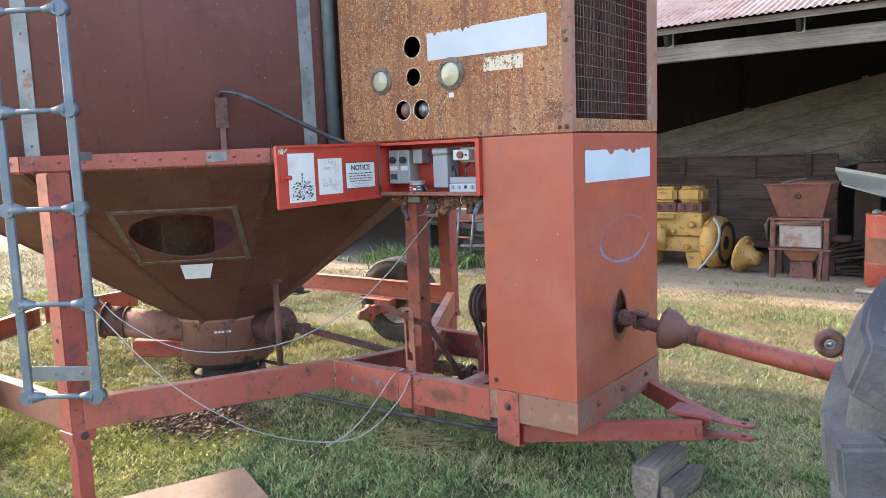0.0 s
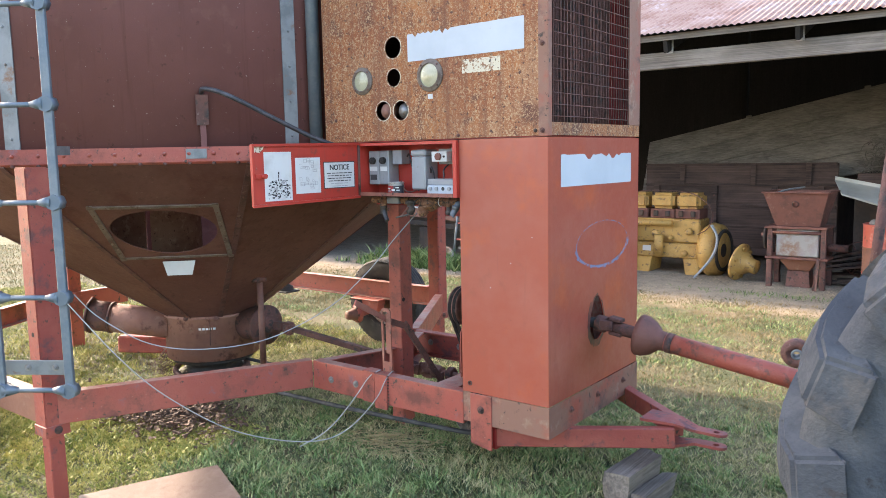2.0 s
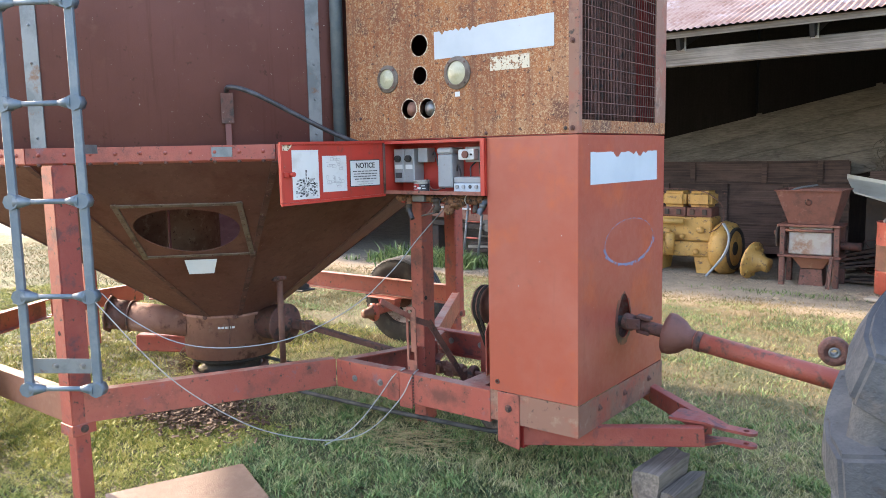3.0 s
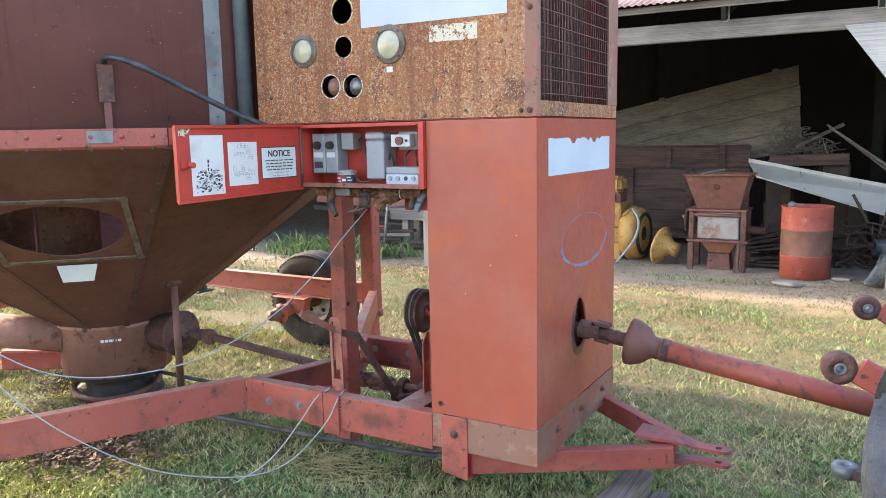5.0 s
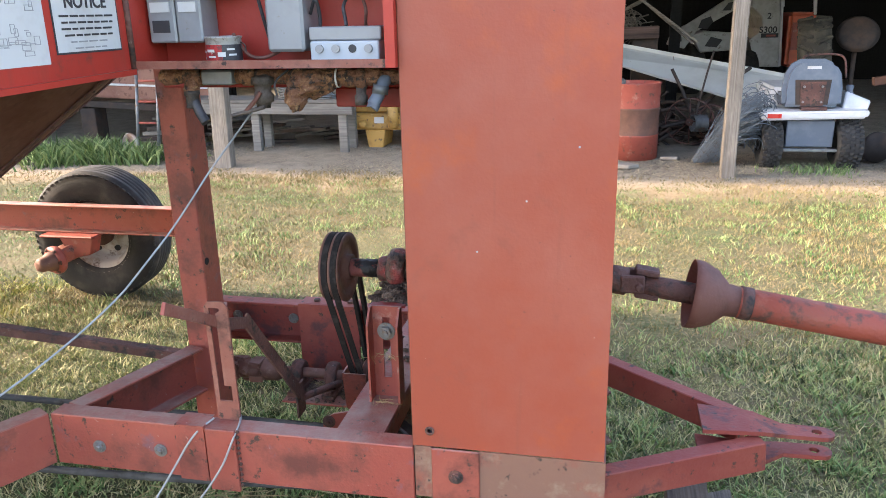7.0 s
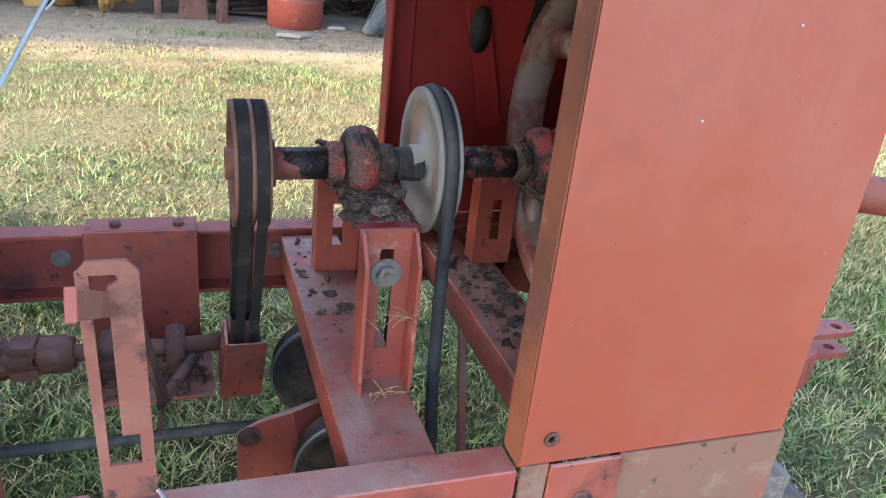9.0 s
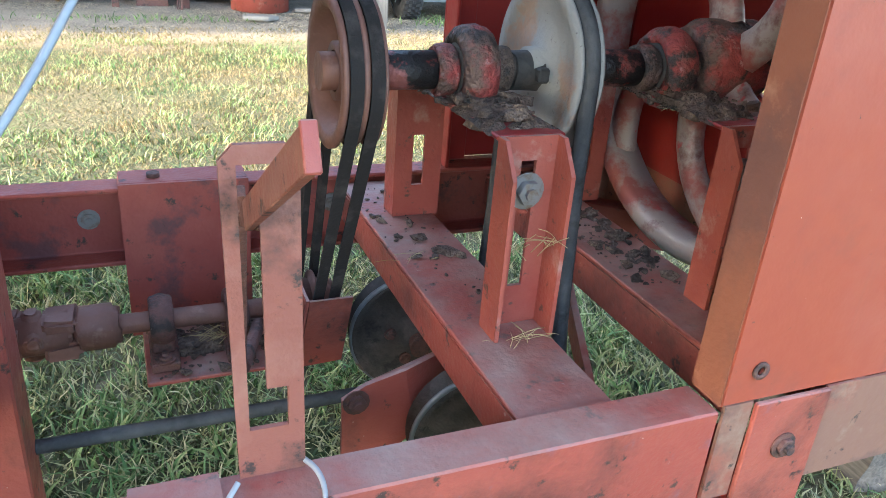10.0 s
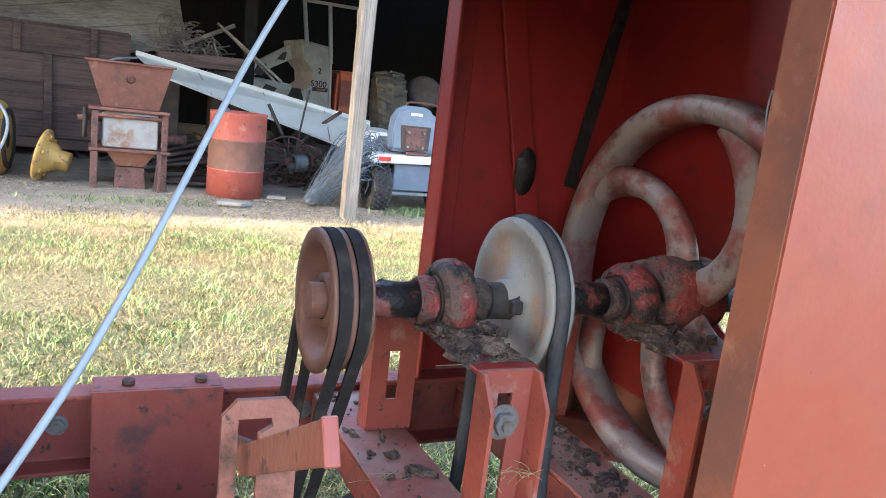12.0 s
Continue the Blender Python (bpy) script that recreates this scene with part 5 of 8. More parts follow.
dp("set_screw", bev(box(B(), -0.530, -0.512, SX - 0.056, SX - 0.040, SZ - 0.010, SZ + 0.012), 0.003), black_iron, "", pb)
pc = sheave(-0.826, PCY, PCZ, 0.060, 2, 0.0245, sheave_brown, "small two-groove rusty pulley")
for bx in (-0.8142, -0.7867):
    belt(bx, (SX, SZ), 0.104, (PCY, PCZ), 0.060, 0.018, pa)
for dy, dz, dr in ((0.585, 0.272, 0.128), (0.265, 0.279, 0.126)):
    ic, iax = (-0.622, dy, dz), (0.22, 1, 0.05)
    bm = lathe(B(), [(0.02, -0.03), (0.03, -0.03), (0.034, -0.006), (dr * 0.40, -0.004), (dr * 0.78, 0.004), (dr * 0.86, -0.010), (dr * 0.94, -0.012), (dr, -0.006), (dr - 0.014, 0.012), (dr, 0.03), (dr * 0.9, 0.034), (dr * 0.8, 0.01), (0.03, 0.014), (0.02, 0.03)], ic, iax, 48)
    ob = dp("idler_pulley", bm, dusty_iron, "dark quarter-turn idler pulley")
    bm = lathe(B(), [(dr * 0.955, -0.0128), (dr * 1.0, -0.0075), (dr * 1.0, -0.005), (dr * 0.955, -0.010)], ic, iax, 48, True)
    dp("rim_band", bm, galv, "", ob)
    dp("idler_pin", rod(B(), (-0.637, dy - 0.055, dz), (-0.612, dy + 0.055, dz), 0.018, 12), rust_dark, "", ob)
    for k in range(5):
        a = 0.5 + 1.256 * k
        dp("web_bolt", hexbolt(B(), (-0.622 + 0.055 * math.cos(a), dy - 0.002, dz + 0.055 * math.sin(a)), (0, -1, 0), 0.008), rust_dark, "", ob)
# quarter-turn belt: over the grey pulley, down to the idlers and out under the frame
over = [(-0.487, SX + 0.124 * math.cos(a), SZ + 0.004 + 0.124 * math.sin(a)) for a in [math.pi * i / 14 for i in range(15)]]
under = [(-2.9, 0.60, 0.155), (-0.70, 0.59, 0.152), (-0.59, 0.587, 0.160), (-0.515, 0.585, 0.21), (-0.502, 0.585, 0.30), (-0.490, 0.590, 0.55)]
back = [(-0.488, 0.344, 0.62), (-0.490, 0.322, 0.38), (-0.490, 0.29, 0.29), (-0.515, 0.270, 0.215), (-0.59, 0.267, 0.168), (-0.70, 0.25, 0.164), (-1.5, 0.19, 0.160), (-2.5, 0.17, 0.155)]
dp("belt", tube(B(), under + over + back, 0.0125, 8, 2), long_belt, "long dusty black quarter-turn drive belt with sky glare in its grey", pb)
bm = plate(B(), [(-0.835, 0.33, 0.34), (-0.80, 0.33, 0.36), (-0.74, 0.33, 0.375), (-0.60, 0.40, 0.37), (-0.60, 0.40, 0.33), (-0.72, 0.33, 0.26), (-0.80, 0.33, 0.20), (-0.835, 0.33, 0.24)], (0, 0.008, 0))
ob = dp("idler_arm", bm, beam_red, "red idler swing plate")
dp("bolt", hexbolt(B(), (-0.815, 0.329, 0.335), (0, -1, 0), 0.014), rust_dark, "", ob)

# jack shaft below, with its bearings on a shelf plate
bm = bev(box(B(), -1.095, -0.86, 0.605, 0.80, 0.225, 0.233), 0.002)
shelf = dp("bearing_plate", bm, bracket_red, "dirt-covered red shelf plate")
bm = rod(B(), (-1.30, 0.70, 0.30), (-0.78, 0.70, 0.30), 0.018, 14)
js = dp("jack_shaft", bm, sheave_brown, "dusty red jack shaft")
for x in (-1.062, -0.935):
    bm = box(B(), x - 0.024, x + 0.024, 0.63, 0.77, 0.2335, 0.252)
    lathe(bm, [(0.019, -0.02), (0.042, -0.02), (0.048, 0), (0.042, 0.02), (0.019, 0.02)], (x, 0.70, 0.30), (1, 0, 0), 20, True)
    box(bm, x - 0.018, x + 0.018, 0.665, 0.735, 0.2525, 0.275)
    ob = dp("pillow_bearing", bev(bm, 0.003), rust_dark, "dirt-caked pillow bearing")
    dp("bolt", hexbolt(B(), (x, 0.643, 0.2525), (0, 0, 1), 0.012), rust_dark, "", ob)
bm = rod(B(), (-1.30, 0.70, 0.30), (-1.205, 0.70, 0.30), 0.034, 16)
box(bm, -1.245, -1.19, 0.668, 0.732, 0.262, 0.29)
box(bm, -1.245, -1.19, 0.668, 0.732, 0.31, 0.338)
box(bm, -1.33, -1.28, 0.662, 0.69, 0.268, 0.332)
box(bm, -1.33, -1.28, 0.71, 0.738, 0.268, 0.332)
rod(bm, (-1.262, 0.70, 0.255), (-1.262, 0.70, 0.345), 0.016, 12)
rod(bm, (-1.262, 0.655, 0.30), (-1.262, 0.745, 0.30), 0.016, 12)
lathe(bm, [(0.0, -1.20), (0.036, -1.20), (0.040, -1.19), (0.040, -1.135), (0.032, -1.13), (0.0, -1.13)], (0, 0.70, 0.30), (1, 0, 0), 20)
bev(bm, 0.006, 2)
for v in bm.verts:
    v.co += Vector((1, 1, 1)) * 0.006 * noise.noise(v.co * 40)
dp("universal_joint", bm, sheave_brown, "", js)
bm = bar(B(), (-2.38, 0.635, 0.428), (-1.32, 0.70, 0.315), 0.042, 0.036)
dp("drive_bar", bev(bm, 0.004), rust_dark, "rusty square drive bar to the hopper gearbox")
bm = plate(B(), [(-0.835, 0.535, 0.392), (-0.762, 0.535, 0.392), (-0.770, 0.575, 0.245), (-0.845, 0.585, 0.235)], (0, 0.006, 0))
plate(bm, [(-0.836, 0.5355, 0.394), (-0.836, 0.63, 0.397), (-0.846, 0.68, 0.25), (-0.846, 0.587, 0.237)], (-0.005, 0, 0))
dp("belt_guard", bm, beam_red, "bent red belt guard plate")
bm = crust(B(), -1.06, -0.87, 0.66, 0.79, 0.233, 0.016, 8.0)
clods(bm, 90, -1.09, -0.87, 0.61, 0.79, 0.235, 0.003, 0.014, 9)
tagged(dp("caked_dirt", bm, grease), "", kind="stuff")
bm = B()
clods(bm, 60, -0.69, -0.575, 0.32, 0.85, 0.4655, 0.0015, 0.010, 10)
clods(bm, 6, -0.685, -0.585, 0.45, 0.66, 0.4655, 0.010, 0.016, 11)
clods(bm, 200, -0.35, -0.25, 0.32, 0.87, 0.4655, 0.002, 0.014, 12)
crust(bm, -0.29, -0.245, 0.33, 0.86, 0.4655, 0.012, 14.0)
tagged(dp("loose_dirt", bm, crumbs), "", kind="stuff")
bm = B()
q = random.Random(21)
for cx, cy, cz, n in ((-0.604, 0.232, 0.467, 26), (-0.604, 0.243, 0.60, 18), (-0.285, 0.40, 0.73, 10), (-0.98, 0.70, 0.252, 40), (-0.68, 0.5, 0.468, 8)):
    for k in range(n * 2 // 3):
        p = Vector((cx + q.gauss(0, 0.02), cy - abs(q.gauss(0, 0.006)), cz + abs(q.gauss(0, 0.008))))
        d = Vector((q.uniform(-1, 1), q.uniform(-0.4, 0.4), q.uniform(-0.5, 0.2))) * 0.03
        tube(bm, [p - d, p + Vector((0, -0.006, 0.006)), p + d], 0.0005, 4, 1)
tagged(dp("straw_wisp", bm, straw_mat), "", kind="stuff")
dp("brace", bar(B(), (-0.46, 0.20, 0.25), (-0.33, 0.62, 0.42), 0.012, 0.045), beam_red)

# flywheel with curved spokes
FX = -0.155
bm = lathe(B(), [(0.306, -0.030), (0.320, -0.040), (0.340, -0.040), (0.352, -0.030), (0.352, 0.030), (0.340, 0.040), (0.320, 0.040), (0.306, 0.030)], (FX, SX, SZ + 0.010), (1, 0, 0), 72, True)
fw = dp("flywheel", bm, fly_paint, "large worn red flywheel with curved spokes")
for k in range(5):
    bm, rows = B(), []
    for i in range(13):
        t = i / 12
        a = radians(155 + 72 * k) - 0.95 * t ** 1.3
        r = 0.05 + 0.263 * t
        c = Vector((FX, SX + r * math.cos(a), SZ + 0.010 + r * math.sin(a)))
        a2 = a + 0.01
        wdt = 0.038 - 0.012 * math.sin(math.pi * t)
        radial, tang = Vector((0, math.cos(a), math.sin(a))), Vector((0, -math.sin(a), math.cos(a)))
        mixd = (tang * (1 - 0.45 * t) + radial * 0.45).normalized()
        rows.append([bm.verts.new(c + mixd * wdt * math.cos(b) + Vector((0.022, 0, 0)) * math.sin(b)) for b in [2 * math.pi * j / 10 for j in range(10)]])
    for a, b in zip(rows, rows[1:]):
        for j in range(10):
            bm.faces.new((a[j], a[(j + 1) % 10], b[(j + 1) % 10], b[j])).smooth = True
    dp("spoke", bm, fly_paint, "", fw)
dp("hub", lathe(B(), [(0.026, -0.07), (0.055, -0.07), (0.068, -0.05), (0.068, 0.05), (0.055, 0.06), (0.026, 0.06)], (FX, SX, SZ + 0.010), (1, 0, 0), 32, True), bearing_red, "", fw)
dp("tie_wire", tube(B(), [(-0.455, 0.057, 1.10), (-0.447, 0.075, 1.15), (-0.44, 0.085, 1.12), (-0.45, 0.07, 1.09), (-0.452, 0.06, 1.07)], 0.0012, 5), rope_grey)

# drawbar
for p, q in (((-0.37, 0.035, 0.275), (0.43, 0.372, 0.333)), ((-0.10, 0.905, 0.335), (0.40, 0.505, 0.333))):
    bm = bev(bar(B(), p, q, 0.05, 0.088), 0.003)
    dp("drawbar_beam", bm, hitch_red, "dark red drawbar beam")
for z, x1, lbl in ((0.383, 0.60, 1), (0.283, 0.60, 0)):
    prz = (z, z - 0.03, z - 0.03) if lbl else (z, z + 0.012, z + 0.012)
    out = [(0.27, 0.36), (0.43, 0.375), (0.50, 0.421), (x1, 0.421)] + [(x1 + 0.035 * math.cos(a), 0.452 + 0.032 * math.sin(a)) for a in [-1.2 + 2.4 * i / 8 for i in range(9)]] + [(x1, 0.484), (0.50, 0.484), (0.42, 0.49), (0.27, 0.51)]
    bm = holed(B(), out, [circle(x1 - 0.012, 0.452, 0.014, 14)], (0, 0, 0.012), (0, 0, 0), (1, 0, 0), (0, 1, 0))
    for v in bm.verts:
        t = min(max((v.co.x - 0.42) / 0.09, 0), 1)
        v.co.z += z + (prz[1] - z) * t * t * (3 - 2 * t)
    dp("clevis_plate", bm, hitch_red, "dark red hitch clevis plate")

# bin and hopper
def pol(r, az, z):
    a = radians(az)
    return Vector((AX + r * math.cos(a), AY + r * math.sin(a), z))


R_BIN, R_RIM, ZR = 1.80, 1.90, 1.59
bm = lathe(B(), [(R_BIN, 1.60), (R_BIN, 3.9), (R_BIN - 0.004, 3.9), (R_BIN - 0.004, 1.60)], (AX, AY, 0), (0, 0, 1), 120, True)
dp("bin_wall", bm, bin_maroon, "dull maroon perforated bin wall")
V0 = -62
FOOT = Vector((0.07, 0.05, 0))      # the hopper's mouth sits a little off the bin's axis
for k in range(10):
    a, b = V0 + 36 * k, V0 + 36 * (k + 1)
    t0, t1, b1, b0 = pol(R_RIM - 0.004, a, ZR), pol(R_RIM - 0.004, b, ZR), pol(0.335, b, 0.51) + FOOT, pol(0.335, a, 0.51) + FOOT
    bm = B()
    nrm = (t1 - t0).cross(b0 - t0).normalized()
    if nrm.z > 0:
        nrm = -nrm
    if k == 0:
        def uv(u, v, c=(b0.copy(), b1.copy(), t0.copy(), t1.copy())):
            return (c[0].lerp(c[1], u)).lerp(c[2].lerp(c[3], u), v)
        WU, WV = 0.5, 0.60
        outer, inner = [], []
        n = 64
        for i in range(n):
            th = 2 * math.pi * (i + 0.5) / n
            c, s = math.cos(th), math.sin(th)
            k1 = min((1 - WU) / c if c > 0 else WU / -c if c < 0 else 9, (1 - WV) / s if s > 0 else WV / -s if s < 0 else 9)
            outer.append((WU + c * k1, WV + s * k1))
            inner.append((0.522 + 0.345 * c, 0.638 + 0.128 * s))
        for cu, cv in ((0, 0), (1, 0), (1, 1), (0, 1)):
            j = min(range(n), key=lambda q: (outer[q][0] - cu) ** 2 + (outer[q][1] - cv) ** 2)
            outer[j] = (cu, cv)
        va = [bm.verts.new(uv(*p)) for p in outer]
        vb = [bm.verts.new(uv(*p)) for p in inner]
        for i in range(n):
            bm.faces.new((va[i], va[(i + 1) % n], vb[(i + 1) % n], vb[i]))
        facet_uv, facet_n = uv, nrm
    else:
        bm.faces.new([bm.verts.new(v) for v in (t0, t1, b1, b0)])
    r = bmesh.ops.extrude_face_region(bm, geom=bm.faces[:])
    bmesh.ops.translate(bm, vec=nrm * 0.004, verts=[v for v in r["geom"] if isinstance(v, bmesh.types.BMVert)])
    hp = dp("hopper_sheet", bm, hopper_brown, "rusted brown hopper sheet")
    seam = B()
    bar(seam, pol(0.34, a, 0.515) + FOOT + Vector((0, 0, -0.006)), pol(R_RIM + 0.001, a, ZR) + Vector((0, 0, -0.006)), 0.034, 0.006)
    dp("hopper_seam", seam, seam_brown, "", hp)
    if k in (0, 1, 2, 9):
        for i in range(9):
            p = (pol(0.34, a, 0.515) + FOOT).lerp(pol(R_RIM, a, ZR), (i + 0.5) / 9) + Vector((0, 0, -0.01))
            dp("rivet", lathe(B(), [(0.008, 0), (0.006, 0.004), (0, 0.006)], p, pol(1, a, 0) - pol(0, a, 0) + Vector((0, 0, -1.2)), 8), rust_dark, "", hp)
    c0, c1 = pol(R_RIM, a, 0), pol(R_RIM, b, 0)
    bm = prof(B(), [(-0.004, -0.006), (0.006, 0.0), (0.010, 0.006), (0.010, 0.078), (0.0, 0.078), (0.0, 0.012), (-0.05, 0.012), (-0.05, 0.004)], c0 + Vector((0, 0, ZR)), c1 + Vector((0, 0, ZR)))
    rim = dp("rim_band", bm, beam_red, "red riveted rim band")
    if k in (0, 1, 9):
        out = ((c0 + c1) / 2 - Vector((AX, AY, 0))).normalized()
        for i in range(10):
            p = c0.lerp(c1, (i + 0.5) / 10) + out * 0.011
            dp("rivet", lathe(B(), [(0.010, 0), (0.009, 0.005), (0, 0.008)], p + Vector((0, 0, ZR + 0.045)), out, 10), beam_red, "", rim)
            if i % 1 == 0:
                dp("rivet", lathe(B(), [(0.011, 0), (0.009, 0.005), (0, 0.008)], p + Vector((0, 0, ZR - 0.004)), out + Vector((0, 0, -0.8)), 8), rust_dark, "", rim)


def facet(u, v, out=0.0):
    return facet_uv(u, v) + facet_n * (0.004 + out)


WC = [(0.07, 0.485), (0.985, 0.487), (0.855, 0.790), (0.190, 0.792)]
for i in range(4):
    p, q = facet(*WC[i], 0.004), facet(*WC[(i + 1) % 4], 0.004)
    d = (q - p).normalized()
    bm = bar(B(), p - d * 0.018, q + d * 0.018, 0.030 if i % 2 else 0.022, 0.006 + 0.001 * i, facet_n)
    wf = dp("hatch_frame", bm, hatch_grey, "rusty strip round the hopper hatch")
    for j in range(4):
        dp("rivet", lathe(B(), [(0.005, 0), (0, 0.004)], p.lerp(q, (j + 0.5) / 4) + facet_n * 0.004, facet_n, 8), rust_dark, "", wf)
p = facet(0.53, 0.465, 0.010)
q = (facet(0.70, 0.465, 0.010) - p)
bm = plate(B(), [p - q * 0.85, p + q * 0.85, p + q * 0.68 + Vector((0, 0, -0.065)) + facet_n * 0.02, p - q * 0.62 + Vector((0, 0, -0.065)) + facet_n * 0.02], facet_n * 0.004)
dp("hatch_tag", bm, chute_white, "pale metal hatch catch")
# inside the hopper, seen through the hatch
bm = plate(B(), [pol(0.5, -70, 0.75), pol(1.05, -50, 1.05), pol(1.05, -50, 1.55), pol(0.5, -70, 1.55)], (0.004, 0.004, 0))
dp("inner_baffle", bm, bin_maroon)
dp("inner_tube", rod(B(), (AX - 0.30, AY - 0.20, 0.75), (AX - 0.30, AY - 0.20, 3.6), 0.38, 32), grain_dust)
p = pol(R_RIM + 0.012, -33, 1.629)
d = Vector((-math.sin(radians(-44)), math.cos(radians(-44)), 0))
out = Vector((math.cos(radians(-44)), math.sin(radians(-44)), 0))
pc0, pc1 = pol(R_RIM, -62, 0), pol(R_RIM, -26, 0)
nplace = pc0.lerp(pc1, 0.78) + out * 0.012
bm = plate(B(), [nplace - d * 0.05 + Vector((0, 0, ZR + 0.02)), nplace + d * 0.05 + Vector((0, 0, ZR + 0.02)), nplace + d * 0.05 + Vector((0, 0, ZR + 0.068)), nplace - d * 0.05 + Vector((0, 0, ZR + 0.068))], out * 0.003)
dp("name_plate", bm, galv, "small blank metal plate")
# strips, pipe and hose on the wall
for az, w in ((-18, 0.045), (-62, 0.05)):
    bm = plate(B(), [pol(R_BIN + 0.001, az - w * 26, 1.67), pol(R_BIN + 0.001, az + w * 26, 1.67), pol(R_BIN + 0.001, az + w * 26, 3.9), pol(R_BIN + 0.001, az - w * 26, 3.9)], pol(0.006, az, 0) - pol(0, az, 0))
    st = dp("wall_strip", bm, galv, "riveted galvanised strip")
    for i in range(12):
        dp("rivet", lathe(B(), [(0.008, 0), (0.006, 0.004), (0, 0.006)], pol(R_BIN + 0.007, az, 1.72 + 0.18 * i), pol(1, az, 0) - pol(0, az, 0), 8), galv, "", st)
dp("wall_pipe", rod(B(), pol(R_BIN + 0.045, -14.2, 1.67), pol(R_BIN + 0.045, -14.2, 3.9), 0.034, 16), ladder_grey, "grey conduit up the bin wall")
e0 = pol(R_BIN + 0.01, -32.5, 1.905)
out = pol(1, -32.5, 0) - pol(0, -32.5, 0)
hose = dp("feed_hose", tube(B(), [e0 + Vector((0, 0, 0.03)), e0 + out * 0.06 + Vector((0, 0, 0.05)), e0 + out * 0.10 + Vector((0.1, 0.05, 0.02)), (-1.38, -0.30, 1.80), (-1.27, -0.14, 1.70), (-1.22, -0.03, 1.66)], 0.012, 10), hose_black, "black rubber hose from bin to cabinet")
tn = Vector((-out.y, out.x, 0))
for w, z0, z1, k in ((0.030, -0.13, 0.02, 0.012), (0.014, -0.30, -0.131, 0.010)):
    bm = plate(B(), [e0 - tn * w + Vector((0, 0, z0)), e0 + tn * w + Vector((0, 0, z0)), e0 + tn * w + Vector((0, 0, z1)), e0 - tn * w + Vector((0, 0, z1))], out * k)
    dp("hose_bracket", bm, bin_maroon if w < 0.02 else rust_dark, "", hose)

# outlet, gearbox and auger below the hopper
OX, OY = AX + FOOT.x, AY + FOOT.y
bm = lathe(B(), [(0.322, 0.19), (0.330, 0.19), (0.330, 0.49), (0.345, 0.495), (0.345, 0.515), (0.322, 0.515)], (OX, OY, 0), (0, 0, 1), 48, True)
outlet = dp("outlet_drum", bm, outtake_tan, "tan rusty outlet drum under the hopper")
for i in range(5):
    a = -52 + 4.2 * i
    p = [pol(0.331, a + da, z) + FOOT for da, z in ((0, 0.42), (3.2, 0.42), (3.2, 0.435), (0, 0.435))]
    dp("text_bar", plate(B(), p, (pol(1, a, 0) - pol(0, a, 0)) * 0.001), paper, "", outlet)
for a in (-66, -31, 4):
    dp("drum_bolt", hexbolt(B(), pol(0.346, a, 0.505) + FOOT, pol(1, a, 0) - pol(0, a, 0), 0.012), rust_dark, "", outlet)
dp("drip_streak", tube(B(), [pol(0.332, -38.5, 0.50) + FOOT, pol(0.332, -38, 0.40) + FOOT, pol(0.332, -39, 0.31) + FOOT], 0.004, 6), rust_dark, "", outlet)
bm = lathe(B(), [(0, 0.0), (0.24, 0.0), (0.27, 0.03), (0.26, 0.07), (0.20, 0.09), (0.20, 0.155), (0.29, 0.165), (0.29, 0.185), (0, 0.185)], (OX, OY, -0.01), (0, 0, 1), 40)
dp("sump_plate", bm, black_iron, "", outlet)
dp("drive_ring", lathe(B(), [(0.235, -0.012), (0.26, -0.016), (0.275, 0.0), (0.26, 0.016), (0.235, 0.012)], (OX + 0.05, OY - 0.06, 0.10), (0.1, -0.1, 1), 40, True), rust_dark, "", outlet)
dp("gearbox", lathe(B(), [(0, 0), (0.125, 0.0), (0.125, 0.22), (0.142, 0.225), (0.142, 0.25), (0.06, 0.26), (0.05, 0.33), (0, 0.33)], (-2.87, 0.60, 0.432), (1, 0.02, 0), 28), rust_dark, "rusty round gearbox beside the outlet")
dp("joint", bev(bar(B(), (-2.555, 0.62, 0.437), (-2.46, 0.63, 0.432), 0.062, 0.062), 0.012), rust_dark)
dp("joint_yoke", bev(bar(B(), (-2.46, 0.63, 0.432), (-2.38, 0.633, 0.425), 0.075, 0.085), 0.016, 2), rust_dark)
dp("stay_rod", rod(B(), (-2.45, 0.42, 0.16), (-2.45, 0.42, 0.80), 0.021, 10), sheave_brown)
dp("stay_foot", tube(B(), [(-2.45, 0.42, 0.17), (-2.47, 0.41, 0.145), (-2.53, 0.40, 0.15)], 0.018, 8, 2), sheave_brown)
bm = bev(box(B(), -2.53, -2.42, 0.36, 0.47, 0.78, 0.86), 0.012)
for v in bm.verts:
    v.co += Vector((1, 1, 1)) * 0.012 * noise.noise(v.co * 30)
dp("stay_lug", bm, rust_dark)
bm = bev(box(B(), -3.68, -3.48, 1.53, 1.69, 0.430, 0.445), 0.004)
lathe(bm, [(0.075, 0), (0.07, 0.03), (0.035, 0.05), (0.03, 0.06), (0.03, 0.42)], (-3.58, 1.61, 0.4455), (0, 0, 1), 14)
dp("jack_foot", bm, black_iron, "dark jack foot under the far side")
a0, a1 = Vector((-3.28, 0.27, 0.425)), Vector((-3.60, 0.0, 0.485))
aug = dp("auger_tube", rod(B(), a0, a1, 0.105, 24), outtake_tan, "tan auger tube running out from the sump")
ad = (a1 - a0).normalized()
dp("auger_flange", rod(B(), a1, a1 + ad * 0.14, 0.112, 8), rust_dark, "", aug)
dp("auger_flange", rod(B(), a1 + ad * 0.14, a1 + ad * 0.155, 0.135, 8), rust_dark, "", aug)
dp("auger_band", rod(B(), a1 - ad * 0.012, a1 + ad * 0.004, 0.114, 24), rust_dark, "", aug)
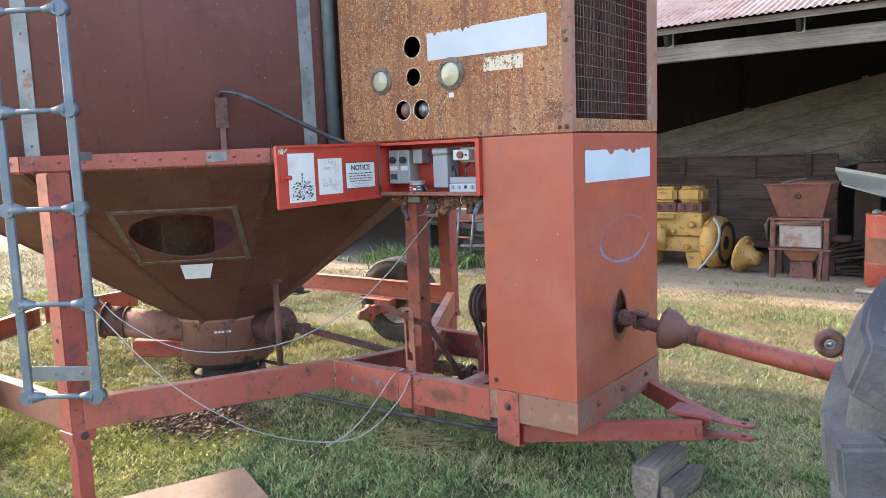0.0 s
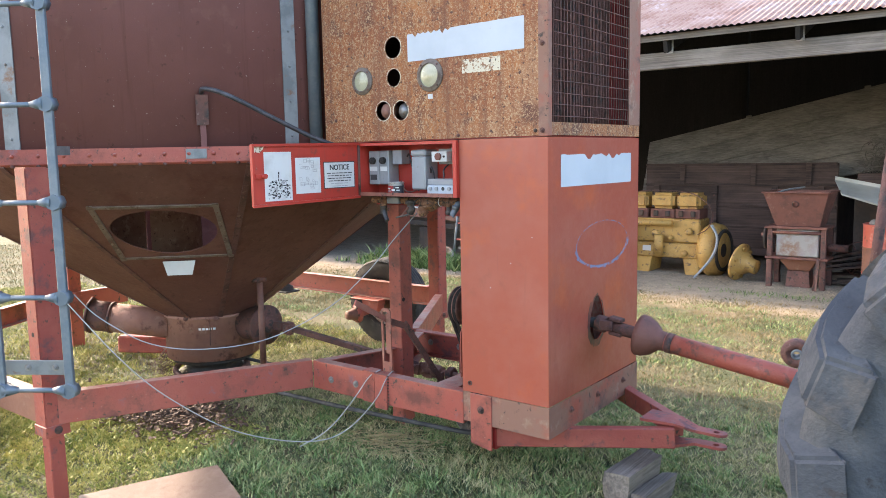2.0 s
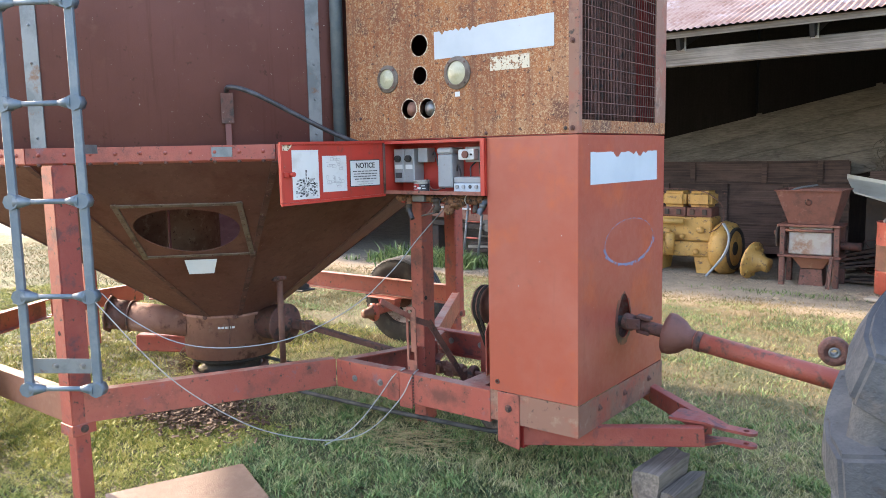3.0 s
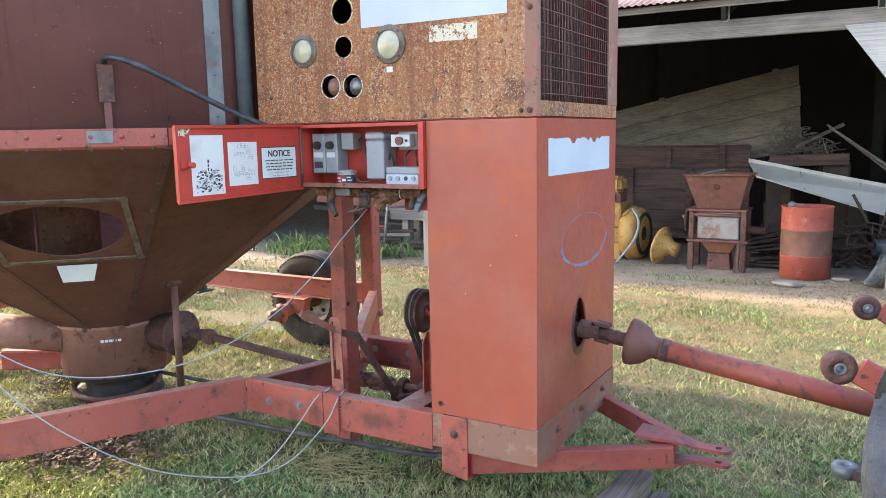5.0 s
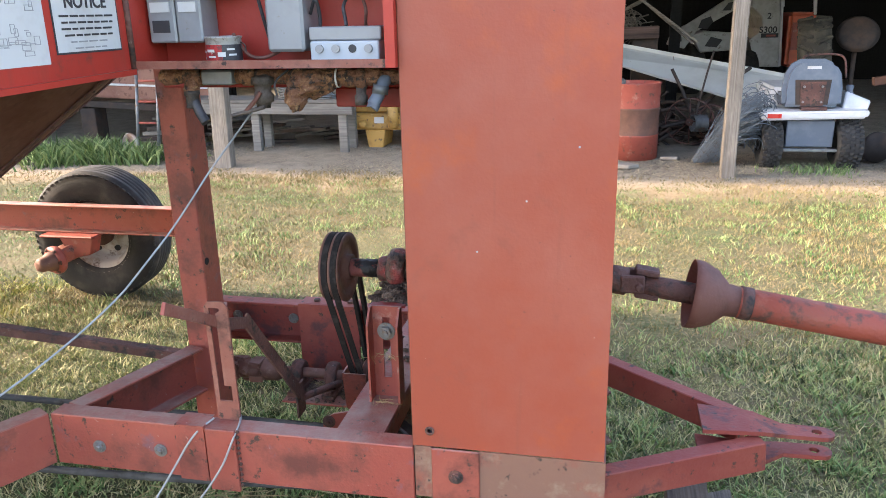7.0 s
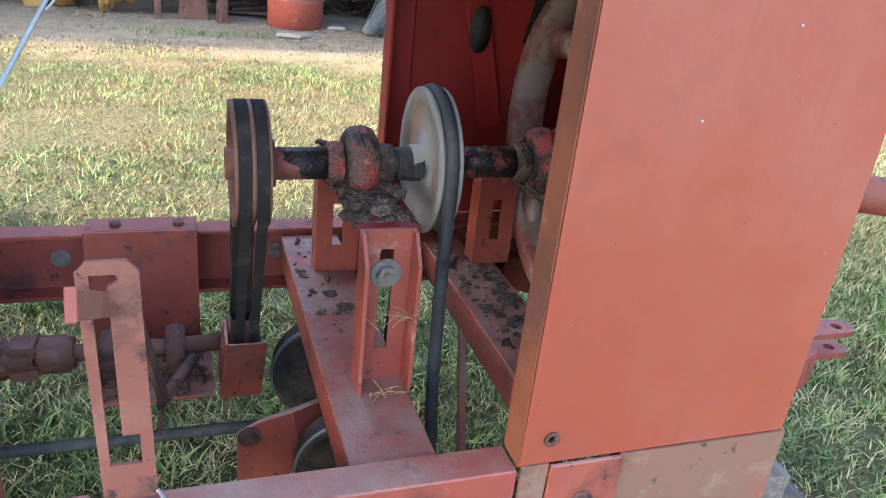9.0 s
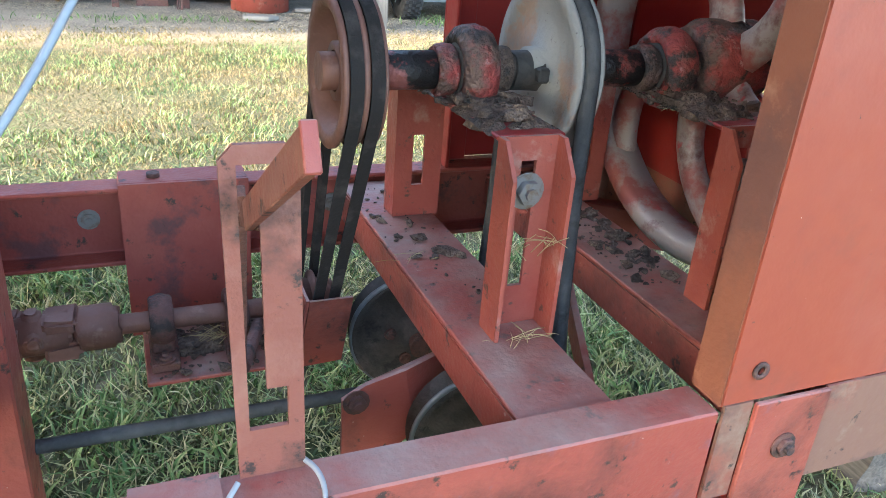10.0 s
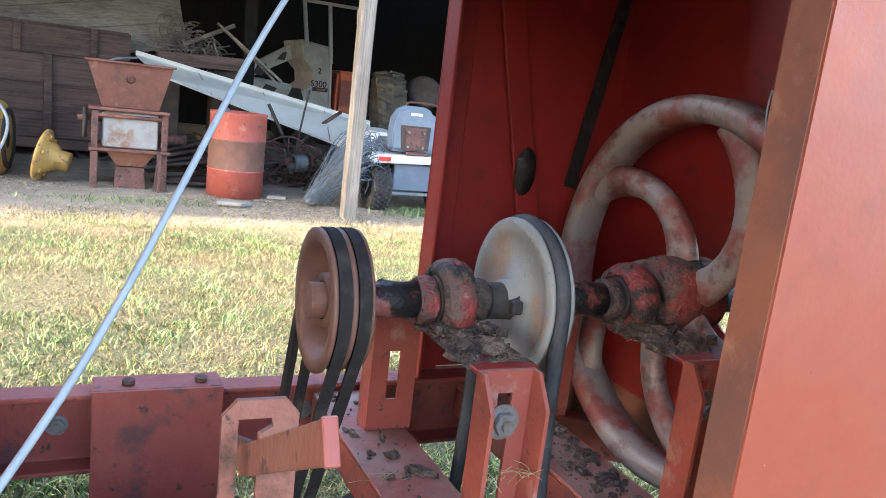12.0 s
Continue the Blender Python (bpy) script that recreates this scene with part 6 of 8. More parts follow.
dp("auger_latch", bev(box(B(), -3.70, -3.62, -0.16, -0.12, 0.42, 0.455), 0.004), rust_dark, "", aug)
bm = bev(bar(B(), (-3.76, 0.14, 0.245), (-3.40, 0.37, 0.235), 0.10, 0.125), 0.01)
dp("tray", bm, hitch_red, "dark red tray under the outlet")
bm = B()
for k in range(220):
    r = abs(jag.gauss(0, 0.10))
    a = jag.uniform(0, 6.28)
    h = jag.uniform(0, 0.20) * max(0, 1 - r / 0.2)
    p = Vector((-3.30 + r * math.cos(a), 0.20 + r * math.sin(a), 0.06 + h))
    bar(bm, p, p + Vector((jag.uniform(-1, 1), jag.uniform(-1, 1), jag.uniform(-0.6, 0.6))) * 0.04, 0.004, 0.003)
tagged(dp("chaff", bm, dirt_brown), "", kind="stuff")

# near ladder
RB, LB = Vector((-1.845, -1.185, 0.556)), Vector((-2.125, -1.365, 0.556))
UP = Vector((0, 0, 1))
lad = dp("ladder_rail", bev(bar(B(), RB - UP * 0.03, RB + UP * 2.4, 0.022, 0.040, LB - RB), 0.003), ladder_grey, "blue-grey galvanised ladder rail")
dp("ladder_rail", bev(bar(B(), LB - UP * 0.03, LB + UP * 2.4, 0.022, 0.040, LB - RB), 0.003), ladder_grey)
for i in range(6):
    p, q = LB + UP * 0.435 * i, RB + UP * 0.435 * i
    d = (q - p).normalized()
    n = d.cross(UP)
    bm = rod(B(), p, q, 0.012, 12)
    for s, e in ((q, -1), (p, 1)):
        rod(bm, s + d * e * 0.085, s + d * e * 0.013, 0.012, 10, 0.034)
        rod(bm, s - n * 0.026, s + n * 0.026, 0.036, 8)
    dp("ladder_rung", bm, ladder_grey, "", lad)
n = (RB - LB).normalized().cross(UP)
bm = bev(bar(B(), LB + UP * 0.10 - n * 0.03, RB + UP * 0.10 - n * 0.03, 0.006, 0.07), 0.001)
dp("ladder_stay", bm, galv, "", lad)
for t in (0.35, 0.75):
    dp("bolt", hexbolt(B(), LB.lerp(RB, t) + UP * 0.10 - n * 0.027, n, 0.011), bolt_steel, "", lad)
dp("ladder_bracket", bar(B(), RB + UP * 1.10, RB + UP * 1.10 - n * 0.12, 0.03, 0.04), galv, "", lad)


# wheels
def wheel(c0, r, w, out):
    """A road wheel whose open side faces along out."""
    ax = -Vector(out).normalized()
    p = [(r * 0.53, -w * 0.40), (r * 0.60, -w * 0.47), (r * 0.78, -w * 0.53), (r * 0.93, -w * 0.46), (r, -w * 0.36)]
    for k in range(5):
        a = -w * 0.36 + w * 0.72 * k / 5
        p += [(r, a + w * 0.02), (r, a + w * 0.115), (r * 0.975, a + w * 0.125), (r * 0.975, a + w * 0.14)]
    p += [(r, w * 0.36), (r * 0.93, w * 0.46), (r * 0.78, w * 0.53), (r * 0.60, w * 0.47), (r * 0.53, w * 0.40)]
    t = dp("tyre", lathe(B(), p, c0, ax, 64, True), tyre_rubber, "worn road tyre")
    d, sd, u = frame_of(c0, Vector(c0) + ax)
    for i in range(64):
        a = 2 * math.pi * i / 64
        rad, tn = sd * math.cos(a) + u * math.sin(a), u * math.cos(a) - sd * math.sin(a)
        for e in (-1, 1):
            c = Vector(c0) + rad * r * 0.950 + ax * e * w * 0.405
            dp("tread_block", bar(B(), c - tn * 0.010, c + tn * 0.010, 0.026, 0.008, rad), tyre_rubber, "", t)
    q = [(0, 0.05), (r * 0.17, 0.05), (r * 0.18, 0.01), (r * 0.29, 0.02), (r * 0.36, 0.06), (r * 0.43, 0.045), (r * 0.45, -w * 0.1), (r * 0.50, -w * 0.26), (r * 0.56, -w * 0.30), (r * 0.57, -w * 0.44), (r * 0.605, -w * 0.44), (r * 0.58, 0)]
    rim = dp("rim", lathe(B(), q, c0, ax, 40), rim_steel, "tan steel rim", t)
    for i in range(6):
        a = i * math.pi / 3
        c = Vector(c0) + (sd * math.cos(a) + u * math.sin(a)) * r * 0.31 + ax * 0.022
        # Disc on the rim, coloured as the shade inside an opening.
        dp("hand_hole", rod(B(), c, c - ax * 0.004, r * 0.05, 12), inner_shade, "", t)
    dp("hub", lathe(B(), [(0, -0.10), (0.03, -0.10), (0.035, -0.04), (0.07, -0.04), (0.07, 0)], c0, ax, 20), rust_dark, "", t)
    return t


wheel((-2.89, 2.21, 0.322), 0.385, 0.21, (0.06, -1.0, -0.04))
wheel((-3.16, -1.36, 0.28), 0.385, 0.21, (0, 1, 0))
sp = dp("spindle", bev(bar(B(), (-2.84, 2.06, 0.325), (-2.965, 1.925, 0.265), 0.10, 0.085), 0.01), beam_red, "red stub axle with a bolted hub")
hc = Vector((-2.985, 1.885, 0.245))
hax = Vector((-0.30, -0.95, -0.05)).normalized()
dp("hub_flange", lathe(B(), [(0.0, -0.03), (0.075, -0.03), (0.080, -0.02), (0.080, 0.0), (0.068, 0.010), (0.060, 0.012)], hc, hax, 28), drum_red, "", sp)
dp("hub_nose", lumpy(lathe(B(), [(0.058, 0.0), (0.058, 0.012), (0.050, 0.035), (0.042, 0.045), (0.040, 0.082), (0.030, 0.095), (0.0, 0.095)], hc, hax, 20), 0.004), sheave_brown, "", sp)
d, sd, u = frame_of(hc, hc + hax)
for k in range(6):
    a = k * math.pi / 3
    dp("wheel_bolt", hexbolt(B(), hc + (sd * math.cos(a) + u * math.sin(a)) * 0.066 + hax * 0.006, hax, 0.010), rust_dark, "", sp)
bm = box(B(), -3.08, -2.75, 1.915, 2.03, 0.366, 0.379)
plate(bm, [(-2.97, 1.935, 0.365), (-2.76, 1.935, 0.365), (-2.79, 1.935, 0.27), (-2.92, 1.935, 0.24)], (0, 0.085, 0))
dp("axle_bracket", bev(bm, 0.005), drum_red, "orange-red axle bracket bolted under the rail", sp)


# ---- drive shaft and tractor ----
d0, d1 = Vector((0.02, YC, 0.785)), Vector((1.25, YC, 0.60))
dd = (d1 - d0).normalized()
pto = thing("drive_shaft", d0, "red telescopic drive shaft from tractor to tower", "drive shaft")
part("shaft_tube", rod(B(), d0 + dd * 0.33, d1, 0.043, 28), shaft_red, pto)
part("inner_tube", rod(B(), d0 + dd * 0.07, d0 + dd * 0.24, 0.030, 20), rust_dark, pto)
part("shield_cup", lathe(B(), [(0.034, 0.335), (0.042, 0.335), (0.046, 0.30), (0.078, 0.265), (0.095, 0.225), (0.097, 0.20), (0.092, 0.20), (0.06, 0.26), (0.032, 0.29)], d0, dd, 36, True), mill_rust, pto, "rusty flared shield cup")
part("collar", rod(B(), d0 + dd * 0.335, d0 + dd * 0.365, 0.046, 24), rust_dark, pto)
bm = rod(B(), d0 - dd * 0.02, d0 + dd * 0.03, 0.04, 16)
for s in (-1, 1):
    bar(bm, d0 + Vector((0.01, s * 0.034, 0)), d0 + Vector((0.075, s * 0.034, 0)), 0.018, 0.05)
    bar(bm, d0 + Vector((0.05, 0, s * 0.034)), d0 + Vector((0.115, 0, s * 0.034 - 0.01)), 0.05, 0.018)
rod(bm, d0 + Vector((0.06, -0.05, -0.005)), d0 + Vector((0.06, 0.05, -0.005)), 0.012, 10)
part("universal_joint", bev(bm, 0.004), rust_dark, pto)

tractor = thing("tractor", (1.95, 0.45, 0), "tractor rear with a weathered tyre and lift arms", "tractor")
TC = Vector((1.875, -0.47, 0.76))
TK = 0.89
p = [(r * TK, h) for r, h in ((0.42, -0.14), (0.60, -0.21), (0.74, -0.225), (0.80, -0.20), (0.815, -0.10), (0.82, 0), (0.815, 0.10), (0.80, 0.20), (0.74, 0.225), (0.60, 0.21), (0.42, 0.14))]
tyre = part("tyre", lathe(B(), p, TC, (0, 1, 0), 72, True), tractor_tyre, tractor, "weathered blue-grey tractor tyre")
for i in range(15):
    for s in (-1, 1):
        a0 = 2 * math.pi * (i + (0.5 if s > 0 else 0)) / 15
        bm, rows = B(), []
        for k in range(6):
            t = k / 5
            a = a0 + 0.30 * t
            y = s * (-0.01 + 0.265 * t)
            rad, tan = Vector((math.cos(a), 0, math.sin(a))), Vector((-math.sin(a), 0, math.cos(a)))
            rb = (0.80 - 0.16 * t ** 3) * TK
            h = (0.885 - 0.085 * t ** 4) * TK
            w = 0.046 + 0.030 * t
            c = TC + Vector((0, y, 0))
            rows.append([bm.verts.new(v) for v in (c + rad * rb - tan * (w + 0.016), c + rad * h - tan * w, c + rad * h + tan * w, c + rad * rb + tan * (w + 0.016))])
        for a, b in zip(rows, rows[1:]):
            for j in range(4):
                bm.faces.new((a[j], a[(j + 1) % 4], b[(j + 1) % 4], b[j]))
        bm.faces.new(rows[0][::-1])
        bm.faces.new(rows[-1])
        part("lug", bev(bm, 0.012, 2), tractor_tyre, tyre)
part("rim", lathe(B(), [(0.05, 0.0), (0.25, 0.02), (0.32, -0.12), (0.37, -0.15), (0.37, 0.15), (0.32, 0.12)], TC, (0, 1, 0), 40), rim_steel, tractor)
part("axle", rod(B(), TC, TC + Vector((0, 1.2, 0)), 0.11, 20), junk_dark, tractor)
part("tractor_body", bev(box(B(), 1.60, 2.25, 0.18, 0.74, 0.50, 1.05), 0.06, 3), junk_dark, tractor)
for y, tip in ((-0.03, -0.03), (0.83, 0.90)):
    e = Vector((1.01 if tip < 0 else 1.065, tip, 0.890))
    bm = bar(B(), e + Vector((0.05, 0, 0.0)), (1.62, y, 0.60), 0.028, 0.085)
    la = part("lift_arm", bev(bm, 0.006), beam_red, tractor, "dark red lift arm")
    part("ball_socket", lathe(B(), [(0.020, -0.024), (0.048, -0.024), (0.052, 0), (0.048, 0.024), (0.020, 0.024)], e, (-0.25, 1, 0.0), 24, True), rust_dark, la, "worn ball socket")
    part("ball", lathe(B(), [(0.012, -0.03), (0.022, -0.02), (0.026, 0), (0.022, 0.02), (0.012, 0.03)], e, (-0.25, 1, 0), 20, True), galv, la)
    part("lift_rod", rod(B(), e + Vector((0.20, 0, 0.02)), e + Vector((0.26, 0.02, 0.75)), 0.016, 10), rust_dark, la)
e = Vector((1.20, 0.47, 1.05))
ul = part("top_link", bev(bar(B(), e + Vector((0.04, 0, -0.01)), (1.6, 0.47, 0.95), 0.026, 0.075), 0.005), beam_red, tractor)
part("ball_socket", lathe(B(), [(0.018, -0.024), (0.042, -0.024), (0.046, 0), (0.042, 0.024), (0.018, 0.024)], e, (-0.2, 1, 0), 24, True), rust_dark, ul)
db = part("drawbar", bev(box(B(), 1.06, 1.7, 0.455, 0.545, 0.328, 0.368), 0.004), junk_dark, tractor)
part("drawbar_eye", lathe(B(), [(0.016, -0.022), (0.045, -0.022), (0.045, 0.022), (0.016, 0.022)], (1.03, 0.50, 0.348), (0, 0, 1), 20, True), galv, db)

# ---- loose things on the grass ----
blk = thing("timber_block", (0.25, 0.35, 0), "split grey timber block under the drawbar", "timber")
for x0, x1, z1, sk in ((0.170, 0.290, 0.175, 0.0), (0.297, 0.362, 0.10, 0.01)):
    bm = plate(B(), [(x0 + 0.0, 0.20 + sk, -0.02), (x1, 0.19, -0.02), (x1 + 0.02, 0.52, -0.02), (x0 + 0.025, 0.53 - sk, -0.02)], (0.005, 0, z1 + 0.02))
    bmesh.ops.subdivide_edges(bm, edges=bm.edges[:], cuts=3, use_grid_fill=True)
    for v in bm.verts:
        v.co += Vector((0.010, 0.022, 0.010)) * noise.noise(v.co * 11)
    part("timber", bm, block_wood, blk)
bm = plate(B(), [(-1.620, -0.574, 0.034), (-1.225, -0.722, 0.006), (-1.60, -1.26, -0.05), (-1.99, -1.12, -0.025)], (0, 0, 0.008))
solid("steel_sheet", bev(bm, 0.003), sheet_tan, "rusty tan steel sheet lying on the grass", "metal sheet")
jag = random.Random(11)
bm = B()
for k in range(170):
    c = Vector((jag.gauss(-1.12, 0.15), jag.gauss(0.20, 0.10), 0.012 + 0.035 * jag.random()))
    a = jag.gauss(0.35, 0.45)
    l = jag.uniform(0.04, 0.16)
    d = Vector((math.cos(a), math.sin(a), jag.uniform(-0.12, 0.12))) * l
    bar(bm, c - d / 2, c + d / 2, 0.003, 0.002)
solid("hay", bm, straw_mat, "scattered dry hay stems on the ground", "hay", kind="stuff")
bm = B()
for k in range(2600):
    c = Vector((jag.gauss(-2.66, 0.30), jag.gauss(-0.20, 0.15), 0.012 + 0.05 * jag.random()))
    r = jag.uniform(0.006, 0.022)
    d = Vector((jag.uniform(-1, 1), jag.uniform(-1, 1), jag.uniform(-0.5, 0.5))) * r
    bar(bm, c - d, c + d, r * 0.9, 0.003, (jag.uniform(-0.5, 0.5), jag.uniform(-0.5, 0.5), 1))
solid("leaf_litter", bm, dirt_brown, "patch of brown leaf litter and spoiled grain", "leaf litter", kind="stuff")
cab1 = [(-0.86, 0.24, 1.36), (-0.925, 0.15, 1.245), (-0.985, 0.095, 1.155), (-1.02, 0.065, 1.095), (-1.062, 0.012, 1.018), (-1.108, -0.062, 0.942), (-1.150, -0.112, 0.879), (-1.25, -0.26, 0.775), (-1.36, -0.52, 0.69), (-1.58, -0.88, 0.71), (-1.77, -1.07, 0.88), (-1.838, -1.14, 1.0)]
cable = thing("power_cable", (-1.4, -0.6, 0), "pale blue-grey electric cable looped from cabinet to ladder", "cable")
part("strand", tube(B(), cab1, 0.0026, 8), rope_grey, cable)
part("strand", tube(B(), [(-1.838, -1.20, 1.0), (-1.62, -1.0, 0.62), (-1.52, -0.78, 0.40), (-1.45, -0.55, 0.23), (-1.30, -0.25, 0.12), (-1.15, -0.12, 0.16), (-0.99, -0.03, 0.36), (-0.945, -0.014, 0.47), (-0.94, 0.02, 0.495), (-0.96, 0.065, 0.49)], 0.0029, 8), wire_white, cable)
part("strand", tube(B(), [(-1.02, 0.03, 0.495), (-1.06, -0.014, 0.47), (-1.12, -0.05, 0.36), (-1.22, -0.16, 0.18), (-1.32, -0.28, 0.11)], 0.0029, 8), wire_white, cable)

# ---- barn ----
yard_things = set(scene.objects)
GB = -0.25
barn = thing("barn", (-3, 10, GB), "open-fronted old timber barn with a rusty metal roof", "barn")
for x0 in range(-18, 9, 3):
    part("back_wall", box(B(), x0, x0 + 3.0, 18.0, 18.06, GB - 0.1, 6.98), shaded_barn_board, barn)
part("end_wall", box(B(), -18.1, -18.04, 6.7, 18.0, GB - 0.1, 5.0), shaded_barn_board, barn)
part("end_wall", box(B(), 9.0, 9.06, 6.7, 18.0, GB - 0.1, 5.0), shaded_barn_board, barn)
part("front_boards", box(B(), -18.0, -9.0, 6.62, 6.66, GB - 0.1, 2.58), shaded_barn_board, barn)
for x0, x1 in ((-18, -8.6), (-8.59, -2.9), (-2.89, 3.4), (3.41, 9)):
    bm = box(B(), x0, x1, 6.56, 6.64, 2.58, 2.785)
    part("header_beam", bev(bm, 0.008), old_wood, barn, "weathered grey header beam")
for x in (-16.1, -4.46, 1.21, 6.9):
    w = 0.10 if x == -4.46 else 0.07
    bm = box(B(), x - w, x + w, 6.565, 6.70, GB - 0.1, 2.575)
    bmesh.ops.subdivide_edges(bm, edges=[e for e in bm.edges if abs(e.verts[0].co.z - e.verts[1].co.z) > 1], cuts=12)
    for v in bm.verts:
        v.co += Vector((0.008, 0.008, 0)) * noise.noise((v.co.x, v.co.y, v.co.z * 1.5))
    part("barn_post", bev(bm, 0.008), post_wood, barn, "weathered pale timber post")
part("gusset", plate(B(), [(0.62, 6.535, 2.62), (1.84, 6.535, 2.62), (1.30, 6.535, 1.93), (1.12, 6.535, 1.93)], (0, 0.02, 0)), ply, barn, "whitewashed plywood gusset")
for x in (-9.6, -8.1, -6.6, -5.1, -3.58, -2.07, -0.56, 0.95, 2.45, 3.95, 5.5):
    bm = bar(B(), (x, 6.40, 2.83), (x, 17.9, 6.84), 0.05, 0.16)
    part("rafter", bm, shaded_barn_board, barn)
    part("blocking", box(B(), x - 0.04, x + 0.04, 6.545, 6.57, 2.76, 2.96), ply, barn)
bm = B()
n = 1980
rows = []
for y, z in ((6.28, 2.985), (18.1, 7.09)):
    rows.append([bm.verts.new((-18.2 + 27.4 * i / n, y, z + 0.011 * math.sin(2 * math.pi * 27.4 * i / n / 0.083))) for i in range(n + 1)])
for i in range(n):
    bm.faces.new((rows[0][i], rows[0][i + 1], rows[1][i + 1], rows[1][i])).smooth = True
part("roof", bm, roof_metal, barn, "pink rusty corrugated roof")
# Unseen decking added under the roof so the inside stays dark.
part("roof_deck", plate(B(), [(-18.1, 6.42, 2.93), (9.1, 6.42, 2.93), (9.1, 18.0, 6.99), (-18.1, 18.0, 6.99)], (0, 0, 0.02)), shaded_barn_board, barn, "unseen near-black decking added to keep the barn's inside dark")
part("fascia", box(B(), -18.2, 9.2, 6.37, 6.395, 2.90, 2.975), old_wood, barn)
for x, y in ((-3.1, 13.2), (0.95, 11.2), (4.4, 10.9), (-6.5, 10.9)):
    part("inner_post", box(B(), x - 0.08, x + 0.08, y - 0.08, y + 0.08, GB - 0.1, 4.5), shaded_barn_board, barn)

# wagon box
wag = thing("wagon", (-2.2, 10.2, GB), "dark weathered wooden wagon box inside the barn", "wagon")
for k in range(4):
    z0 = 0.03 + 0.338 * k
    part("board", bev(box(B(), -3.75, -0.72, 9.60, 9.635, z0, z0 + 0.325), 0.006), dark_wood, wag)
for x in (-3.55, -2.56, -1.62, -0.95):
    part("stake", bev(box(B(), x - 0.045, x + 0.045, 9.56, 9.595, -0.05, 1.02), 0.004), dark_wood, wag)
for x in (-3.1, -1.95, -1.13):
    part("stake", bev(box(B(), x - 0.04, x + 0.04, 9.565, 9.595, 1.03, 1.38), 0.004), dark_wood, wag)
for z in (0.36, 0.70, 1.035, 1.365):
    part("rail", bev(box(B(), -3.75, -0.74, 9.572, 9.5985, z - 0.022, z + 0.018), 0.004), dark_wood, wag)
for x in (-3.55, -2.56, -1.62, -0.95):
    for z in (0.18, 0.52, 0.86):
        part("bolt", rod(B(), (x, 9.559, z), (x, 9.548, z), 0.014, 8), rust_dark, wag)
part("end_board", box(B(), -0.76, -0.72, 9.64, 11.2, 0.0, 1.02), dark_wood, wag)
part("back_board", box(B(), -3.75, -0.72, 11.2, 11.24, 0.0, 1.35), dark_wood, wag)
part("bed", box(B(), -3.75, -0.72, 9.64, 11.2, 0.0, 0.05), dark_wood, wag)
part("sill", bev(box(B(), -3.8, -0.70, 9.58, 9.70, -0.10, 0.02), 0.006), dark_wood, wag)
for x in (-3.4, -1.1):
    part("wheel", lathe(B(), [(0.02, -0.05), (0.12, -0.06), (0.14, 0), (0.22, 0.02), (0.22, -0.05), (0.28, -0.06), (0.28, 0.06), (0.02, 0.06)], (x, 9.75, 0.03), (0, 1, 0), 28), junk_dark, wag)
wag.matrix_world = Matrix.Translation((0, 0.30, -0.04)) @ wag.matrix_world
# leaning board panel
pan = thing("board_panel", (-1.8, 9.45, 1.38), "grey-brown plank panel leaning over the wagon", "boards")
o, low, far_end = Vector((-0.215, 10.94, 2.565)), Vector((-0.04, 10.06, 1.263)), Vector((-2.325, 10.94, 2.115))
u, v = (o - far_end).normalized(), (low - o).normalized()
step = (low - o).length / 4
for k in range(4):
    a = o + v * step * k + u * (0.012 if k % 2 else 0)
    bm = plate(B(), [a, a - u * 4.0, a - u * 4.0 + v * (step - 0.012), a + v * (step - 0.012)], u.cross(v) * 0.03)
    part("plank", bev(bm, 0.004), plank_wood, pan)
for s in (0.35, 2.2):
    part("batten", bar(B(), o - u * s + Vector((0, 0.07, 0.03)), o - u * s + v * step * 3.9 + Vector((0, 0.07, 0.03)), 0.09, 0.03, (0, 1, 0)), plank_wood, pan)
# chute
ch = thing("grain_chute", (0.8, 8.8, 0.2), "long pale galvanised chute sloping down beside the wagon", "chute")
part("chute_floor", plate(B(), [(-0.68, 9.42, 1.09), (2.15, 8.95, 0.56), (2.05, 8.40, 0.17), (-0.50, 8.95, 0.90)], (0, 0, 0.012)), chute_white, ch)
part("side_lip", plate(B(), [(-0.68, 9.43, 1.09), (2.15, 8.96, 0.56), (2.15, 8.96, 0.62), (-0.68, 9.43, 1.15)], (0, 0.01, 0)), chute_white, ch)
part("side_lip", plate(B(), [(-0.50, 8.948, 0.905), (2.05, 8.398, 0.175), (2.05, 8.390, 0.195), (-0.50, 8.940, 0.925)], (0, -0.008, 0)), chute_white, ch)
for k in range(3):
    t = 0.25 + 0.27 * k
    p, q = Vector((-0.68, 9.42, 1.104)).lerp(Vector((2.15, 8.95, 0.574)), t), Vector((-0.50, 8.95, 0.914)).lerp(Vector((2.05, 8.40, 0.184)), t)
    part("seam", bar(B(), p, q, 0.012, 0.006), mill_grey, ch)

# yellow engine
eng = thing("engine", (-2.7, 8.35, GB), "yellow painted engine block standing on the dirt", "engine")
part("crankcase", bev(box(B(), -3.42, -2.17, 8.12, 8.62, -0.02, 0.20), 0.02), yellow, eng)
part("block", bev(box(B(), -3.40, -2.20, 8.16, 8.58, 0.205, 0.56), 0.02), yellow, eng)
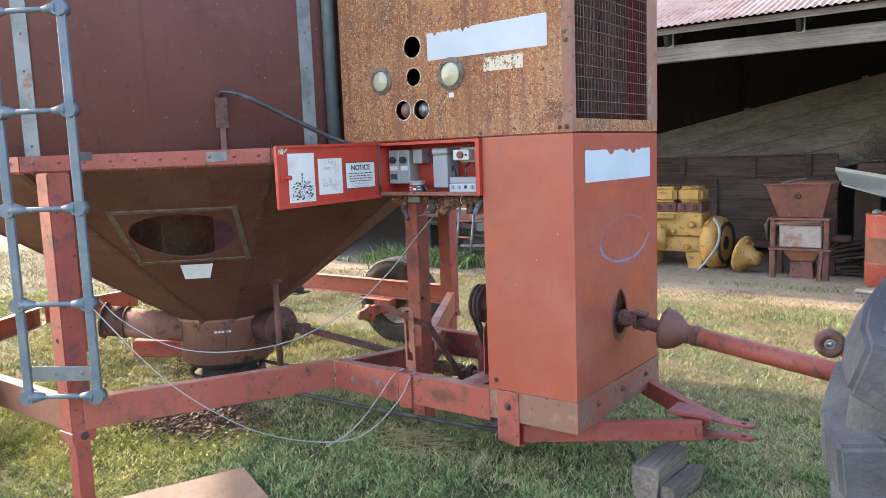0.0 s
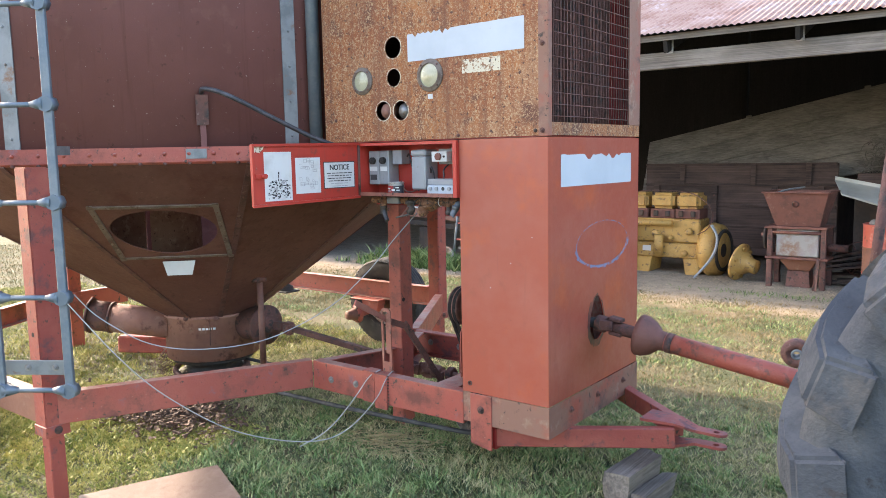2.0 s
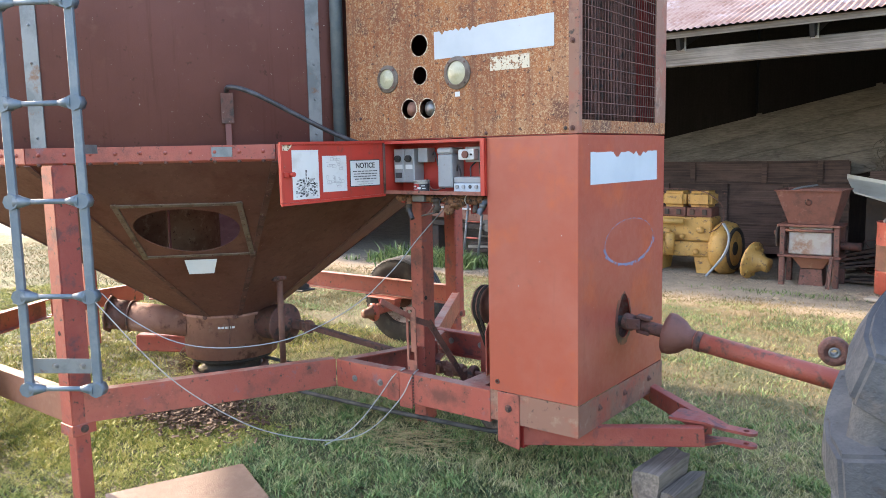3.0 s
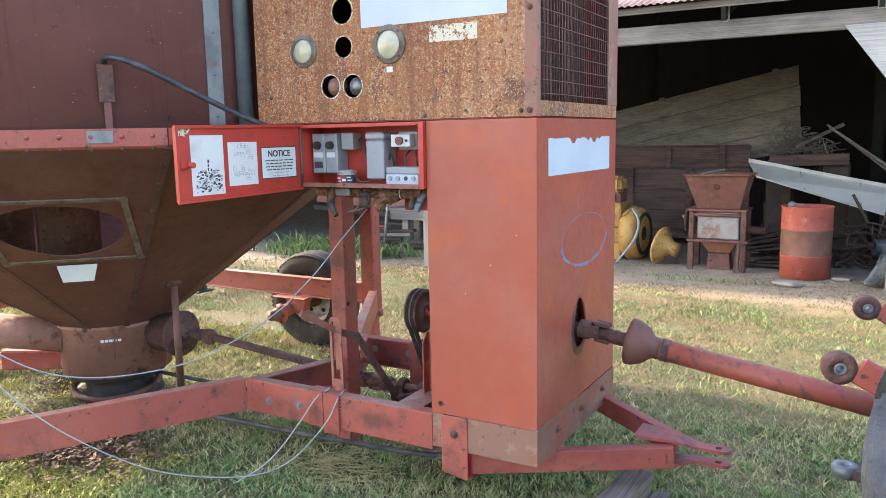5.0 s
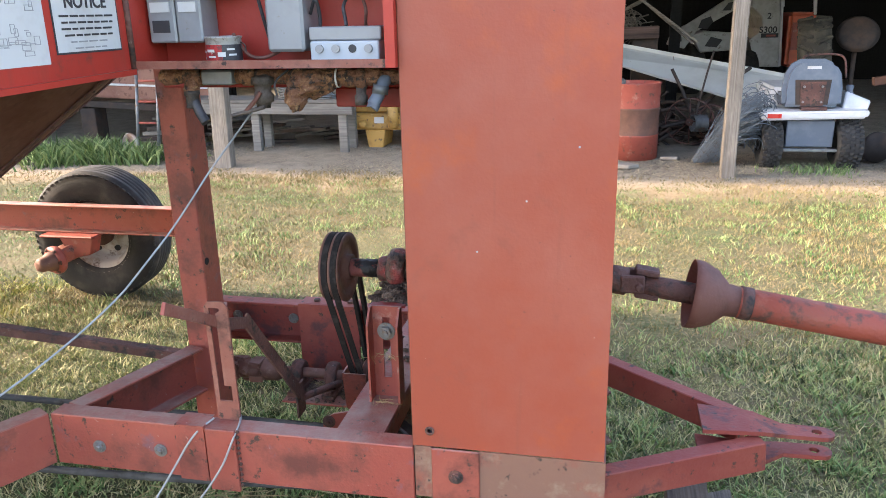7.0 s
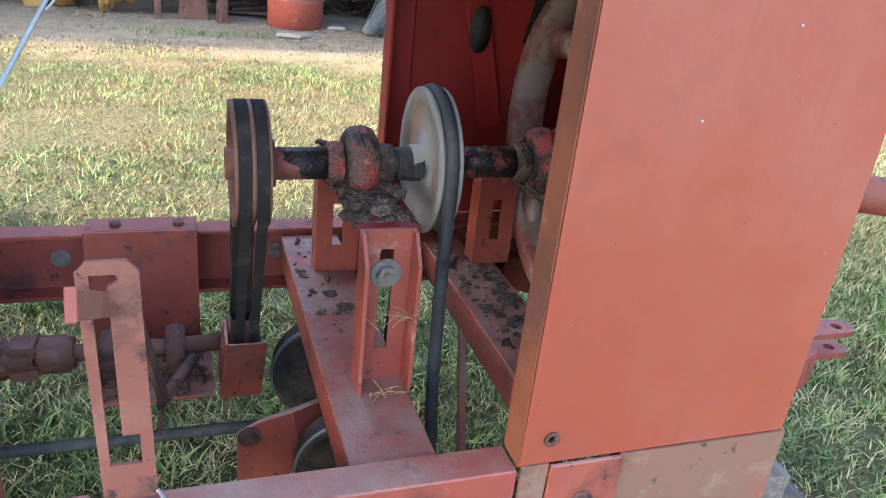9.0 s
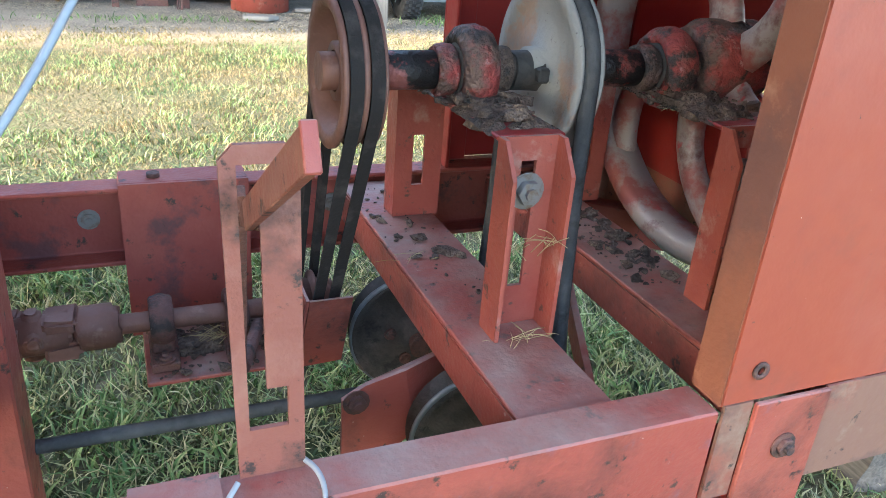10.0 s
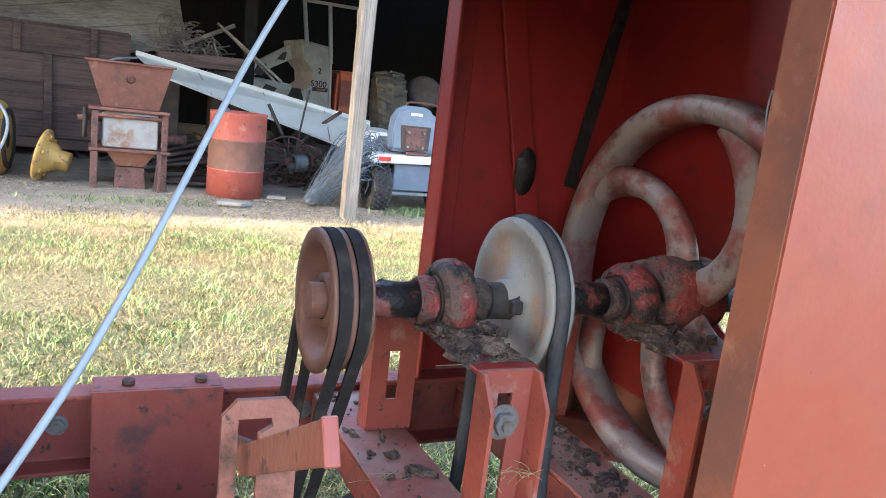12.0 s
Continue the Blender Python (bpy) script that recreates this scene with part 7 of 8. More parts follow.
for x0 in (-3.38, -2.97, -2.585):
    part("cylinder_head", bev(box(B(), x0, x0 + 0.37, 8.20, 8.54, 0.562, 0.70), 0.01), mill_rust, eng)
    part("valve_cover", bev(box(B(), x0 + 0.005, x0 + 0.365, 8.19, 8.55, 0.703, 0.94), 0.05, 3), yellow, eng)
    for q in (0.09, 0.27):
        part("port", bev(box(B(), x0 + q - 0.035, x0 + q + 0.035, 8.17, 8.199, 0.59, 0.675), 0.01), junk_dark, eng)
part("manifold", rod(B(), (-3.40, 8.09, 0.50), (-2.58, 8.09, 0.50), 0.045, 16), yellow, eng)
part("fuel_line", tube(B(), [(-3.2, 8.18, 0.955), (-2.9, 8.17, 0.985), (-2.45, 8.2, 0.97), (-2.2, 8.15, 0.90), (-1.98, 8.1, 0.70), (-2.02, 8.06, 0.45), (-2.2, 8.06, 0.35)], 0.007, 8), rust_dark, eng)
for x, z, r in ((-3.2, 0.06, 0.05), (-2.85, 0.33, 0.06), (-2.62, 0.28, 0.035), (-2.40, 0.06, 0.045), (-2.35, 0.38, 0.05)):
    part("boss", lathe(B(), [(r, 0), (r, 0.05), (r * 0.6, 0.065), (0, 0.065)], (x, 8.155 if z > 0.2 else 8.118, z), (0, -1, 0), 16), yellow, eng)
part("oil_filter", rod(B(), (-2.78, 8.06, 0.02), (-2.78, 8.06, 0.33), 0.07, 20), yellow, eng)
part("data_plate", box(B(), -3.05, -2.92, 8.112, 8.119, 0.07, 0.15), paper, eng)
for x in (-3.05, -2.30):
    part("engine_mount", bev(plate(B(), [(x - 0.14, 8.13, -0.021), (x + 0.14, 8.13, -0.021), (x + 0.09, 8.13, -0.30), (x - 0.09, 8.13, -0.30)], (0, 0.45, 0)), 0.01), yellow, eng)
part("flywheel_housing", lathe(B(), [(0.10, 0.26), (0.30, 0.26), (0.37, 0.22), (0.40, 0.10), (0.34, 0.0), (0.0, 0.0)], (-2.165, 8.36, 0.11), (1, -0.1, 0), 36), yellow, eng)
part("flywheel", lathe(B(), [(0, 0.20), (0.30, 0.20), (0.31, 0.275), (0.27, 0.29), (0.25, 0.25), (0, 0.24)], (-2.165, 8.36, 0.11), (1, -0.1, 0), 36), black_iron, eng)
for dy in (0, 0.05):
    part("strap", tube(B(), [(-1.98, 7.98 + dy, 0.50), (-1.86, 7.93, 0.35), (-1.90, 7.90 + dy, 0.1), (-2.05, 7.84 + dy, -0.12), (-2.15, 7.80, -0.24)], 0.016, 6), rope_grey, eng)
bell = thing("bell_housing", (-1.55, 7.95, GB), "yellow flanged bell housing lying on the dirt", "engine part")
bax = Vector((0.86, -0.20, -0.20)).normalized()
bc = Vector((-1.56, 7.98, 0.005))
part("flange", lathe(B(), [(0.05, -0.03), (0.26, -0.03), (0.265, 0.0), (0.24, 0.012), (0.17, 0.03), (0.13, 0.12), (0.10, 0.14), (0.10, 0.24), (0, 0.24)], bc, bax, 36), yellow, bell)
for k in range(6):
    a = k * math.pi / 3 + 0.3
    d, s, u = frame_of(bc, bc + bax)
    p = bc + (s * math.cos(a) + u * math.sin(a)) * 0.20 + bax * 0.015
    part("boss", rod(B(), p, p + bax * 0.03, 0.028, 12), yellow, bell)

# old mill with a hopper
mill = thing("feed_mill", (-0.76, 7.65, GB), "rusty old feed mill with a square hopper on legs", "feed mill")
MZ = 0.99


def frustum(x0, x1, y0, y1, z1, X0, X1, Y0, Y1, Z0, t=0.012):
    bm = B()
    for inset in (0, t):
        a = [bm.verts.new(v) for v in ((x0 + inset, y0 + inset, z1), (x1 - inset, y0 + inset, z1), (x1 - inset, y1 - inset, z1), (x0 + inset, y1 - inset, z1))]
        b = [bm.verts.new(v) for v in ((X0 + inset, Y0 + inset, Z0), (X1 - inset, Y0 + inset, Z0), (X1 - inset, Y1 - inset, Z0), (X0 + inset, Y1 - inset, Z0))]
        for i in range(4):
            bm.faces.new((a[i], a[(i + 1) % 4], b[(i + 1) % 4], b[i]))
        if inset == 0:
            ta, tb = a, b
        else:
            for i in range(4):
                bm.faces.new((ta[i], ta[(i + 1) % 4], a[(i + 1) % 4], a[i]))
                bm.faces.new((tb[i], tb[(i + 1) % 4], b[(i + 1) % 4], b[i]))
    return bm


part("hopper", frustum(-1.17, -0.39, 7.45, 8.05, MZ, -1.03, -0.50, 7.58, 7.95, 0.56), mill_rust, mill, "red-rusty square hopper")
for a, b in (((-1.18, 7.44), (-0.38, 7.44)), ((-1.18, 8.06), (-0.38, 8.06)), ((-1.18, 7.45), (-1.18, 8.05)), ((-0.38, 7.45), (-0.38, 8.05))):
    part("lip", bev(bar(B(), (*a, MZ + 0.008), (*b, MZ + 0.008), 0.035, 0.018), 0.003), mill_rust, mill)
part("rod", tube(B(), [(-0.98, 7.46, 1.0), (-0.92, 7.5, 1.03), (-0.72, 7.7, 1.06)], 0.012, 6), galv, mill)
part("emblem", lathe(B(), [(0.03, 0), (0.045, 0.01), (0.03, 0.02)], (-0.78, 7.50, 0.85), (0, -1, -0.25), 16), rust_dark, mill)
part("top_plate", bev(box(B(), -1.15, -0.40, 7.50, 8.0, 0.525, 0.555), 0.004), mill_rust, mill)
part("mill_body", bev(box(B(), -1.02, -0.50, 7.56, 7.96, 0.16, 0.52), 0.012), mill_grey, mill, "grey patchy sheet mill body")
part("body_rod", rod(B(), (-1.06, 7.54, 0.475), (-0.44, 7.54, 0.475), 0.02, 10), mill_rust, mill)
part("lower_plate", bev(box(B(), -1.14, -0.38, 7.50, 8.0, 0.125, 0.155), 0.004), mill_rust, mill)
for x, y in ((-1.09, 7.55), (-0.44, 7.55), (-1.09, 7.95), (-0.44, 7.95)):
    part("leg", bev(box(B(), x - 0.034, x + 0.034, y - 0.034, y + 0.034, GB - 0.03, 0.122), 0.006), rust_dark, mill)
    part("corner_post", bev(box(B(), x - 0.03, x + 0.03, y - 0.03, y + 0.03, 0.157, 0.523), 0.004), rust_dark, mill)
part("spout", frustum(-0.98, -0.52, 7.58, 7.92, 0.12, -0.88, -0.62, 7.66, 7.86, -0.03), tube_tan, mill)
part("spout_box", frustum(-0.88, -0.62, 7.62, 7.86, -0.035, -0.90, -0.60, 7.62, 7.86, GB), rust_dark, mill)
part("crank", rod(B(), (-1.25, 7.75, 0.42), (-1.02, 7.75, 0.42), 0.03, 12), rust_dark, mill)
part("crank_wheel", lathe(B(), [(0.02, 0), (0.15, 0), (0.16, 0.02), (0.15, 0.04), (0.02, 0.04)], (-1.20, 7.75, 0.38), (1, 0, 0), 28), junk_dark, mill)
part("outlet_pipe", rod(B(), (-0.48, 7.8, 0.27), (-0.20, 7.8, 0.27), 0.05, 14), rust_dark, mill)
for k in range(3):
    part("prop", bar(B(), (-0.53 + 0.02 * k, 7.44 - 0.02 * k, GB), (-0.50 + 0.012 * k, 7.49, 0.16), 0.02, 0.012), rust_dark, mill)

mill.matrix_world = Matrix.Translation((-0.02, 0.16, 0)) @ mill.matrix_world

# drum
drum = thing("steel_drum", (0.27, 7.72, GB), "faded red steel drum with a rusty brown band", "drum")
DR = 0.292
for z0, z1, mt in ((0.0, 0.29, drum_red), (0.29, 0.60, drum_band), (0.60, 0.88, drum_red)):
    p = [(0, z0)] if z0 == 0 else []
    p += [(DR, z0), (DR, z1 - 0.02), (DR + 0.010, z1 - 0.006), (DR + 0.004, z1)]
    if z1 == 0.88:
        p += [(DR - 0.02, z1), (DR - 0.02, z1 - 0.03), (0, z1 - 0.03)]
    part("drum_wall", lathe(B(), p, (0.27, 7.72, GB), (0, 0, 1), 48), mt, drum)
bm = B()
bmesh.ops.create_icosphere(bm, subdivisions=2, radius=0.06, matrix=Matrix.Translation((0.10, 7.65, 0.635)) @ Matrix.Diagonal((1, 1, 0.7, 1)))
for v in bm.verts:
    v.co += Vector((0.03, 0.03, 0.03)) * noise.noise(v.co * 9)
solid("rag", bm, bench_wood, "crumpled pale rag on the drum", "rag")

# spoked wheel and wire spool
for cx, cy, cz, r, n in ((0.98, 8.42, 0.08, 0.30, 8), (1.25, 8.6, 0.04, 0.24, 8), (-0.12, 8.3, 0.10, 0.24, 6)):
    w = thing("iron_wheel", (cx, cy, GB), "rusty spoked iron wheel leaning among scrap", "wheel", "scrap iron wheels")
    ax = Vector((0.25, 1, 0.15)).normalized()
    part("rim", lathe(B(), [(r - 0.012, -0.02), (r, -0.02), (r, 0.02), (r - 0.012, 0.02)], (cx, cy, cz), ax, 36, True), rust_dark, w)
    d, s, u = frame_of((cx, cy, cz), Vector((cx, cy, cz)) + ax)
    for k in range(n):
        a = 2 * math.pi * k / n
        q = Vector((cx, cy, cz)) + (s * math.cos(a) + u * math.sin(a)) * (r - 0.005)
        part("spoke", rod(B(), (cx, cy, cz), q, 0.008, 8), rust_dark, w)
    part("hub", lathe(B(), [(0.01, -0.05), (0.045, -0.05), (0.05, 0), (0.045, 0.05), (0.01, 0.05)], (cx, cy, cz), ax, 16), rust_dark, w)
bm = B()
for k in range(14):
    lathe(bm, [(0.09 + 0.002 * (k % 3), -0.004), (0.105 + 0.002 * (k % 3), -0.004), (0.105, 0.005), (0.09, 0.005)], Vector((1.06, 8.32, 0.07)) + Vector((0.9, 0.3, 0)) * (0.013 * k - 0.06), (0.9, 0.3, 0.0), 20, True)
solid("wire_spool", bm, galv, "spool wound with galvanised fence wire", "wire spool", kind="stuff")
bm = B()
for k in range(280):
    s0, s1 = jag.gauss(0, 0.13), jag.gauss(0, 0.15)
    a = Vector((0.93 + abs(jag.gauss(0, 0.12)), 7.30 + jag.uniform(-0.1, 0.1), GB + 0.03 + 0.02 * jag.random()))
    b = Vector((1.62 + 0.09 * jag.gauss(0, 1), 7.42 + s1, 0.28 + 0.13 * jag.gauss(0, 1)))
    m1 = a.lerp(b, 0.33) + Vector((jag.gauss(0, 0.03), s0 * 0.6, 0.10 + jag.gauss(0, 0.04)))
    m2 = a.lerp(b, 0.7) + Vector((jag.gauss(0, 0.03), s1 * 0.9, 0.16 + jag.gauss(0, 0.05)))
    tube(bm, [a, m1, m2, b, b + Vector((jag.uniform(-0.05, 0.1), 0.05, -0.12))], 0.0045, 4, 1)
solid("wire_bundle", bm, wire_blue, "loose bundle of blue-grey fence wire", "wire", kind="stuff")

# ride-on mower
mow = thing("riding_mower", (2.1, 7.5, GB), "old riding mower with a slate blue seat, seen from behind", "riding mower")
for x, w in ((1.72, 0.22), (2.50, 0.26)):
    r = 0.25
    p = [(r * 0.5, -w * 0.45), (r * 0.85, -w * 0.5), (r * 0.97, -w * 0.42), (r, -w * 0.2), (r, w * 0.2), (r * 0.97, w * 0.42), (r * 0.85, w * 0.5), (r * 0.5, w * 0.45)]
    t = part("tyre", lathe(B(), p, (x, 7.30, GB + r), (1, 0, 0), 40, True), tyre_rubber, mow)
    for i in range(26):
        for k in range(5):
            a = 2 * math.pi * (i + 0.5 * (k % 2)) / 26
            c = Vector((x + w * (k - 2) * 0.18, 7.30 + (r + 0.002) * math.cos(a), GB + r + (r + 0.002) * math.sin(a)))
            if math.cos(a) < 0.2:
                bm = box(B(), c.x - w * 0.07, c.x + w * 0.07, c.y - 0.012, c.y + 0.012, c.z - 0.012, c.z + 0.012)
                part("tread_block", bm, tyre_rubber, t)
    part("rim", lathe(B(), [(0, 0), (r * 0.5, 0.02), (r * 0.52, 0.08), (r * 0.5, w * 0.45)], (x, 7.30, GB + r), (1, 0, 0), 28), mower_white, mow)
bm = plate(B(), [(1.58, 7.10, 0.27), (2.62, 7.10, 0.30), (2.66, 7.10, 0.38), (1.60, 7.10, 0.36)], (0, 0.55, 0.02))
part("fender", bev(bm, 0.02, 2), mower_white, mow, "white rear fender")
part("reflector", box(B(), 1.64, 1.78, 7.092, 7.099, 0.30, 0.345), reflector, mow)
part("rear_panel", bev(box(B(), 1.86, 2.34, 7.18, 7.5, -0.02, 0.27), 0.01), mower_blue, mow)
part("hitch_bar", bev(box(B(), 1.80, 2.42, 7.12, 7.17, -0.06, -0.03), 0.003), galv, mow)
out = [(1.80, 0.40), (1.795, 0.60), (1.815, 0.75), (1.87, 0.85), (1.96, 0.90), (2.20, 0.90), (2.31, 0.85), (2.37, 0.75), (2.395, 0.60), (2.39, 0.40)]
part("seat_back", bev(plate(B(), [(x, 7.22 + 0.10 * (z - 0.4), z) for x, z in out], (0, 0.13, 0)), 0.04, 4), mower_blue, mow, "slate blue vinyl seat back")
part("seat_cushion", bev(box(B(), 1.82, 2.37, 7.36, 7.80, 0.40, 0.52), 0.03, 2), mower_blue, mow)
part("seat_recess", plate(B(), [(1.93, 7.222, 0.43), (2.25, 7.222, 0.43), (2.27, 7.245, 0.69), (1.91, 7.245, 0.69)], (0, -0.004, 0)), junk_dark, mow)
part("seat_plate", plate(B(), [(1.98, 7.214, 0.42), (2.20, 7.214, 0.42), (2.22, 7.236, 0.67), (1.96, 7.236, 0.67)], (0, -0.006, 0)), rust_dark, mow)
for x, z in ((2.00, 0.62), (2.18, 0.62), (2.00, 0.46), (2.18, 0.46)):
    part("bolt", rod(B(), (x, 7.222, z), (x, 7.200, z), 0.013, 8), bolt_steel, mow)
part("seat_tag", plate(B(), [(2.02, 7.262, 0.80), (2.16, 7.262, 0.80), (2.16, 7.264, 0.83), (2.02, 7.264, 0.83)], (0, -0.006, 0)), paper, mow)
part("seat_rail", tube(B(), [(1.99, 7.36, 0.90), (2.02, 7.40, 0.94), (2.30, 7.42, 0.945), (2.42, 7.40, 0.92), (2.44, 7.38, 0.70)], 0.012, 8), rust_dark, mow)
part("seat_spring", bev(box(B(), 1.98, 2.24, 7.16, 7.24, 0.375, 0.41), 0.006), rust_dark, mow)
part("side_fender", bev(plate(B(), [(2.42, 7.30, 0.36), (2.66, 7.25, 0.36), (2.70, 7.30, 0.46), (2.46, 7.36, 0.56)], (0, 0.5, 0)), 0.015), mower_white, mow)
part("fuel_cap", lathe(B(), [(0, 0.10), (0.035, 0.10), (0.04, 0.08), (0.03, 0.04), (0.05, 0)], (2.50, 7.40, 0.52), (0, 0, 1), 16), mower_blue, mow)
part("hood", bev(box(B(), 1.80, 2.30, 7.9, 8.9, 0.0, 0.55), 0.04, 2), mower_white, mow)

# rear blade and its rusty frame
bl = thing("grader_blade", (3.5, 7.0, GB), "brown rusted grader blade on a pipe frame", "grader blade")
bm, rows = B(), []
for k in range(9):
    t = k / 8
    a = -0.9 + 1.8 * t
    rows.append([(7.0 + 0.10 * (math.cos(a) - 0.6), GB + 0.36 * t), (7.012 + 0.10 * (math.cos(a) - 0.6), GB + 0.36 * t)])
out = [r[0] for r in rows] + [r[1] for r in rows[::-1]]
plate(bm, [(2.86, y, z) for y, z in out], (2.2, 0, 0))
part("blade", bm, blade_rust, bl)
for p, q in (((3.15, 7.08, 0.02), (3.1, 7.9, 1.15)), ((3.6, 7.1, 0.1), (3.2, 8.3, 1.2)), ((3.0, 7.6, 0.42), (4.2, 7.5, 0.42)), ((3.5, 7.4, 0.25), (3.9, 8.2, 1.0)), ((2.9, 8.0, 0.6), (3.9, 8.0, 0.75))):
    part("frame_bar", bev(bar(B(), p, q, 0.09, 0.09), 0.008), blade_rust, bl)
part("drive_wheel", lathe(B(), [(0, -0.04), (0.12, -0.04), (0.17, 0), (0.17, 0.05), (0, 0.05)], (2.88, 7.55, GB + 0.18), (0.3, -1, 0), 28), junk_dark, bl)

# skid steer in the dark
sk = thing("skid_steer", (2.6, 15.2, GB), "dusty white compact loader with an orange tail inside the barn", "loader")
LY = 14.54
bm = bev(plate(B(), [(2.73, LY, 0.30), (3.22, LY, 0.29), (3.14, LY, 1.72), (2.52, LY, 1.80), (2.60, LY, 1.42), (2.80, LY, 1.22), (2.83, LY, 1.0), (2.60, LY, 0.82), (2.66, LY, 0.50)], (0, 1.6, 0)), 0.02)
part("body", bm, skid_white, sk)
part("corner_strip", bev(bar(B(), (3.20, LY - 0.02, 0.31), (3.13, LY - 0.02, 1.43), 0.05, 0.03, (0, 1, 0)), 0.006), mower_white, sk)
part("lift_arm", bev(plate(B(), [(1.06, LY - 0.1, 0.74), (1.14, LY - 0.1, 0.98), (1.42, LY - 0.1, 1.12), (2.30, LY - 0.1, 1.68), (2.34, LY - 0.1, 1.40), (1.60, LY - 0.1, 0.98), (1.40, LY - 0.1, 0.66)], (0, 0.14, 0)), 0.015), skid_white, sk)
part("fender", bev(plate(B(), [(1.52, LY - 0.06, 0.92), (1.75, LY - 0.06, 0.98), (2.42, LY - 0.06, 0.92), (2.30, LY - 0.06, 0.62), (1.70, LY - 0.06, 0.58)], (0, 0.9, 0)), 0.02), skid_white, sk)
for pts in ([(1.62, 1.05), (1.80, 1.02), (1.92, 1.16), (1.84, 1.26), (1.70, 1.20)], [(2.05, 1.36), (2.20, 1.36), (2.24, 1.52), (2.14, 1.50)], [(1.78, 0.70), (2.02, 0.68), (2.10, 0.82), (1.88, 0.88)], [(1.20, 0.78), (1.34, 0.80), (1.32, 0.96), (1.22, 0.92)]):
    q = [(x + 0.03 * noise.noise((x * 9, z * 9, 1)), LY - (0.104 if z > 0.9 or x < 1.5 else 0.064), z) for x, z in pts]
    part("black_patch", plate(B(), q, (0, 0.003, 0)), ink, sk)
part("wheel_arch", bev(plate(B(), [(2.30, LY - 0.02, 0.55), (2.38, LY - 0.02, 0.85), (2.58, LY - 0.02, 0.86), (2.70, LY - 0.02, 0.50)], (0, 0.5, 0)), 0.01), junk_dark, sk)
part("tail", bev(box(B(), 3.245, 3.73, LY - 0.22, LY + 1.0, 0.30, 1.30), 0.06, 3), skid_red, sk, "orange-red tailgate")
part("tail_panel", bev(box(B(), 3.31, 3.62, LY - 0.235, LY - 0.222, 0.62, 1.12), 0.01), drum_red, sk)
for x, z0 in ((3.13, 1.40), (3.72, 1.25), (2.62, 1.72)):
    part("cage_post", bev(bar(B(), (x, LY - 0.05, z0), (x - 0.05, LY + 0.2, 2.55), 0.07, 0.06), 0.008), mower_white, sk)
part("cage_bar", bev(bar(B(), (2.57, LY + 0.2, 2.55), (3.67, LY + 0.2, 2.55), 0.07, 0.06), 0.008), mower_white, sk)
mt = Matrix.Translation((2.93, LY - 0.004, 0.985)) @ Matrix.Rotation(radians(90), 4, "X")
words("S300", 0.165, mt, ink, "model_lettering", sk)
mt = Matrix.Translation((2.93, LY - 0.004, 1.24)) @ Matrix.Rotation(radians(90), 4, "X")
words("2", 0.15, mt, ink, "fleet_numeral", sk)
part("text_bar", box(B(), 2.81, 3.12, LY - 0.006, LY - 0.0005, 0.845, 0.925), ink, sk)
part("text_bar", box(B(), 2.90, 3.08, LY - 0.009, LY - 0.0065, 0.865, 0.90), drum_red, sk)
for x, y in ((2.50, LY + 0.3), (1.55, LY + 0.5), (3.45, LY + 0.8)):
    part("tyre", lathe(B(), [(0.25, -0.15), (0.46, -0.17), (0.52, -0.12), (0.53, 0), (0.52, 0.12), (0.46, 0.17), (0.25, 0.15)], (x, y, GB + 0.46), (0.9, 0.35, 0), 36, True), tyre_rubber, sk)
# old tractor tyre and a steel seat further in
ot = thing("old_tyre", (2.55, 9.6, GB), "dusty lugged tractor tyre in the barn", "tyre")
OC, OA = Vector((2.66, 9.74, 0.72)), Vector((0.975, -0.20, 0.08)).normalized()
part("tyre", lathe(B(), [(0.28, -0.13), (0.46, -0.20), (0.53, -0.19), (0.555, -0.12), (0.56, 0), (0.555, 0.12), (0.53, 0.19), (0.46, 0.20), (0.28, 0.13)], OC, OA, 48, True), old_rubber, ot)
d, oside, oup = frame_of(OC, OC + OA)
for i in range(18):
    for side in (-1, 1):
        a = 2 * math.pi * (i + 0.25 * side) / 18
        p = OC + (oside * math.cos(a) + oup * math.sin(a)) * 0.565 + OA * 0.02 * side
        a += 0.20
        q = OC + (oside * math.cos(a) + oup * math.sin(a)) * 0.535 + OA * 0.20 * side
        part("lug", bev(bar(B(), p, q, 0.05, 0.055, p - OC), 0.010), old_rubber, ot)
part("stand", box(B(), 2.3, 2.95, 9.5, 9.95, GB - 0.05, 0.17), junk_dark, ot)
dsk = thing("disc_plate", (3.1, 9.5, GB), "round steel disc on a post in the barn", "disc")
part("disc", lathe(B(), [(0, 0.03), (0.2, 0.02), (0.26, -0.02), (0.25, -0.03), (0, 0.01)], (3.1, 9.5, 1.08), (-0.2, -1, 0.6), 28), junk_dark, dsk)
part("post", rod(B(), (3.1, 9.55, GB - 0.05), (3.1, 9.55, 1.06), 0.03, 10), junk_dark, dsk)

# pale body panel and a hand cart beside the bench
pnl = thing("body_panel", (-6.6, 8.3, GB), "tan and grey sheet metal body panel leaning in the barn", "metal panel")
part("sheet", bev(plate(B(), [(-7.9, 8.3, 0.42), (-5.5, 8.3, 0.30), (-5.35, 8.3, 0.86), (-5.7, 8.34, 1.0), (-7.8, 8.34, 0.98)], (0, 0.03, 0)), 0.02, 2), outtake_tan, pnl)
part("trim_strip", bev(bar(B(), (-7.85, 8.285, 0.60), (-5.5, 8.285, 0.52), 0.02, 0.03), 0.004), mower_white, pnl)
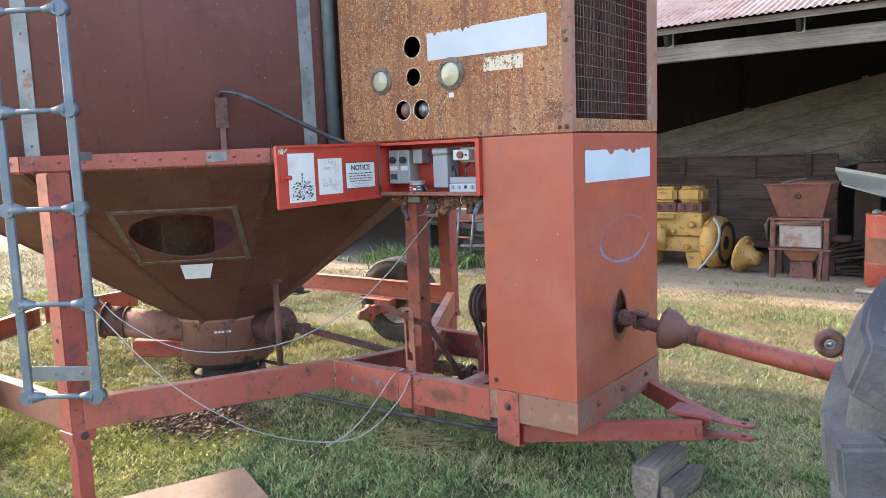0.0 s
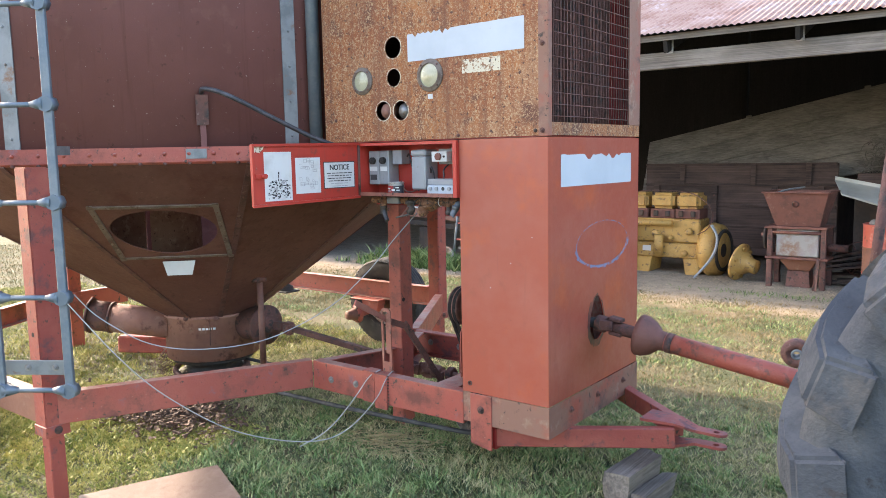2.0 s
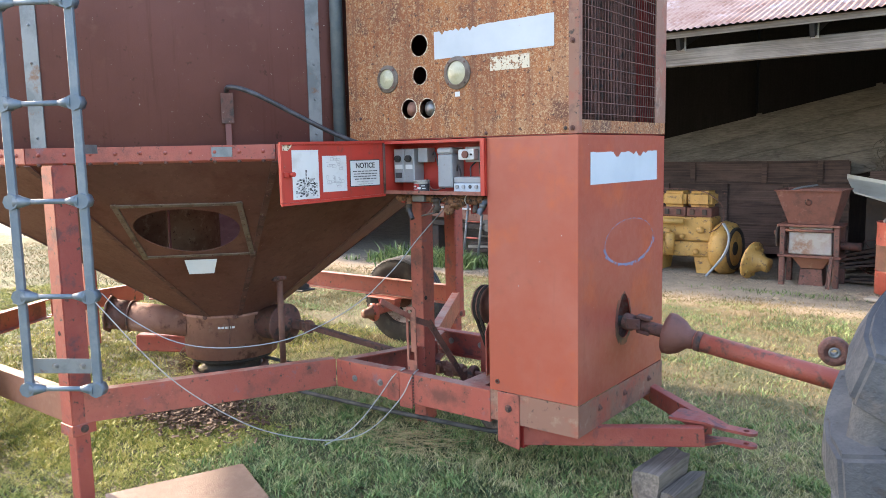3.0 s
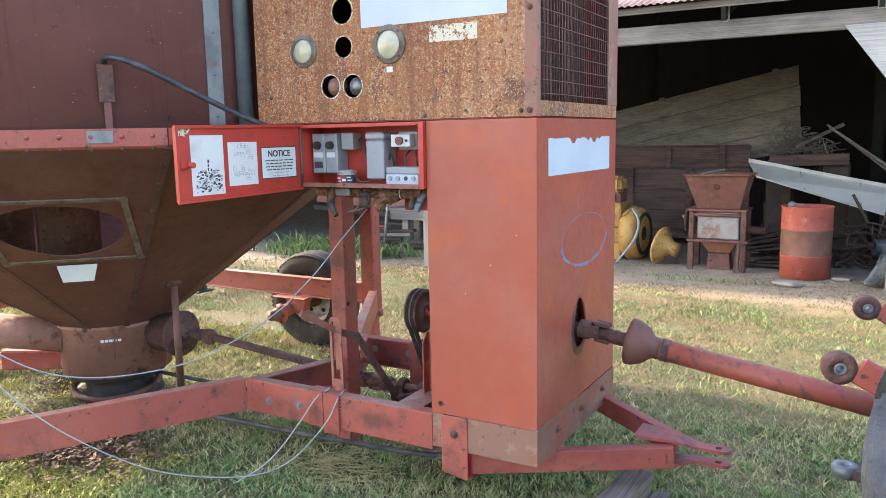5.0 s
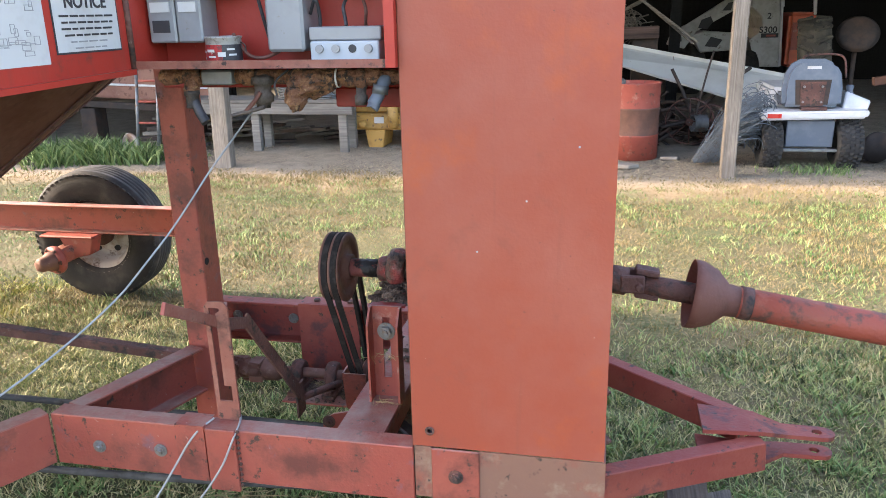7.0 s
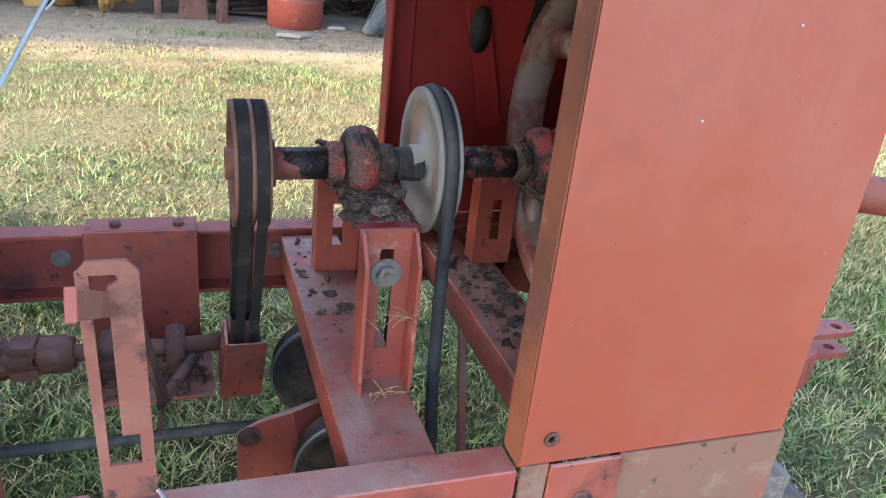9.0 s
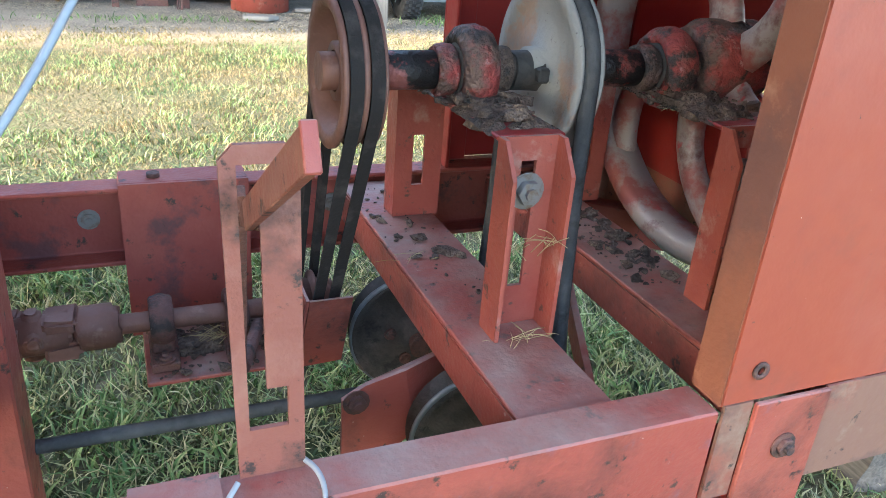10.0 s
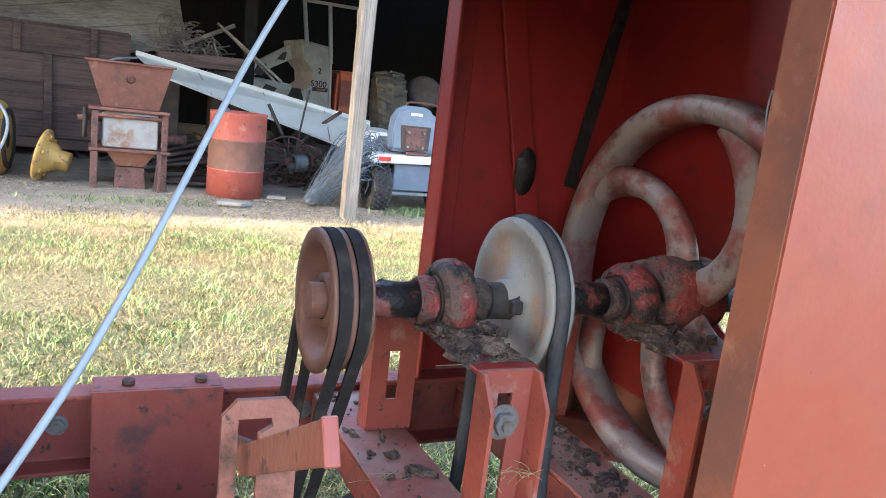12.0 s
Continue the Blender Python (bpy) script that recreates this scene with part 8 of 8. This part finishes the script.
part("sill_bar", bev(bar(B(), (-7.9, 8.25, 0.33), (-5.4, 8.25, 0.20), 0.06, 0.09), 0.006), junk_dark, pnl)
for x in (-7.4, -5.8):
    part("prop_block", bev(box(B(), x - 0.12, x + 0.12, 8.22, 8.5, GB - 0.02, 0.24), 0.01), junk_dark, pnl)
cart = thing("hand_cart", (-6.03, 7.3, GB), "old hand cart with a small spoked wheel", "hand cart")
for dx in (0.0, 0.30):
    part("side_rail", rod(B(), (-6.06 + dx, 7.32, GB + 0.04), (-6.12 + dx, 7.62, 0.92), 0.022, 10), galv, cart)
for z in (0.15, 0.42, 0.68):
    part("cross_bar", rod(B(), (-6.08, 7.32 + 0.3 * (z - GB) / 1.17, z), (-5.78, 7.32 + 0.3 * (z - GB) / 1.17, z), 0.016, 8), drum_red, cart)
part("wheel", lathe(B(), [(0.03, -0.02), (0.115, -0.012), (0.13, -0.03), (0.15, 0), (0.13, 0.03), (0.115, 0.012), (0.03, 0.02)], (-6.10, 7.24, GB + 0.15), (0.3, 1, 0), 28, True), mill_grey, cart)
for k in range(5):
    p = Vector((jag.uniform(-5.95, -5.6), jag.uniform(7.5, 7.8), GB + 0.05 + 0.06 * k))
    solid("scrap_board", bev(bar(B(), p - Vector((0.32, 0, 0)), p + Vector((0.32, 0.1, 0.02)), 0.12, 0.05), 0.004), plank_wood if k % 2 else junk_dark, "old board stacked beside the bench", "board", "boards beside the bench")

# bench with coils and scrap
bench = thing("bench", (-4.5, 7.9, GB), "pale weathered plank bench in front of the barn", "bench")
for k in range(3):
    part("plank", bev(box(B(), -5.9, -3.15, 7.65 + 0.17 * k, 7.81 + 0.17 * k, 0.38, 0.43), 0.005), bench_wood, bench)
part("apron", bev(box(B(), -5.85, -3.2, 7.66, 7.69, 0.24, 0.378), 0.004), bench_wood, bench)
for x in (-5.6, -4.55, -3.35):
    part("leg", bev(box(B(), x - 0.055, x + 0.055, 7.70, 7.78, GB - 0.05, 0.379), 0.004), bench_wood, bench)
    part("leg", bev(box(B(), x - 0.055, x + 0.055, 8.05, 8.13, GB - 0.05, 0.379), 0.004), bench_wood, bench)
for x in (-4.1, -3.6):
    bm = B()
    for k in range(7):
        lathe(bm, [(0.13, 0), (0.16, 0), (0.165, 0.012), (0.13, 0.012)], (x + 0.006 * (k % 3), 7.88, 0.432 + 0.02 * k), (0, 0, 1), 24, True)
    solid("wire_coil", bm, galv, "coil of galvanised wire on the bench", "wire coil", "coils on the bench")
for k in range(26):
    x = jag.uniform(-6.2, -3.4)
    y = jag.uniform(8.3, 9.2)
    a = jag.uniform(-0.4, 0.4)
    l = jag.uniform(0.4, 1.3)
    z = GB + 0.03 + 0.03 * (k % 9)
    bm = bev(bar(B(), (x - l / 2, y - a * l / 2, z), (x + l / 2, y + a * l / 2, z + jag.uniform(-0.02, 0.12)), 0.11, 0.035), 0.003)
    solid("scrap_board", bm, plank_wood if k % 3 else junk_dark, "old grey board on a scrap heap", "board", "boards on the scrap heap")
for k in range(10):
    x, y = jag.uniform(-0.3, -0.02), jag.uniform(8.05, 8.6)
    bm = bev(bar(B(), (x - 0.35, y, GB + 0.04 + 0.035 * k), (x + 0.25, y + jag.uniform(-0.2, 0.2), GB + 0.06 + 0.05 * k), 0.14, 0.03), 0.003)
    solid("scrap_board", bm, junk_dark, "dark board stacked beside the drum", "board", "boards beside the drum")
bm = B()
for k in range(60):
    c = Vector((jag.uniform(0.2, 1.6), jag.uniform(8.4, 9.3), GB + abs(jag.gauss(0, 0.25))))
    d = Vector((jag.uniform(-1, 1), jag.uniform(-0.5, 0.5), jag.uniform(-0.5, 0.5))).normalized() * jag.uniform(0.15, 0.5)
    tube(bm, [c - d, c + Vector((0, 0, 0.05)), c + d], jag.uniform(0.008, 0.03), 6, 1)
solid("scrap_iron", bm, junk_dark, "tangle of dark scrap iron under the chute", "scrap iron", kind="stuff")
bm = B()
for k in range(150):
    c = Vector((jag.uniform(-0.35, 0.30) + 0.1 * jag.random(), jag.uniform(9.85, 10.2), jag.uniform(1.06, 1.28)))
    c.z += max(0, 0.55 - (c.x + 0.35) * 0.75) * jag.random()
    r, a0 = jag.uniform(0.05, 0.14), jag.uniform(0, 3)
    tube(bm, [c + Vector((r * math.cos(a0 + t), 0.02, r * math.sin(a0 + t))) for t in (0, 0.6, 1.2, 1.8)], jag.uniform(0.004, 0.009), 5, 1)
for k in range(60):
    c = Vector((jag.uniform(-0.4, 0.4), jag.uniform(9.85, 10.2), jag.uniform(1.04, 1.35)))
    d = Vector((jag.uniform(-1, 1), jag.uniform(-0.3, 0.3), jag.uniform(-0.5, 0.5))).normalized() * jag.uniform(0.1, 0.25)
    tube(bm, [c - d, c, c + d], jag.uniform(0.005, 0.012), 5, 0)
solid("brushwood", bm, plank_wood, "heap of pale dry twigs and old wire", "brushwood", kind="stuff")
for p, q, w, h in (((-0.42, 9.78, 1.10), (0.62, 9.80, 1.13), 0.30, 0.16), ((-0.10, 9.9, 1.30), (0.52, 9.95, 1.62), 0.05, 0.05), ((0.34, 9.86, 1.58), (1.16, 9.86, 0.98), 0.04, 0.035), ((0.30, 9.90, 1.62), (1.10, 9.90, 0.96), 0.03, 0.03)):
    solid("scrap_board", bev(bar(B(), p, q, w, h), 0.004), dark_wood if w > 0.2 else plank_wood, "old board on the heap of brushwood", "board", "boards on the brushwood")
for x in (-0.30, 0.45):
    solid("crate", bev(bar(B(), (x, 10.05, GB - 0.02), (x, 10.05, 1.06), 0.35, 0.5, (0, 1, 0)), 0.01), junk_dark, "dark crate under the brushwood", "crate", "crates under the brushwood")
bm = plate(B(), [(-0.02, 6.98, GB), (0.22, 6.92, GB), (0.34, 7.03, GB), (0.15, 7.12, GB), (0.0, 7.1, GB)], (0, 0, 0.045))
solid("flat_stone", bev(bm, 0.012), stone_mat, "flat pale stone on the dirt", "stone")
bm = plate(B(), [(0.58, 7.5, GB), (0.78, 7.48, GB), (0.82, 7.6, GB), (0.6, 7.62, GB)], (0, 0, 0.04))
solid("flat_stone", bev(bm, 0.012), stone_mat, "flat pale stone on the dirt", "stone")

# the barn and all in it stand a little higher and further back than the yard's middle
for ob in set(scene.objects) - yard_things:
    if ob.parent is None:
        ob.matrix_world = Matrix.Translation((0.03, 0.06, 0.045)) @ ob.matrix_world

# ---- grass and weeds ----
rng = np.random.default_rng(3)


def blades(name, xy, h, w, lean, mat, label, category):
    n = len(xy)
    a = rng.uniform(0, 2 * np.pi, n)
    la = rng.uniform(0, 2 * np.pi, n)
    z = np.array([ground_z(x, y) for x, y in xy]) - 0.005
    base = np.column_stack([xy[:, 0], xy[:, 1], z])
    side = np.column_stack([np.cos(a), np.sin(a), np.zeros(n)]) * w[:, None]
    tip = np.column_stack([np.cos(la) * lean * h, np.sin(la) * lean * h, h])
    mid = tip * np.array([0.35, 0.35, 0.6])
    v = np.stack([base - side, base + side, base + mid + side * 0.7, base + mid - side * 0.7, base + tip], 1).reshape(-1, 3)
    idx = np.arange(n)[:, None] * 5
    loops = np.concatenate([idx + np.array([0, 1, 2, 3]), idx + np.array([3, 2, 4])], 1).reshape(-1)
    me = bpy.data.meshes.new(name)
    me.vertices.add(len(v))
    me.vertices.foreach_set("co", v.astype(np.float32).reshape(-1))
    me.loops.add(len(loops))
    me.loops.foreach_set("vertex_index", loops.astype(np.int32))
    me.polygons.add(2 * n)
    starts = np.stack([np.arange(n) * 7, np.arange(n) * 7 + 4], 1).reshape(-1)
    me.polygons.foreach_set("loop_start", starts.astype(np.int32))
    me.update(calc_edges=True)
    me.materials.append(mat)
    return tagged(new(name, me), label, category, kind="stuff")


def blade_mat(name, a, b, c, scale):
    m = bpy.data.materials.new(name)
    m.use_nodes = True
    nt = m.node_tree
    N, L = nt.nodes, nt.links
    tc, geo = N.new("ShaderNodeTexCoord"), N.new("ShaderNodeNewGeometry")
    nz = N.new("ShaderNodeTexNoise")
    nz.inputs["Scale"].default_value, nz.inputs["Detail"].default_value = scale, 4
    L.new(tc.outputs["Object"], nz.inputs["Vector"])
    ad = N.new("ShaderNodeMath")
    ad.operation = "MULTIPLY_ADD"
    L.new(geo.outputs["Random Per Island"], ad.inputs[0])
    ad.inputs[1].default_value = 0.55
    L.new(nz.outputs["Fac"], ad.inputs[2])
    cr = N.new("ShaderNodeValToRGB")
    cr.color_ramp.elements[0].position, cr.color_ramp.elements[0].color = 0.46, (*(x * 0.72 for x in a), 1)
    cr.color_ramp.elements[1].position, cr.color_ramp.elements[1].color = 1.0, (*(x * 1.12 for x in c), 1)
    e = cr.color_ramp.elements.new(0.72)
    e.color = (*b, 1)
    L.new(ad.outputs[0], cr.inputs[0])
    L.new(cr.outputs[0], N["Principled BSDF"].inputs["Base Color"])
    N["Principled BSDF"].inputs["Roughness"].default_value = 0.7
    return m


dry_mat = blade_mat("dry_lawn_blades", (0.092, 0.118, 0.030), (0.20, 0.160, 0.062), (0.285, 0.205, 0.098), 2.0)
# Paled so the colour makes up for light missing under the dryer.
lifted_green_mat = blade_mat("light_lifted_green_blades", (0.105, 0.18, 0.048), (0.27, 0.29, 0.112), (0.50, 0.43, 0.235), 2.6)


# Green darkened for the front lawn; its shade is part of the colour.
shade_green_mat = blade_mat("shade_darkened_green_blades", (0.07, 0.135, 0.036), (0.165, 0.215, 0.068), (0.38, 0.35, 0.165), 2.6)
# Yellow-green brightened to put the sun patch beside the hopper into the colour.
sun_bright_mat = blade_mat("sun_brightened_yellow_green_blades", (0.10, 0.165, 0.026), (0.29, 0.31, 0.060), (0.46, 0.41, 0.14), 3.2)
# Dark blades put shade into the grass colour round the dryer.
shade_tuft_mat = blade_mat("painted_shade_lawn_blades", (0.022, 0.05, 0.015), (0.060, 0.10, 0.032), (0.18, 0.18, 0.085), 3.4)
tuft_mat = blade_mat("fresh_tuft_blades", (0.085, 0.175, 0.045), (0.16, 0.26, 0.08), (0.30, 0.34, 0.14), 3.0)


def spread(n, x0, x1, y0, y1):
    return np.column_stack([rng.uniform(x0, x1, n), rng.uniform(y0, y1, n)])


def faded(xy, x1, y0, y1, m):
    """Thins the grass out towards its far edges, so that one kind runs into the next."""
    wob = 0.35 * np.sin(xy[:, 0] * 2.3 + 1.0) * np.sin(xy[:, 1] * 1.9)
    d = np.minimum(np.minimum(x1 - xy[:, 0], xy[:, 1] - y0), y1 - xy[:, 1]) + wob
    return xy[rng.uniform(0, 1, len(xy)) < np.clip(d / m, 0, 1)]


def clumps(count, each, sigma, x0, x1, y0, y1):
    return np.repeat(spread(count, x0, x1, y0, y1), each, 0) + rng.normal(0, sigma, (count * each, 2))


sunny = faded(np.concatenate([spread(24000, -4.4, -1.9, -2.8, 0.0), clumps(2200, 34, 0.026, -4.4, -1.9, -2.8, 0.0)]), 9.0, -2.8, 9.0, 1.1)
n = len(sunny)
blades("grass", sunny, rng.uniform(0.008, 0.030, n), rng.uniform(0.0024, 0.0056, n), rng.uniform(0.4, 1.8, n), sun_bright_mat, "short yellow-green grass beside the hopper, sun patch put into its colour", "grass")
front = faded(np.concatenate([spread(64000, -1.98, 3.0, -2.9, 0.0), clumps(3900, 26, 0.022, -1.98, 3.0, -2.9, 0.0)]), 3.0, -2.9, 9.0, 1.2)
n = len(front)
blades("grass", front, rng.uniform(0.008, 0.030, n), rng.uniform(0.0022, 0.0050, n), rng.uniform(0.4, 1.7, n), shade_green_mat, "thick short green grass before the dryer, shade put into its colour", "grass")
near = faded(np.concatenate([spread(60000, -3.4, 3.0, 0.0, 2.3), clumps(2900, 26, 0.022, -3.4, 3.0, 0.0, 2.3)]), 3.0, -9.0, 2.3, 0.9)
n = len(near)
blades("grass", near, rng.uniform(0.010, 0.045, n), rng.uniform(0.0016, 0.0036, n), rng.uniform(0.3, 1.6, n), lifted_green_mat, "short pale green grass under the dryer, light put into its colour", "grass")
tc0 = spread(900, -1.9, 1.8, -1.5, 1.8)
tuft = np.repeat(tc0, 36, 0) + rng.normal(0, 0.028, (900 * 36, 2))
n = len(tuft)
blades("grass_tufts", tuft, rng.uniform(0.015, 0.055, n), rng.uniform(0.0024, 0.0055, n), rng.uniform(0.4, 1.5, n), tuft_mat, "tufts of fresh green grass", "grass")
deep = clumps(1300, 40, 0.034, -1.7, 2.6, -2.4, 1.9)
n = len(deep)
blades("grass_tufts", deep, rng.uniform(0.012, 0.036, n), rng.uniform(0.0024, 0.0055, n), rng.uniform(0.4, 1.5, n), shade_tuft_mat, "tufts of grass darkened as in shade", "grass")
yard = np.concatenate([spread(26000, -9, -3.2, -1.8, 2.4), clumps(2400, 26, 0.03, -9, -3.2, -1.8, 2.4)])
n = len(yard)
blades("grass", yard, rng.uniform(0.012, 0.045, n), rng.uniform(0.002, 0.0048, n), rng.uniform(0.4, 1.8, n), sun_bright_mat, "short yellow-green grass behind the hopper", "grass")
midf = np.concatenate([spread(90000, -6, 4.5, 1.6, 6.3), clumps(4200, 20, 0.04, -6, 4.5, 1.6, 6.3), spread(30000, -9, -3.3, -1.8, 1.7), spread(26000, 1.8, 5.0, -1.4, 1.7), spread(60000, -6.0, 5.0, -5.5, -1.4)])
n = len(midf)
blades("grass", midf, rng.uniform(0.008, 0.034, n), rng.uniform(0.0014, 0.0034, n), rng.uniform(0.4, 1.5, n), dry_mat, "mown dry yellow-green grass of the yard", "grass")
tc0 = spread(1500, -6, 4.5, 1.6, 6.0)
tuft = np.repeat(tc0, 22, 0) + rng.normal(0, 0.05, (1500 * 22, 2))
n = len(tuft)
blades("grass_tufts", tuft, rng.uniform(0.015, 0.05, n), rng.uniform(0.002, 0.0045, n), rng.uniform(0.4, 1.6, n), tuft_mat, "tufts of fresh green grass", "grass")
farf = np.concatenate([spread(30000, -16, -5, 1.5, 6.2), spread(5000, -5, 4.5, 5.8, 6.6)])
n = len(farf)
blades("grass", farf, rng.uniform(0.01, 0.04, n), rng.uniform(0.004, 0.007, n), rng.uniform(0.3, 1.2, n), dry_mat, "mown dry grass by the barn", "grass")
wd = np.concatenate([np.repeat(np.column_stack([rng.normal(-6.55, 0.55, 150), rng.normal(7.05, 0.24, 150)]), 26, 0) + rng.normal(0, 0.075, (3900, 2)), np.column_stack([rng.normal(2.15, 0.22, 220), rng.normal(7.0, 0.12, 220)]), np.column_stack([rng.normal(-0.9, 0.5, 260), rng.normal(7.0, 0.08, 260)])])
hh = np.concatenate([rng.uniform(0.03, 0.30, 3900) * np.repeat(rng.uniform(0.5, 1.15, 150), 26), rng.uniform(0.03, 0.12, 220), rng.uniform(0.02, 0.07, 260)])
ww = np.concatenate([rng.uniform(0.006, 0.017, 3900), np.full(480, 0.006)])
blades("weeds", wd, hh, ww, rng.uniform(0.4, 1.3, len(wd)), blade_mat("weed_leaves", (0.045, 0.095, 0.022), (0.10, 0.175, 0.045), (0.21, 0.27, 0.10), 6.0), "green weeds growing along the barn", "weeds")
bits = np.concatenate([spread(16000, -8.0, 4.2, 6.35, 8.4), clumps(700, 22, 0.09, -8.0, 4.2, 6.3, 7.9)])
n = len(bits)
blades("chaff", bits, rng.uniform(0.005, 0.018, n), rng.uniform(0.003, 0.009, n), rng.uniform(1.5, 6.0, n), blade_mat("pale_chaff", (0.13, 0.105, 0.075), (0.25, 0.21, 0.145), (0.40, 0.34, 0.24), 5.0), "straw and chips scattered on the dirt by the barn", "straw litter")
